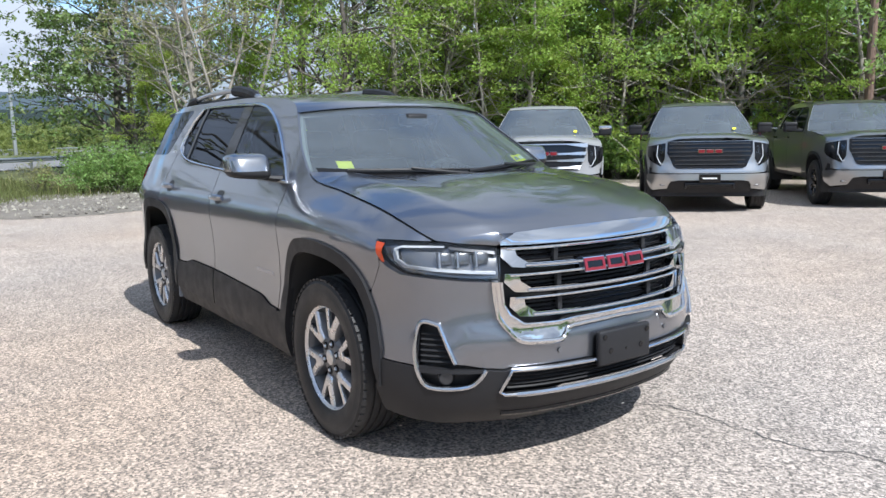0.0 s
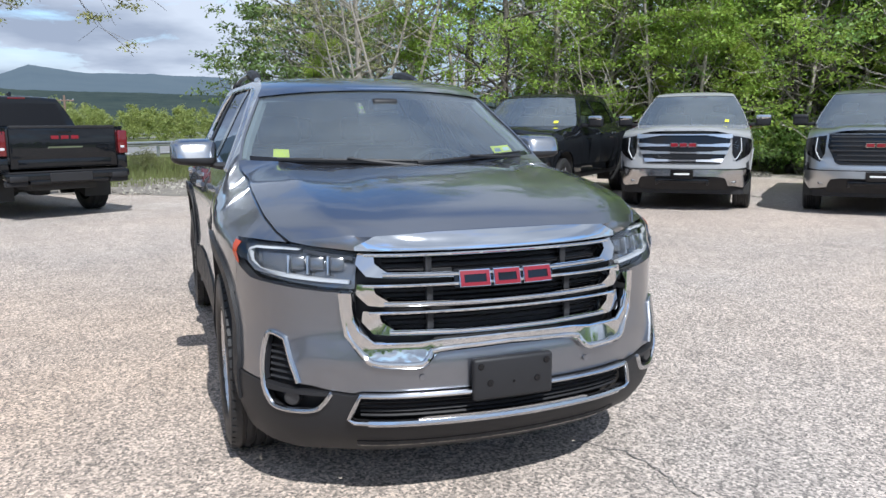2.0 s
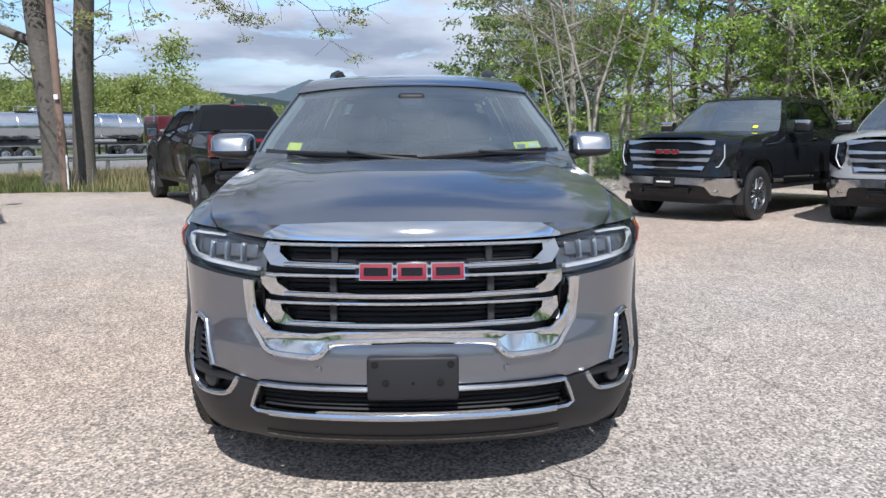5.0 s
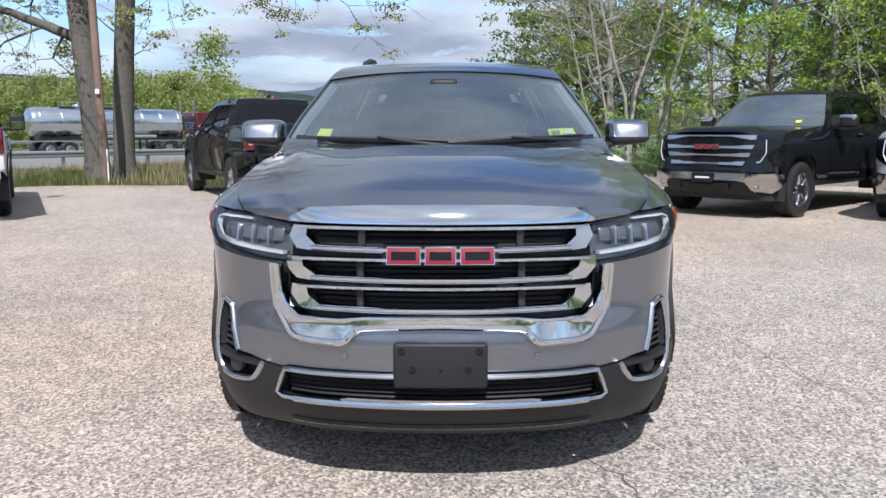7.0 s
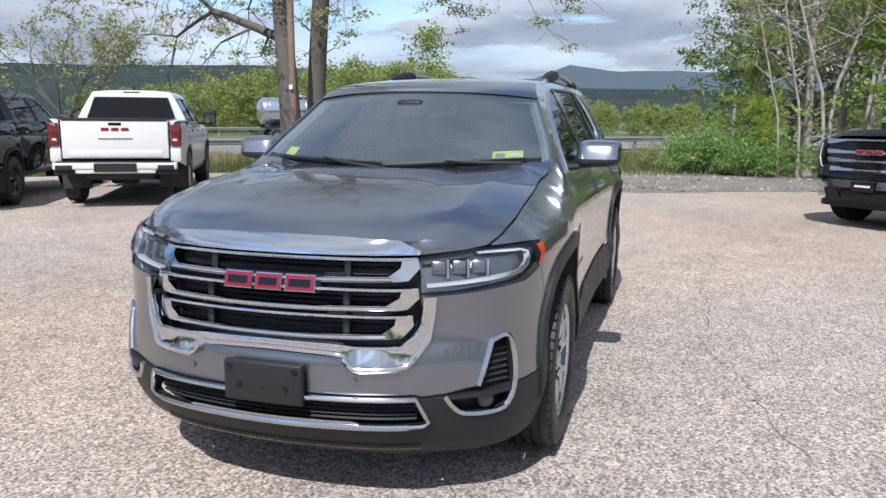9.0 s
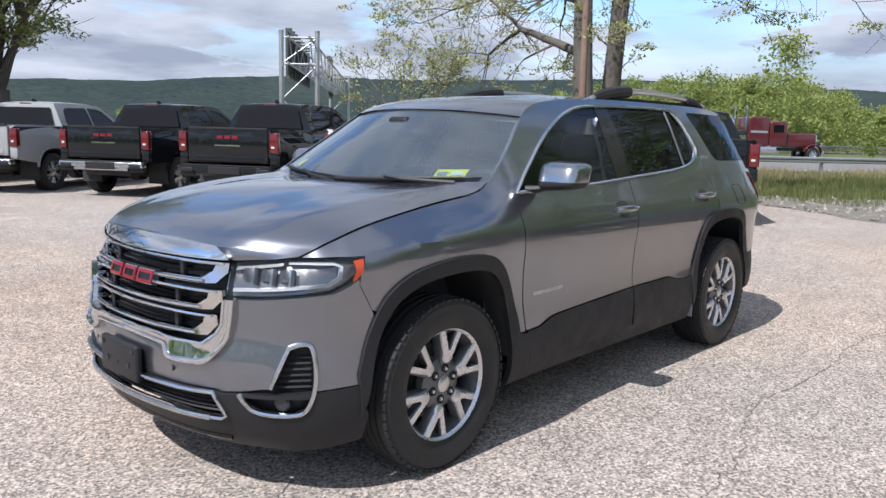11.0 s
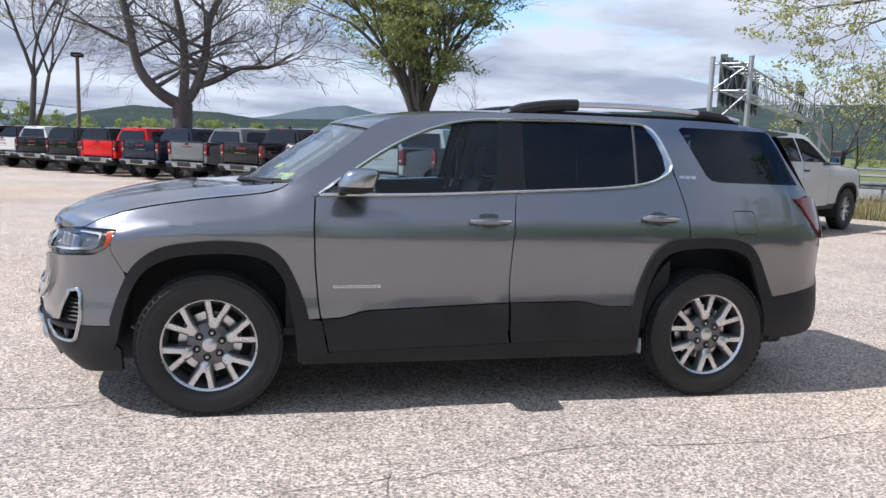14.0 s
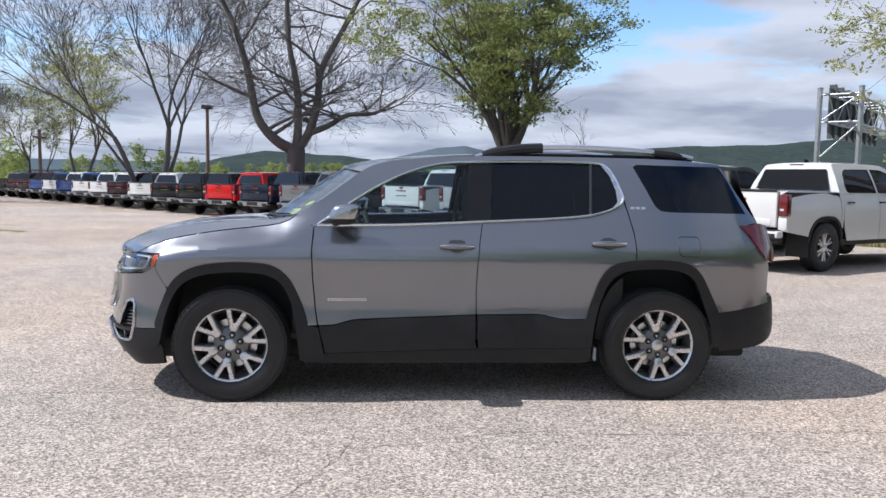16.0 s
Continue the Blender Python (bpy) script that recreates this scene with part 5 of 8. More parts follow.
def build_truck(name, label, paint, color, bright=True, chrome_grille=True, front=True, rear=True, heavy=False, m=None, group="parked pickup trucks"):
    """A crew-cab pickup: cab, bed, doors, glass, lamps, bumpers and wheels."""
    t = thing(name, label, "truck", group, m=m)
    t["paint"] = 1
    sk = Skin(TRUCK_PLAN, truck_inset)
    X = lambda pts: [(sk.sx(x), z) for x, z in pts]
    Y = lambda pts: [(sk.sy(y), z) for y, z in pts]
    trimmat = CHROME if bright else GLOSS_BLACK
    bumper = BUMPER if bright else paint
    ST = 0.12

    def flank(nm, poly, mat, holes=(), parent=None, **kw):
        kw.setdefault("step", ST)
        out = []
        for P, H, k in ((poly, holes, 0), (mirror_line(poly), [mirror_line(h) for h in holes], 1)):
            out.append(sk.panel(nm, P, mat, parent[k] if parent else t, "", H, **kw))
        return out
    fa = lambda rx, rz, a0, a1, n=14: arch_line(1.872, 0.42, rx, rz, a0, a1, n, 0.75)
    ra = lambda rx, rz, a0, a1, n=14: arch_line(-1.872, 0.42, rx, rz, a0, a1, n, 0.75)
    flank("front_fender", X([(0.98, 1.30), (0.99, 0.9), (0.98, 0.55), (1.36, 0.55)] + fa(0.50, 0.52, 165, 20) + [(2.42, 0.62), (2.56, 0.80), (2.48, 1.02), (2.44, 1.16), (2.30, 1.235), (1.6, 1.285), (1.1, 1.33)]), paint)
    fdoor = flank("front_door", X([(0.97, 1.29), (0.98, 0.9), (0.965, 0.52), (-0.14, 0.52), (-0.145, 0.9), (-0.16, 1.335), (0.6, 1.325)]), paint)
    rdoor = flank("rear_door", X([(-0.17, 1.335), (-0.155, 0.9), (-0.15, 0.52), (-1.16, 0.52), (-1.26, 0.70), (-1.32, 0.9), (-1.33, 1.30), (-1.30, 1.345)]), paint)
    roofl = [(1.08, 1.335), (0.78, 1.60), (0.48, 1.835), (0.36, 1.875), (0.10, 1.895), (-0.6, 1.900), (-1.15, 1.890), (-1.28, 1.865)]
    fw = [(0.86, 1.372), (0.63, 1.58), (0.42, 1.735), (0.22, 1.79), (-0.10, 1.80), (-0.13, 1.372)]
    rw = [(-0.21, 1.372), (-0.19, 1.80), (-0.95, 1.785), (-1.06, 1.73), (-1.16, 1.50), (-1.15, 1.40), (-1.08, 1.372)]
    flank("cab_side", X(roofl + [(-1.37, 1.55), (-1.40, 1.33), (-1.40, 0.75), (-1.345, 0.75), (-1.34, 1.30), (-1.31, 1.352), (0.97, 1.298)]), paint, holes=[X(fw), X(rw)])
    for doors, w, g in ((fdoor, fw, FRONT_GLASS), (rdoor, rw, PRIVACY)):
        for k, ob in enumerate(doors):
            q = X(w) if k == 0 else mirror_line(X(w))
            sk.panel("side_window", q, g, ob, "", off=-0.004, thick=0, step=0.2)
            part("window_trim", sk.strip(q, 0.007, 0.002, 5, 1, True, 0.15), GLOSS_BLACK, ob)
            x0 = -0.02 if doors is fdoor else -1.05
            h = sk.at(X([(x0, 1.20), (x0 - 0.2, 1.20)]) if k == 0 else mirror_line(X([(x0, 1.20), (x0 - 0.2, 1.20)])), 0.03)
            part("door_handle", sweep(h, 0.018, 6), trimmat, ob)
    flank("bed_side", X([(-1.425, 1.385), (-2.985, 1.405), (-3.005, 1.39), (-3.005, 0.74), (-2.36, 0.62)] + ra(0.50, 0.52, 160, 15) + [(-1.36, 0.55), (-1.425, 0.75)]), paint)
    flank("arch_lip", X(fa(0.53, 0.55, 172, 8) + fa(0.48, 0.50, 8, 172)), paint if bright else CLAD, off=0.014, thick=0.03)
    flank("arch_lip", X(ra(0.53, 0.55, 172, 8) + ra(0.48, 0.50, 8, 172)), paint if bright else CLAD, off=0.014, thick=0.03)
    flank("sill", X([(1.36, 0.55), (0.98, 0.545), (-1.36, 0.545), (-1.36, 0.44), (1.36, 0.44)]), CLAD, off=-0.01)
    # roof, screen, hood
    ed = [tuple(sk.at([(sk.sx(x), z)])[0]) for x, z in spline(roofl[2:], 3)]
    v, f = cap(ed, [0.12, 0.03, 0, 0], [0.012, 0.03, 0.03, 0.02], 14, power=2.6)
    raw("roof", v, upward(v, f), paint, t)
    ed = [tuple(sk.at([(sk.sx(x - 0.01), z)], -0.012)[0]) for x, z in spline(roofl[:3], 4)]
    v, f = cap(ed, [0.26, 0.18, 0.12], [0.0, 0.01, 0.012], 14)
    raw("windscreen", v, upward(v, f), TRUCK_SCREEN, t)
    part("cowl", sweep([(1.34 - 0.30 * u * u, u * 0.78, 1.318) for u in np.linspace(-1, 1, 13)], 0.045, 6, 0.5), BLACK, t)
    q = [Vector((1.14 + 0.26 * (1 - (y / 0.78) ** 2) - 0.09, y, 1.42 - 0.0 * y)) for y in (0.55, 0.615)]
    raw("windscreen_label", [q[0] + Vector((0.035, 0, -0.035)), q[1] + Vector((0.035, 0, -0.035)), q[1], q[0]], [(0, 1, 2, 3)], STICKER, t)
    he = [tuple(sk.at([(sk.sx(x), z + 0.004)], -0.004)[0]) for x, z in spline([(1.10, 1.328), (1.6, 1.290), (2.1, 1.255), (2.36, 1.215), (2.46, 1.15)], 4)]

    def dome(u, s):
        k = np.clip((0.66 - abs(u)) / 0.14, 0, 1)
        return 0.03 * k * k * (3 - 2 * k) * min(1, (s + 0.1) * 2) * (1 - 0.3 * s)
    hv, hf = [], []
    nu = 24
    for j, (x, y, z) in enumerate(he):
        s = j / (len(he) - 1)
        bow, bp = np.interp(s, [0, 1], [0.24, 0.30]), np.interp(s, [0, 1], [2.0, 4.0])
        for i in range(nu + 1):
            u = -1 + 2 * i / nu
            hv.append((x + bow * (1 - abs(u) ** bp), u * y, z + np.interp(s, [0, 0.5, 1], [0.005, 0.05, 0.075]) * (1 - abs(u) ** 3) + dome(u, s)))
    mm = len(he)
    hf = [(j * (nu + 1) + i, j * (nu + 1) + i + 1, (j + 1) * (nu + 1) + i + 1, (j + 1) * (nu + 1) + i) for j in range(mm - 1) for i in range(nu)]
    hood = raw("hood", hv, upward(hv, hf), paint, t, "", True, 50)
    if front:
        def fz(pts):
            return [(q, float(np.interp(z, [0.40, 0.50, 0.54, 0.655, 0.765, 0.855, 1.065, 1.20], [0.27, 0.38, 0.41, 0.555, 0.66, 0.755, 1.035, 1.20]))) for q, z in pts]

        def face(nm, pts, *a, **k):
            return sk.panel(nm, fz(pts), *a, **k)

        def face_strip(pts, *a):
            return sk.strip(fz(pts), *a)

        part("hood_scoop", box(2.60, 2.74, -0.30, 0.30, 1.243, 1.262, 0.008), GLOSS_BLACK, hood, "dark slot in the hood edge")
        face("nose_panel", [(sk.sx(2.44), 1.155)] + Y([(0.80, 1.20), (0.6, 1.245), (0.0, 1.255), (-0.6, 1.245), (-0.80, 1.20)]) + [(-sk.sx(2.44), 1.155), (-sk.sx(2.50), 1.0), (-sk.sx(2.58), 0.80)] + Y([(-0.8, 0.775), (0.8, 0.775)]) + [(sk.sx(2.58), 0.80), (sk.sx(2.50), 1.0)],
                 paint, t, "", off=-0.004, thick=0.02, step=0.09)
        gz = [(0.70, 1.195), (0.70, 1.05), (0.58, 0.875), (0.52, 0.855)]
        grille = face("grille", Y(gz + [(-y, z) for y, z in gz[::-1]]), GLOSS_BLACK, t, "wide grille", off=0.006, thick=0.03, step=0.09)
        if chrome_grille:
            face("grille_bar", Y([(0.73, 1.215), (0.73, 1.15), (0.66, 1.145), (0.34, 1.185), (-0.34, 1.185), (-0.66, 1.145), (-0.73, 1.15), (-0.73, 1.215), (-0.3, 1.228), (0.3, 1.228)]), SATIN, grille, "broad bright bar", off=0.03, thick=0.03, step=0.09)
            for z, yo in ((1.06, 0.71), (0.975, 0.67), (0.885, 0.60)):
                for s in (1, -1):
                    bar = [(s * 0.20, z + 0.012), (s * 0.20, z - 0.012), (s * 0.42, z - 0.014), (s * (yo - 0.03), z - 0.018), (s * yo, z + 0.026), (s * (yo - 0.18), z + 0.022), (s * 0.42, z + 0.014)]
                    face("grille_bar", Y(bar), SATIN, grille, "", off=0.024, thick=0.03, step=0.09)
                part("grille_bar", face_strip(Y([(-0.22, z), (0.22, z)]), 0.012, 0.02, 6), SATIN, grille)
        else:
            for k in range(6):
                z = 0.90 + 0.052 * k
                part("grille_bar", face_strip(Y([(-0.66 + 0.1 * (k < 2), z), (0.66 - 0.1 * (k < 2), z)]), 0.013, 0.012, 6, 0.8, False, 0.1), DARK_ALLOY, grille)
        for yc, w in ((-0.135, 0.06), (0.0, 0.06), (0.135, 0.06)):
            q = sk.at([(sk.sy(yc), 1.035)], 0.045)[0]
            rim = part("emblem_rim", box(q[0] - 0.01, q[0] + 0.004, yc - w, yc + w, 1.000, 1.066, 0.003, 1), CHROME, grille)
            part("emblem_block", box(q[0], q[0] + 0.009, yc - w + 0.008, yc + w - 0.008, 1.007, 1.059, 0.003, 1), EMBLEM_RED, rim, "plain red emblem block")
        for s in (1, -1):
            L = (lambda p: p) if s > 0 else mirror_line
            lp = [(sk.sy(0.735), 1.18), (sk.sy(0.83), 1.17), (sk.sx(2.46), 1.13), (sk.sx(2.44), 1.02), (sk.sx(2.52), 0.97), (sk.sy(0.80), 0.88), (sk.sy(0.735), 0.97)]
            lamp = face("head_lamp", L(lp), GLOSS_BLACK, t, "head lamp with bright hooked light guide", off=0.006, thick=0.02, step=0.09)
            part("light_guide", face_strip(L([(sk.sy(0.86), 1.15), (sk.sy(0.862), 1.0), (sk.sy(0.80), 0.91), (sk.sy(0.755), 0.90)]), 0.0075, 0.010, 6), LIGHT_GUIDE, lamp)
            face("reflector", L(Y([(0.755, 1.13), (0.82, 1.12), (0.82, 1.02), (0.755, 1.03)])), LAMP_GLASS, lamp, "", off=0.012, thick=0.0, step=0.09)
            face("bumper_vent", L([(sk.sx(2.62), 0.86), (sk.sx(2.55), 0.87), (sk.sx(2.53), 0.72), (sk.sx(2.60), 0.74)]), BLACK, t, "", off=0.004, thick=0.01, step=0.1)
        bt = [(sk.sx(2.44), 0.745), (sk.sx(2.58), 0.765)] + Y([(0.8, 0.765), (0.0, 0.765)])
        bb = Y([(0.62, 0.64), (0.70, 0.54)]) + [(sk.sx(2.60), 0.50), (sk.sx(2.44), 0.58)]
        poly = bt + mirror_line(bt[:-1]) + mirror_line(bb) + Y([(-0.50, 0.655), (0.50, 0.655)]) + bb
        face("front_bumper", poly, bumper, t, "bright bumper" if bright else "painted bumper", off=0.03, thick=0.05, step=0.09)
        air = Y([(0.66, 0.66), (0.74, 0.50)]) + [(sk.sx(2.56), 0.47), (sk.sx(2.50), 0.40)]
        face("air_dam", air + mirror_line(air), CLAD, t, "", off=0.0, thick=0.04, step=0.12)
        plate = part("plate_insert", box(2.90, 2.912, -0.17, 0.17, 0.520, 0.655, 0.004, 1), GLOSS_BLACK, t, "dark dealer plate with plain white bar")
        part("plate_bar", box(2.9125, 2.914, -0.115, 0.115, 0.578, 0.602), PAPER, plate)
        part("lower_intake", box(2.80, 2.875, -0.40, 0.40, 0.445, 0.515, 0.012, 2), GLOSS_BLACK, t, "dark lower intake")
        for s in (1, -1):
            fog = part("fog_lamp", box(2.70, 2.76, s * 0.74 - 0.05, s * 0.74 + 0.05, 0.455, 0.50, 0.012, 2), DARK_ALLOY, t, "small square fog lamp")
            part("fog_lens", box(2.757, 2.764, s * 0.74 - 0.035, s * 0.74 + 0.035, 0.465, 0.49, 0.002, 1), LIGHT_GUIDE, fog)
            part("tow_hook", box(2.84, 2.90, s * 0.38 - 0.02, s * 0.38 + 0.02, 0.42, 0.48, 0.008, 1), GLOSS_BLACK, t)
    part("roof_antenna", prism([(-1.06, 1.915), (-0.86, 1.915), (-0.98, 1.97), (-1.05, 1.985)], -0.022, 0.022, 0.006), GLOSS_BLACK, t, "small fin antenna")
    # mirrors
    for s in (1, -1):
        mir = part("door_mirror", box(0.70, 0.86, s * 1.17 - 0.12, s * 1.17 + 0.12, 1.315, 1.50 if not heavy else 1.60, 0.035, 3), BLACK, t, "boxy door mirror")
        part("mirror_cap", box(0.775, 0.866, s * 1.17 - 0.124, s * 1.17 + 0.124, 1.42, 1.505 if not heavy else 1.605, 0.03, 3), trimmat if bright else BLACK, mir)
        part("mirror_arm", box(0.74, 0.82, min(s * 0.92, s * 1.08), max(s * 0.92, s * 1.08), 1.31, 1.37, 0.012), BLACK, mir)
        part("mirror_glass", box(0.692, 0.70, s * 1.17 - 0.10, s * 1.17 + 0.10, 1.335, 1.475, 0.004, 1), CHROME, mir)
    # bed, tailgate, rear
    part("bed_liner", join(box(-2.96, -1.44, -0.90, 0.90, 0.86, 0.90), box(-1.47, -1.44, -0.95, 0.95, 0.88, 1.36, 0.005), box(-2.96, -1.44, 0.90, 0.94, 0.86, 1.37), box(-2.96, -1.44, -0.94, -0.90, 0.86, 1.37)), CLAD, t)
    part("cab_back", box(-1.405, -1.385, -0.93, 0.93, 0.75, 1.36, 0.006), paint, t)
    ed = [tuple(sk.at([(sk.sx(x), z)], -0.006)[0]) for x, z in ((-1.40, 1.345), (-1.37, 1.55), (-1.31, 1.80), (-1.275, 1.868))]
    v, f = cap(ed, [-0.02, -0.02], [0, 0, 0, 0.02], 10)
    raw("cab_rear_wall", v, f, paint, t)
    v = [(-1.425 + 0.0, y, z) for y, z in ((-0.74, 1.42), (0.74, 1.42), (0.62, 1.79), (-0.62, 1.79))]
    v = [(x + (0.10 if z > 1.6 else 0.0) - 0.022, y, z) for x, y, z in v]
    raw("rear_window", v, [(0, 1, 2, 3)], PRIVACY if not rear else GLOSS_BLACK, t, "dark rear window")
    part("brake_light", box(-1.31, -1.285, -0.14, 0.14, 1.862, 1.888, 0.005), RED_LENS, t)
    tg = part("tailgate", box(-3.03, -2.975, -0.80, 0.80, 0.78, 1.405, 0.018, 3), paint, t, "tailgate with a plain red emblem")
    part("tailgate_lip", box(-3.045, -2.985, -0.79, 0.79, 1.375, 1.42, 0.012, 2), CLAD, tg)
    part("tailgate_crease", box(-3.040, -3.0, -0.70, 0.70, 0.80, 0.92, 0.012, 2), paint, tg)
    part("tailgate_latch", box(-3.036, -3.0, -0.10, 0.10, 1.30, 1.35, 0.01, 2), GLOSS_BLACK, tg)
    for yc in (-0.15, 0.0, 0.15):
        part("emblem_block", box(-3.037, -3.028, yc - 0.058, yc + 0.058, 1.215, 1.268, 0.004, 1), EMBLEM_RED, tg, "plain red emblem block")
    part("badge_bar", box(-3.036, -3.028, -0.26, 0.26, 1.08, 1.105, 0.002, 1), CHROME, tg)
    for s in (1, -1):
        tl = part("tail_lamp", box(-3.033, -2.90, min(s * 0.835, s * 0.995), max(s * 0.835, s * 0.995), 0.97, 1.34, 0.025, 3), RED_LENS, t, "tall red tail lamp")
        part("reverse_lens", box(-3.037, -3.0, s * 0.90 - 0.035, s * 0.90 + 0.035, 1.06, 1.10, 0.006, 1), LIGHT_GUIDE, tl)
        part("bed_corner", box(-3.01, -2.92, min(s * 0.82, s * 0.985), max(s * 0.82, s * 0.985), 0.74, 0.95, 0.02, 2), paint, t)
    rb = part("rear_bumper", join(box(-3.17, -3.0, -0.93, 0.93, 0.61, 0.73, 0.03, 3), box(-3.15, -3.02, -0.60, 0.60, 0.55, 0.63, 0.02, 2)), bumper, t, "rear step bumper")
    part("step_pad", box(-3.165, -3.0, -0.88, 0.88, 0.722, 0.742, 0.006, 1), BLACK, rb)
    part("plate_recess", box(-3.182, -3.16, -0.32, 0.32, 0.58, 0.715, 0.008, 1), CLAD, rb)
    for s in (1, -1):
        part("step_recess", box(-3.178, -3.12, s * 0.76 - 0.13, s * 0.76 + 0.13, 0.60, 0.69, 0.02, 2), BLACK, rb)
        part("lower_corner", box(-3.13, -3.0, s * 0.77 - 0.15, s * 0.77 + 0.15, 0.53, 0.615, 0.02, 2), CLAD, rb)
    # wheels and underside
    r = 0.425 if heavy else 0.405
    for cx in (1.872, -1.872):
        for s in (1, -1):
            base = new("wheel")
            base.parent = t
            base.matrix_basis = Matrix.Translation((cx, s * 0.875, r)) @ Matrix.Rotation(0 if s > 0 else math.pi, 4, "Z")
            simple_wheel(base, r, 0.255, 0.135, SATIN if bright or heavy else GLOSS_BLACK)
            ln = arch_line(cx, 0.42, 0.485, 0.505, -14, 194, 14, 0.8)
            k = len(ln)
            lv = [(x, s * y, z) for y in (0.55, 0.985) for x, z in ln] + [(cx, s * 0.55, 0.4)]
            raw("wheel_liner", lv, [(a, a + 1, k + a + 1, k + a) for a in range(k - 1)] + [(a, a + 1, 2 * k) for a in range(k - 1)], UNDER, t)
    part("chassis", join(box(-2.9, 2.6, -0.50, 0.50, 0.44, 0.62, 0.02), box(-1.34, 1.36, -0.90, 0.90, 0.46, 0.56, 0.02), box(1.2, 2.55, -0.62, 0.62, 0.5, 1.12, 0.02)), UNDER, t)
    part("differential", join(box(-1.96, -1.78, -0.74, 0.74, 0.36, 0.46, 0.03), box(-2.05, -1.70, -0.14, 0.14, 0.30, 0.52, 0.05)), UNDER, t)
    # cabin
    part("cabin", join(box(-1.36, 1.0, -0.88, 0.88, 0.56, 0.66), box(0.75, 1.12, -0.80, 0.80, 1.0, 1.29, 0.06), box(-1.36, -1.33, -0.8, 0.8, 0.6, 1.40), box(-1.3, 0.95, 0.86, 0.89, 0.6, 1.3), box(-1.3, 0.95, -0.89, -0.86, 0.6, 1.3)), DASH, t)
    for x in (0.15, -0.85):
        for y in (0.42, -0.42):
            part("seat", join(box(x - 0.35, x + 0.2, y - 0.28, y + 0.28, 0.85, 1.02, 0.05), box(x - 0.42, x - 0.25, y - 0.27, y + 0.27, 0.95, 1.52, 0.06), box(x - 0.42, x - 0.30, y - 0.13, y + 0.13, 1.55, 1.70, 0.04)), SEAT, t)
    for o in t.children_recursive:
        if o.type == "MESH" and o.data.materials[0] is paint:
            o.color = (*color, 1)
    return t


def repaint(ob, color):
    for o in ob.children_recursive:
        if o.type == "MESH" and o.data.materials[0] in (TRUCK_PAINT, TRUCK_SOLID):
            o.color = (*color, 1)
    return ob


def at_axle(rear_left, rear_right=None, heading=None, wheelbase=3.744, scale=1.0, front_axle=False):
    """Pose of a truck from the middle of one axle and its heading in degrees."""
    a = radians(heading)
    f = Vector((math.cos(a), math.sin(a), 0))
    c = Vector((*rear_left, 0)) + f * (wheelbase / 2 * scale) * (-1 if front_axle else 1)
    return Matrix.Translation(c) @ Matrix.Rotation(a, 4, "Z") @ Matrix.Scale(scale, 4)


BLACK_P, GREY_P, WHITE_P = (0.008, 0.009, 0.011), (0.10, 0.105, 0.11), (0.64, 0.64, 0.625)
# row that faces the car: middles of the front axles
face_row = [((-7.33, 4.47), -48.0), ((-6.05, 7.13), -41.0), ((-4.23, 9.27), -47.2), ((-2.60, 11.90), -44.8)]
truck_a = build_truck("pickup_truck", "black crew-cab pickup with chrome grille parked nose to the lot", TRUCK_SOLID, BLACK_P, True, True, m=at_axle(face_row[0][0], heading=face_row[0][1], front_axle=True))
ob = copy_thing(truck_a, at_axle(face_row[1][0], heading=face_row[1][1], front_axle=True))
repaint(ob, (0.27, 0.275, 0.28))["label"] = "silver crew-cab pickup with chrome grille beside the black one"
truck_b = build_truck("pickup_truck", "silver crew-cab pickup with dark grille and painted bumper", TRUCK_PAINT, (0.42, 0.425, 0.43), False, False, m=at_axle(face_row[2][0], heading=face_row[2][1], front_axle=True))
ob = copy_thing(truck_b, at_axle(face_row[3][0], heading=face_row[3][1], front_axle=True))
repaint(ob, (0.32, 0.325, 0.335))["label"] = "grey crew-cab pickup with dark grille at the end of the row"
# heavy black one and the white one, tails to the lot
hv = build_truck("pickup_truck", "black heavy-duty pickup with tall tow mirrors by the grass", TRUCK_SOLID, BLACK_P, False, False, heavy=True, m=at_axle((-9.25, -3.0), heading=-151.0, scale=0.985))
ob = copy_thing(hv, at_axle((-6.56, -7.63), heading=-151.2, scale=1.0))
repaint(ob, WHITE_P)["label"] = "white heavy-duty pickup with painted bumper at the row end"
# tail row along the lot's far side: middles of the rear axles
ROW = [((-5.10, -9.97), BLACK_P, "black"), ((-4.16, -13.00), BLACK_P, "black"), ((-2.49, -15.41), (0.33, 0.335, 0.34), "silver"), ((-0.70, -16.65), WHITE_P, "white"),
       ((1.15, -19.00), (0.012, 0.010, 0.012), "dark"), ((2.85, -20.85), (0.13, 0.135, 0.14), "grey"), ((4.55, -22.75), (0.010, 0.014, 0.030), "navy"), ((6.25, -24.70), (0.50, 0.012, 0.014), "red")]
names = ["black", "black", "white", "maroon", "white", "white", "blue", "white", "blue", "maroon", "maroon", "black", "grey"]
tint = {"black": BLACK_P, "white": WHITE_P, "maroon": (0.03, 0.008, 0.012), "blue": (0.03, 0.07, 0.22), "grey": GREY_P}
for i, nm in enumerate(names):
    ROW.append(((6.25 + 1.62 * (i + 1), -24.70 - 2.02 * (i + 1)), tint[nm], nm))


def row_place(c):
    """The row stands a little farther out where the lot falls away."""
    d = Vector(c) - Vector((2.0, 4.5))
    return tuple(Vector((2.0, 4.5)) + d * float(np.interp(d.length, [12, 20, 31, 60], [1.02, 1.06, 1.12, 1.12])))


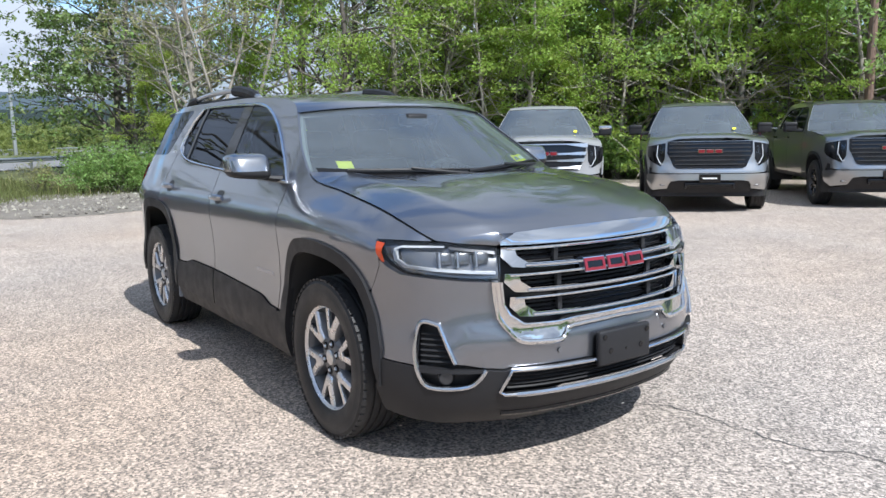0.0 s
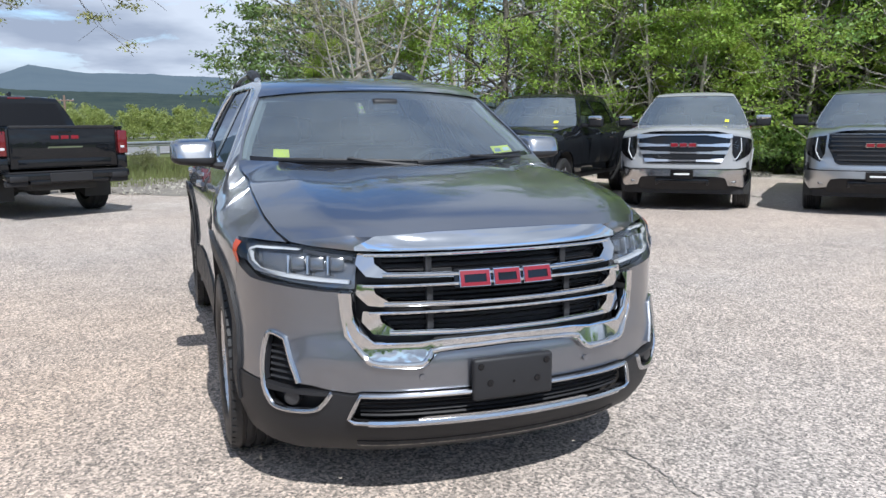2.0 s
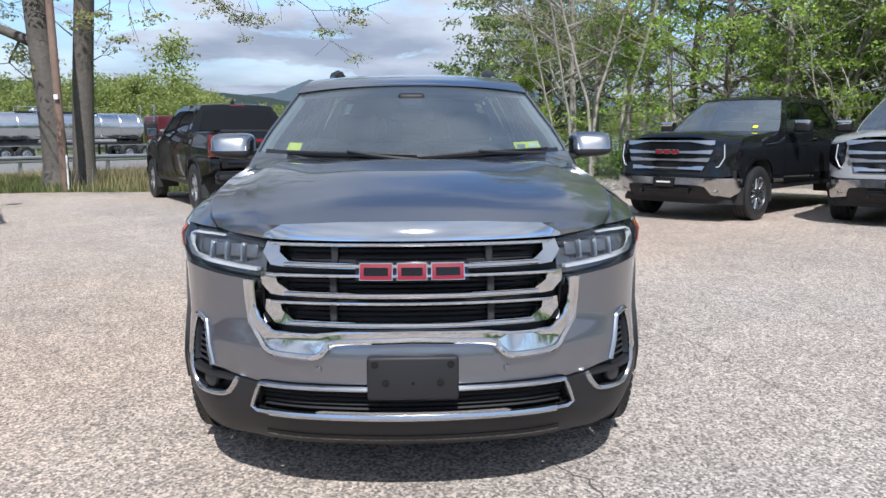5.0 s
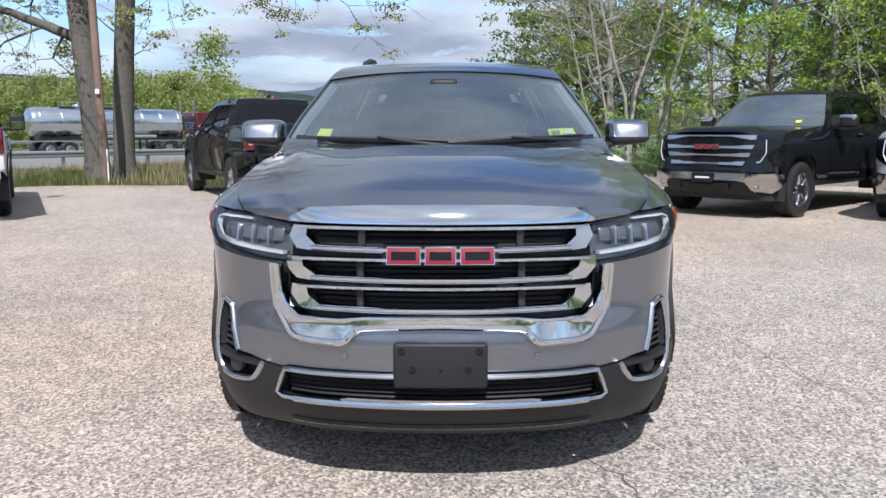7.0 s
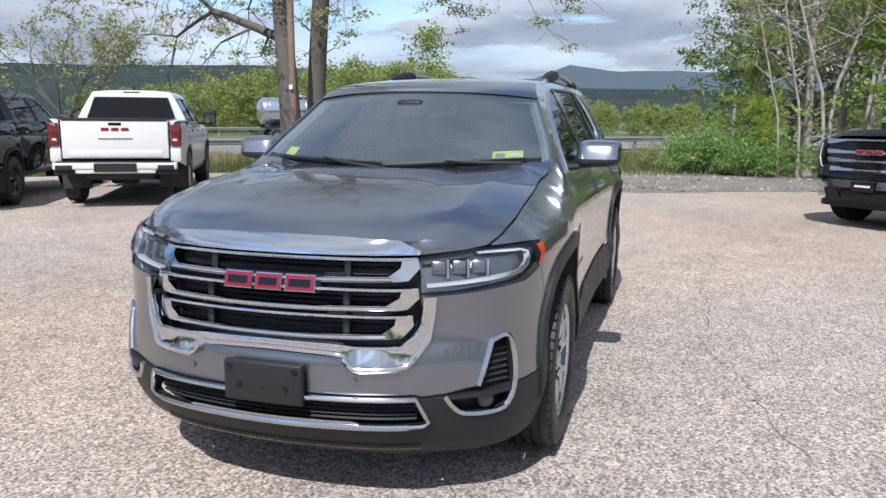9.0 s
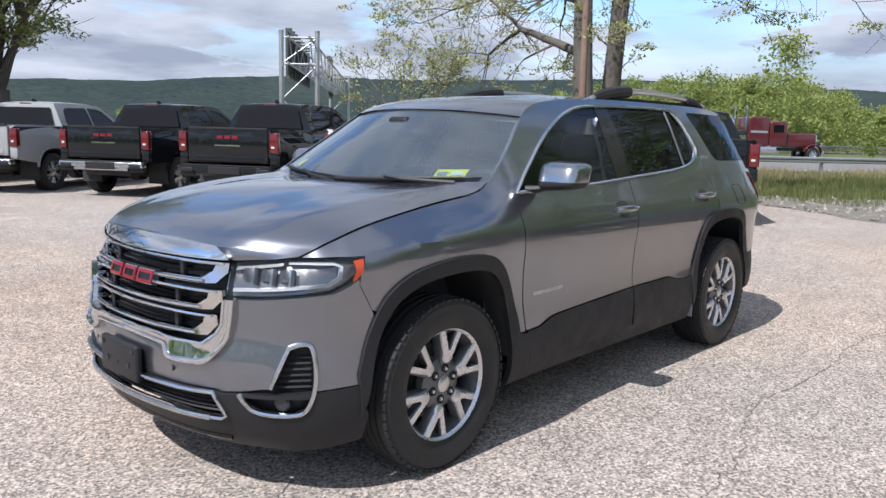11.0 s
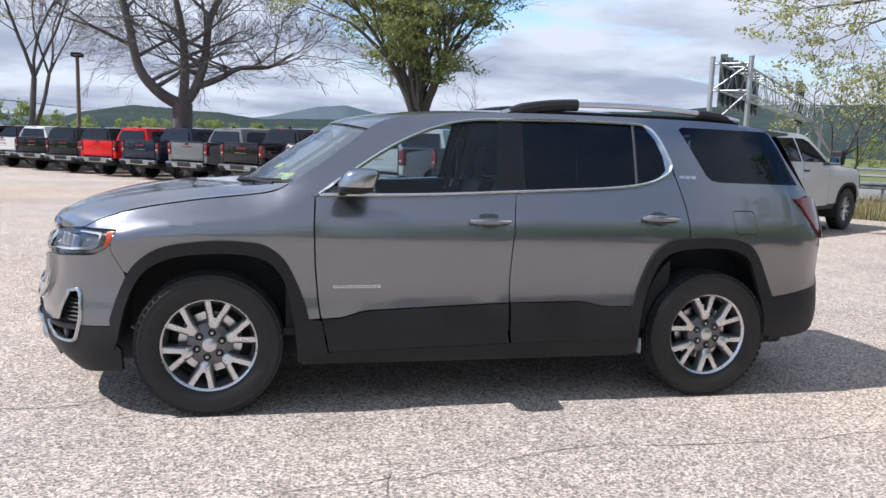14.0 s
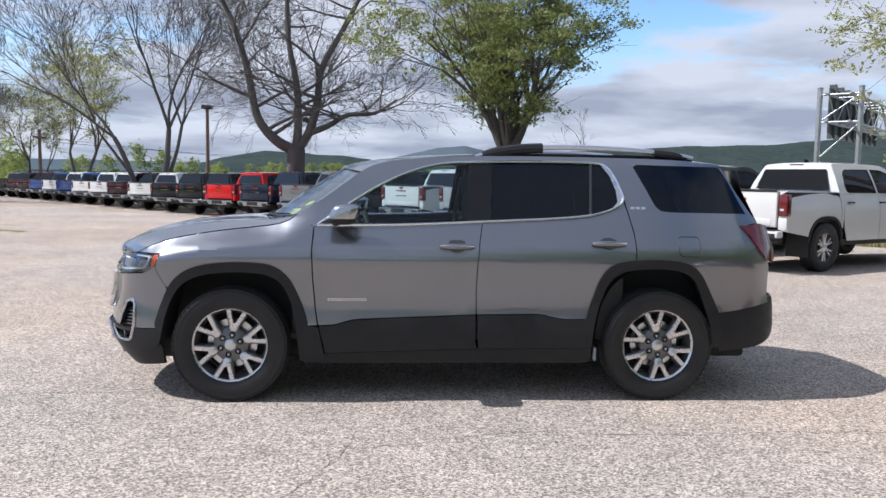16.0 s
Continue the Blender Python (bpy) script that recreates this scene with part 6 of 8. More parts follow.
tail = None
for i, (c, col, nm) in enumerate(ROW):
    c = row_place(c) if i > 2 else c
    pm = Matrix.Translation((0, 0, -fall(*c))) @ at_axle(c, heading=float(np.interp(i, [0, 1, 2, 4, 9], [-152, -149.5, -145.5, -139, -124])))
    lab = nm + " crew-cab pickup in the long row, tail outward"
    if i == 0:
        build_truck("pickup_truck", "black crew-cab pickup with black step bumper in the long row", TRUCK_SOLID, col, False, False, front=False, m=pm)
        continue
    if tail is None:
        tail = build_truck("pickup_truck", lab, TRUCK_SOLID, col, True, True, front=False, m=pm)
        continue
    ob = copy_thing(tail, pm)
    repaint(ob, col)["label"] = lab
# second row behind, nose to nose
for i, (col, nm) in enumerate([(BLACK_P, "black"), (WHITE_P, "white"), (BLACK_P, "black"), ((0.30, 0.012, 0.012), "red"), (BLACK_P, "black"), (WHITE_P, "white"), (BLACK_P, "black")]):
    c = row_place((-9.2 + 2.5 * i + 1.7, -22.5 - 2.97 * i - 2.0))
    ob = copy_thing(tail, Matrix.Translation((0, 0, -fall(*c))) @ at_axle(c, heading=54.0))
    repaint(ob, col)["label"] = nm + " crew-cab pickup in the second row behind"

# ---- ground, road, distance ----


def asphalt():
    """Worn chip asphalt: pale and dark stones in a grey binder, broad stains, rough relief."""
    m = bpy.data.materials.new("worn_asphalt")
    m.use_nodes = True
    nt = m.node_tree
    N, L = nt.nodes, nt.links
    b = N["Principled BSDF"]
    b.inputs["Roughness"].default_value = 0.92
    b.inputs["Specular IOR Level"].default_value = 0.3
    co = N.new("ShaderNodeTexCoord")

    def noise_tex(scale, detail=3, rough=0.5):
        n = N.new("ShaderNodeTexNoise")
        n.inputs["Scale"].default_value, n.inputs["Detail"].default_value, n.inputs["Roughness"].default_value = scale, detail, rough
        L.new(co.outputs["Object"], n.inputs["Vector"])
        return n.outputs["Fac"]
    vor = N.new("ShaderNodeTexVoronoi")
    vor.inputs["Scale"].default_value = 92
    L.new(co.outputs["Object"], vor.inputs["Vector"])
    sepc = N.new("ShaderNodeSeparateColor")
    L.new(vor.outputs["Color"], sepc.inputs[0])
    ramp = N.new("ShaderNodeValToRGB")
    e = ramp.color_ramp.elements
    e[0].position, e[0].color = 0.0, (0.104, 0.093, 0.083, 1)
    e[1].position, e[1].color = 1.0, (0.731, 0.623, 0.535, 1)
    for pos, c in ((0.25, (0.212, 0.190, 0.169, 1)), (0.55, (0.392, 0.335, 0.290, 1)), (0.8, (0.511, 0.433, 0.373, 1))):
        q = e.new(pos)
        q.color = c
    mixv = N.new("ShaderNodeMath")
    mixv.operation = "MULTIPLY_ADD"
    L.new(noise_tex(210, 2), mixv.inputs[0])
    mixv.inputs[1].default_value = 1.2
    mulv = N.new("ShaderNodeMath")
    mulv.operation = "MULTIPLY"
    L.new(sepc.outputs[0], mulv.inputs[0])
    mulv.inputs[1].default_value = 0.92
    L.new(mulv.outputs[0], mixv.inputs[2])
    shift = N.new("ShaderNodeMath")
    shift.operation = "SUBTRACT"
    L.new(mixv.outputs[0], shift.inputs[0])
    shift.inputs[1].default_value = 0.51
    L.new(shift.outputs[0], ramp.inputs[0])
    # broad stains and patches
    def gain(fac, lo, hi, f0=0.3, f1=0.7):
        mr = N.new("ShaderNodeMapRange")
        mr.inputs["From Min"].default_value, mr.inputs["From Max"].default_value = f0, f1
        mr.inputs["To Min"].default_value, mr.inputs["To Max"].default_value = lo, hi
        L.new(fac, mr.inputs["Value"])
        return mr.outputs[0]
    mul = N.new("ShaderNodeMath")
    mul.operation = "MULTIPLY"
    L.new(gain(noise_tex(0.35, 6, 0.6), 0.84, 1.14), mul.inputs[0])
    L.new(gain(noise_tex(3.0, 6, 0.7), 0.86, 1.12), mul.inputs[1])
    hsv = N.new("ShaderNodeHueSaturation")
    L.new(ramp.outputs[0], hsv.inputs["Color"])
    L.new(mul.outputs[0], hsv.inputs["Value"])
    L.new(gain(noise_tex(0.16, 3), 0.7, 1.5), hsv.inputs["Saturation"])
    L.new(hsv.outputs[0], b.inputs["Base Color"])
    bp = N.new("ShaderNodeBump")
    bp.inputs["Strength"].default_value, bp.inputs["Distance"].default_value = 0.6, 0.005
    L.new(mixv.outputs[0], bp.inputs["Height"])
    L.new(bp.outputs[0], b.inputs["Normal"])
    return m


ASPHALT = asphalt()
GRASS = material("grass_ground", (0.085, 0.125, 0.03), 0.9, second=(0.16, 0.155, 0.06), scale=1.4, bump=0.8, bump_scale=25)
BLADE = material("grass_blades", (0.15, 0.165, 0.055), 0.7, island=0.5, through_light=0.3)
STRAW = material("dry_grass", (0.36, 0.29, 0.16), 0.8, island=0.35, through_light=0.25)
# forest green shifted towards blue, air haze painted into both tones
RIDGE = material("haze_tinted_ridge", (0.027, 0.041, 0.044), 1.0, second=(0.058, 0.075, 0.066), scale=0.02, bump=1.0, bump_scale=0.06, spec=0.0)
CRACK = material("crack_shadow", (0.11, 0.105, 0.10), 1.0, vary=0.3, scale=5)

LOT = [(-13.5, -9.5), (-13.7, -6), (-13.6, -2.7), (-14.6, -1.0), (-16.2, 0.8), (-16.6, 2.4), (-15.9, 4.5), (-15.6, 8), (-14.6, 11.5), (-10.5, 15.5), (-5, 19.0), (3, 23), (14, 24), (24, 14),
       (27, 0), (25, -20), (58, -60), (38, -72), (27, -60), (16, -46), (8, -37), (-2, -25.5), (-7, -19.5), (-11, -13.2)]


def rough_loop(loop, step, amp, seed):
    out = []
    for x, y in dense(loop, step):
        n = noise.noise_vector(Vector((x * 0.7, y * 0.7, seed)))
        out.append((x + n.x * amp, y + n.y * amp))
    return out


def sheet(name, loop, z, mat, label, step=1.2, hump=0.0, kind="structure", category="ground"):
    v, f = fill(loop, (), step)
    V = [(x, y, z + (hump * noise.noise(Vector((x * 0.6, y * 0.6, 2))) if hump else 0)) for x, y in v]
    ob = raw(name, V, upward(V, f), mat)
    return tagged(ob, label, category, kind=kind)


gv, gf = [(0, 0, -0.05)], []
rings = [8, 12, 15, 17.5, 20, 22.5, 25, 27.5, 30, 32.5, 35, 38, 42, 48, 55, 65, 75, 90, 110, 150, 200, 500, 1500, 4200]
for r in rings:
    for k in range(96):
        x, y = r * math.cos(k * math.tau / 96), r * math.sin(k * math.tau / 96)
        gv.append((x, y, -0.05 - fall(x, y)))
gf = [(0, 1 + k, 1 + (k + 1) % 96) for k in range(96)] + [(1 + j * 96 + k, 1 + (j + 1) * 96 + k, 1 + (j + 1) * 96 + (k + 1) % 96, 1 + j * 96 + (k + 1) % 96) for j in range(len(rings) - 1) for k in range(96)]
tagged(raw("ground", gv, upward(gv, gf), GRASS), "grassy land that reaches to the hills", "ground", kind="structure")
lot_loop = rough_loop(LOT, 0.9, 0.35, 1.0)
v, f = fill(lot_loop, (), 1.5)
V = [(x, y, -fall(x, y)) for x, y in v]
tagged(raw("pavement", V, upward(V, f), ASPHALT), "pale worn chip asphalt of the sales lot", "ground", kind="structure")
# gravel verge just past the edge
edge = [(-13.7, -4.6), (-12.5, -2.4), (-11.5, -0.9), (-11.2, 0.3), (-11.7, 1.6), (-12.6, 3.4), (-13.4, 6), (-13.3, 9), (-11.0, 13.4)]
outer = [(-13.0, 15.2), (-16.2, 10), (-17.2, 6), (-17.8, 2.6), (-18.0, 0.4), (-17.0, -1.0), (-15.4, -3.0), (-14.8, -5)]
v, f = fill(rough_loop(edge + outer, 0.5, 0.35, 3.0), (), 0.35)
rim = np.array(v[:len(rough_loop(edge + outer, 0.5, 0.35, 3.0))])
V = []
for x, y in v:
    k = min(1.0, float(np.min(np.hypot(rim[:, 0] - x, rim[:, 1] - y))) / 0.8)
    V.append((x, y, 0.004 + k * (0.06 * max(0, noise.noise(Vector((x * 0.5, y * 0.5, 7))) + 0.25) + 0.02 * noise.noise(Vector((x * 3, y * 3, 1))) + 0.012)))
tagged(raw("gravel_verge", V, upward(V, f), GRAVEL), "broken gravel verge along the asphalt edge", "verge", kind="structure")

# loose stones and broken asphalt on the verge
sr = np.random.RandomState(17)
q = np.c_[sr.uniform(-18, -10.5, 9000), sr.uniform(-5, 14, 9000)]
q = q[inside(edge + outer, q)][:3200]
SV, SF = [], []
unit = np.array([(1, 0, 0), (-1, 0, 0), (0, 1, 0), (0, -1, 0), (0, 0, 1), (0, 0, -0.6)], float)
for k, (x, y) in enumerate(q):
    d = 0.012 + 0.05 * sr.rand() ** 3
    p = unit * d * (0.6 + 0.7 * sr.rand(6, 1)) + sr.randn(6, 3) * d * 0.15
    SV += [(x + a, y + b, 0.03 + c) for a, b, c in p]
    SF += [tuple(6 * k + i for i in f) for f in ((0, 2, 4), (2, 1, 4), (1, 3, 4), (3, 0, 4), (2, 0, 5), (1, 2, 5), (3, 1, 5), (0, 3, 5))]
STONE = material("loose_stone", (0.26, 0.24, 0.21), 0.9, island=0.5)
tagged(raw("loose_stones", SV, SF, STONE, smooth=False), "loose stones and asphalt crumbs on the verge", "gravel", kind="stuff")
isl = [(12.3 + 2.2 * math.cos(a), -15.6 + 0.95 * math.sin(a)) for a in np.linspace(0, math.tau, 28, endpoint=False)]
sheet("grass_island", isl, 0.0 - fall(12.3, -15.6) + 0.015, GRASS, "small grass island in the asphalt", 0.4, 0.03)


def ribbon(pts, width, z):
    pts = [Vector((x, y, z)) for x, y in pts]
    V, F = [], []
    for i, p in enumerate(pts):
        d = (pts[min(i + 1, len(pts) - 1)] - pts[max(i - 1, 0)]).normalized()
        w = width * (0.5 + 0.9 * abs(noise.noise(Vector((i * 0.37, p.x, p.y))))) * (0.3 if i in (0, len(pts) - 1) else 1)
        s = Vector((-d.y, d.x, 0)) * w
        V += [p - s, p + s]
        if i:
            F.append((2 * i - 2, 2 * i - 1, 2 * i + 1, 2 * i))
    return V, F


def wander(a, b, amp, n=40, seed=0):
    a, b = np.array(a, float), np.array(b, float)
    d = b - a
    s = np.array([-d[1], d[0]]) / np.linalg.norm(d)
    out = []
    for k in range(n + 1):
        t = k / n
        o = amp * (noise.noise(Vector((t * 3, seed, 0))) + 0.5 * noise.noise(Vector((t * 9, seed, 1))) + 0.3 * noise.noise(Vector((t * 30, seed, 2))))
        out.append(tuple(a + d * t + s * o))
    return out


# cracks in the asphalt
for k, (a, b, amp, w) in enumerate([((1.95, 0.55), (3.6, 0.95), 0.12, 0.005), ((-4.2, 1.75), (-0.5, 1.55), 0.12, 0.004), ((-0.5, 1.55), (1.3, 1.95), 0.1, 0.003), ((0.6, 1.75), (1.2, 3.4), 0.1, 0.003),
                                    ((-2.6, 1.6), (-3.9, 4.4), 0.3, 0.003), ((3.4, -4.4), (-2.0, -3.2), 0.3, 0.005), ((4.3, -2.9), (0.2, -5.6), 0.3, 0.004), ((-6.5, 3.4), (2.5, 6.4), 0.5, 0.004),
                                    ((-8.2, 1.6), (-4.0, 3.0), 0.3, 0.006), ((-11, -4), (-6.5, 1.2), 0.4, 0.006), ((3.0, -4.0), (8.5, -12.5), 0.5, 0.006), ((-1, -9), (6, -10.5), 0.4, 0.006), ((-5.5, 0.5), (-8.5, 4.0), 0.3, 0.005)]):
    V, F = ribbon(wander(a, b, amp, 60, k), w, 0.003)
    V = [(p.x, p.y, p.z - fall(p.x, p.y)) for p in V]
    tagged(raw("pavement_crack", V, upward(V, F), CRACK, smooth=False), "dark hairline crack in the asphalt", "crack", kind="structure")

# highway beyond the verge
R0, RD = Vector((-27.5, -18.0, 0)), Vector((-0.727, 0.687, 0))
RN = Vector((-0.687, -0.727, 0))


def strip_sheet(name, a, b, z, mat, label, s0=-160, s1=220):
    P = [R0 + RD * s + RN * o for s in np.linspace(s0, s1, 40) for o in (a, b)]
    V = [(p.x, p.y, z - fall(p.x, p.y)) for p in P]
    F = [(2 * i, 2 * i + 1, 2 * i + 3, 2 * i + 2) for i in range(39)]
    return tagged(raw(name, V, upward(V, F), mat), label, "road", kind="structure")


strip_sheet("road", 2.0, 24.0, 0.02, ROAD, "grey highway carriageway past the guard rail")
strip_sheet("road", 52.0, 63.0, 0.02, ROAD, "far carriageway of the highway")
LINE = material("road_paint", (0.7, 0.7, 0.66), 0.7, vary=0.1, scale=3)
strip_sheet("road_line", 3.4, 3.55, 0.03, LINE, "white edge line of the highway")


def guard_rail(off, label, s0, s1, step=3.8):
    g = thing("guard_rail", label, "guard rail")
    prof = [(0.0, 0.46), (0.05, 0.50), (0.05, 0.56), (0.0, 0.60), (0.05, 0.64), (0.05, 0.70), (0.0, 0.75), (-0.02, 0.75), (0.02, 0.70), (0.02, 0.645), (-0.02, 0.60), (0.02, 0.555), (0.02, 0.50), (-0.02, 0.46)]
    bm = bmesh.new()
    rings = []
    for s in np.linspace(s0, s1, 30):
        c = R0 + RD * s + RN * off
        c.z = -fall(c.x, c.y)
        rings.append([bm.verts.new(c - RN * a * 2 + Vector((0, 0, z + 0.1))) for a, z in prof])
    for i in range(29):
        for k in range(len(prof)):
            bm.faces.new((rings[i][k], rings[i][(k + 1) % len(prof)], rings[i + 1][(k + 1) % len(prof)], rings[i + 1][k]))
    bmesh.ops.recalc_face_normals(bm, faces=bm.faces)
    part("beam", bm, GALV, g)
    pm = None
    for k, s in enumerate(np.arange(s0 + 1, s1, step)):
        c = R0 + RD * s + RN * (off + 0.12)
        c.z = -fall(c.x, c.y)
        if pm is None:
            pm = bpy.data.meshes.new("post")
            b = box(-0.06, 0.06, -0.08, 0.08, -0.1, 0.86, 0.01, 1)
            b.to_mesh(pm)
            b.free()
            pm.materials.append(GALV)
        o = new("post", pm)
        o.parent = g
        o.matrix_basis = Matrix.Translation(c) @ Matrix.Rotation(math.atan2(RD.y, RD.x), 4, "Z")


guard_rail(0.0, "galvanised guard rail on posts along the highway", -60, 140)
guard_rail(48.0, "distant guard rail of the far carriageway", -90, 200, 5.0)


def blades(name, spots, mat, label, h0, h1, w):
    V = np.empty((len(spots) * 3, 3))
    r = np.random.RandomState(5)
    S = np.array(spots)
    a = r.rand(len(S)) * math.tau
    h = h0 + (h1 - h0) * r.rand(len(S)) ** 1.5
    lean = r.randn(len(S), 2) * 0.25
    z0 = np.array([-0.06 - fall(x, y) for x, y in S])
    V[0::3] = np.c_[S[:, 0] - np.cos(a) * w, S[:, 1] - np.sin(a) * w, z0]
    V[1::3] = np.c_[S[:, 0] + np.cos(a) * w, S[:, 1] + np.sin(a) * w, z0]
    V[2::3] = np.c_[S[:, 0] + lean[:, 0] * h, S[:, 1] + lean[:, 1] * h, z0 + 0.06 + h]
    F = np.arange(len(S) * 3).reshape(-1, 3)
    tagged(raw(name, V.tolist(), F.tolist(), mat, smooth=False), label, "grass", kind="stuff")


gr = np.random.RandomState(8)
cand = np.c_[gr.uniform(-44, -9, 300000), gr.uniform(-34, 8, 300000)]
near_lot = inside(lot_loop, cand)
off = (cand - np.array([R0.x, R0.y])) @ np.array([RN.x, RN.y])
along = (cand - np.array([R0.x, R0.y])) @ np.array([RD.x, RD.y])
woods_side = cand[:, 1] > 3.0 + 0.2 * (cand[:, 0] + 16)
ok = ~near_lot & (off < 1.5) & ~woods_side & (cand[:, 0] < -10.5)
dry = np.array([noise.noise(Vector((x * 0.35, y * 0.35, 0))) - 0.6 * max(0, min(1, (y + 6) / 3)) for x, y in cand[ok]]) + 0.25 * gr.randn(ok.sum())
blades("grass", cand[ok][dry < 0.34][:100000], BLADE, "green grass on the verge", 0.05, 0.24, 0.014)
blades("dry_grass", cand[ok][dry >= 0.34][:20000], STRAW, "straw-coloured dry grass on the verge", 0.2, 0.6, 0.010)

# hills: elevation of the skyline by compass angle, two ridges


def ridge(name, dist, knots, seed, amp, label, mat):
    az = np.array([k[0] for k in knots])
    el = np.array([k[1] for k in knots])
    A = np.arange(-180, 180, 0.2)
    V, F = [], []
    rows = 7
    n = len(A)
    for r in range(rows):
        t = r / (rows - 1)
        for a in A:
            e = np.interp(a, az, el) + amp * (noise.noise(Vector((a * 0.12, seed, 0))) + 0.5 * noise.noise(Vector((a * 0.5, seed, 1))) + 0.22 * noise.noise(Vector((a * 3, seed, 2))) + 0.22 * noise.noise(Vector((a * 9, seed, 3))))
            d = dist * (0.55 + 0.45 * t) * (1 + 0.05 * noise.noise(Vector((a * 0.1, t * 3, seed))))
            h = max(0, math.tan(radians(max(e, 0.3))) * dist * (t ** 1.3) * (1 + 0.15 * (1 - t) * noise.noise(Vector((a * 0.3, t * 4, seed + 5)))))
            V.append((d * math.cos(radians(a)), d * math.sin(radians(a)), h - 1))
    for r in range(rows - 1):
        for i in range(n):
            j = (i + 1) % n
            F.append((r * n + i, r * n + j, (r + 1) * n + j, (r + 1) * n + i))
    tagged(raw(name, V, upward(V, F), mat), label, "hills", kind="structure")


# distance haze is put into this pale blue
FAR_RIDGE = material("haze_tinted_mountain", (0.078, 0.105, 0.130), 1.0, second=(0.10, 0.128, 0.148), scale=0.004, spec=0.0)
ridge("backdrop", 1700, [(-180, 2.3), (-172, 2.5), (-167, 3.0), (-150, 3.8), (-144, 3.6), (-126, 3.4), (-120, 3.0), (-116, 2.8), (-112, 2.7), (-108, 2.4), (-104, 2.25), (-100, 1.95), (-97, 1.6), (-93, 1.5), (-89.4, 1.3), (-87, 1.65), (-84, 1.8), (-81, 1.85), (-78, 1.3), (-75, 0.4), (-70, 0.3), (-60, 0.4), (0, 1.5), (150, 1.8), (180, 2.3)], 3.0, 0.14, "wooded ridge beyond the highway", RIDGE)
ridge("backdrop", 3900, [(-180, 3.5), (-176, 3.6), (-172.4, 4.1), (-170, 3.1), (-160, 2.0), (-110, 1.8), (-101, 1.7), (-98, 1.95), (-95.5, 2.42), (-93.5, 2.25), (-90, 1.5), (-86, 1.0), (0, 0.8), (165, 2.5), (176, 3.4), (180, 3.5)], 9.0, 0.12, "mountains on the skyline, tinted pale blue for haze", FAR_RIDGE)

# ---- trees ----


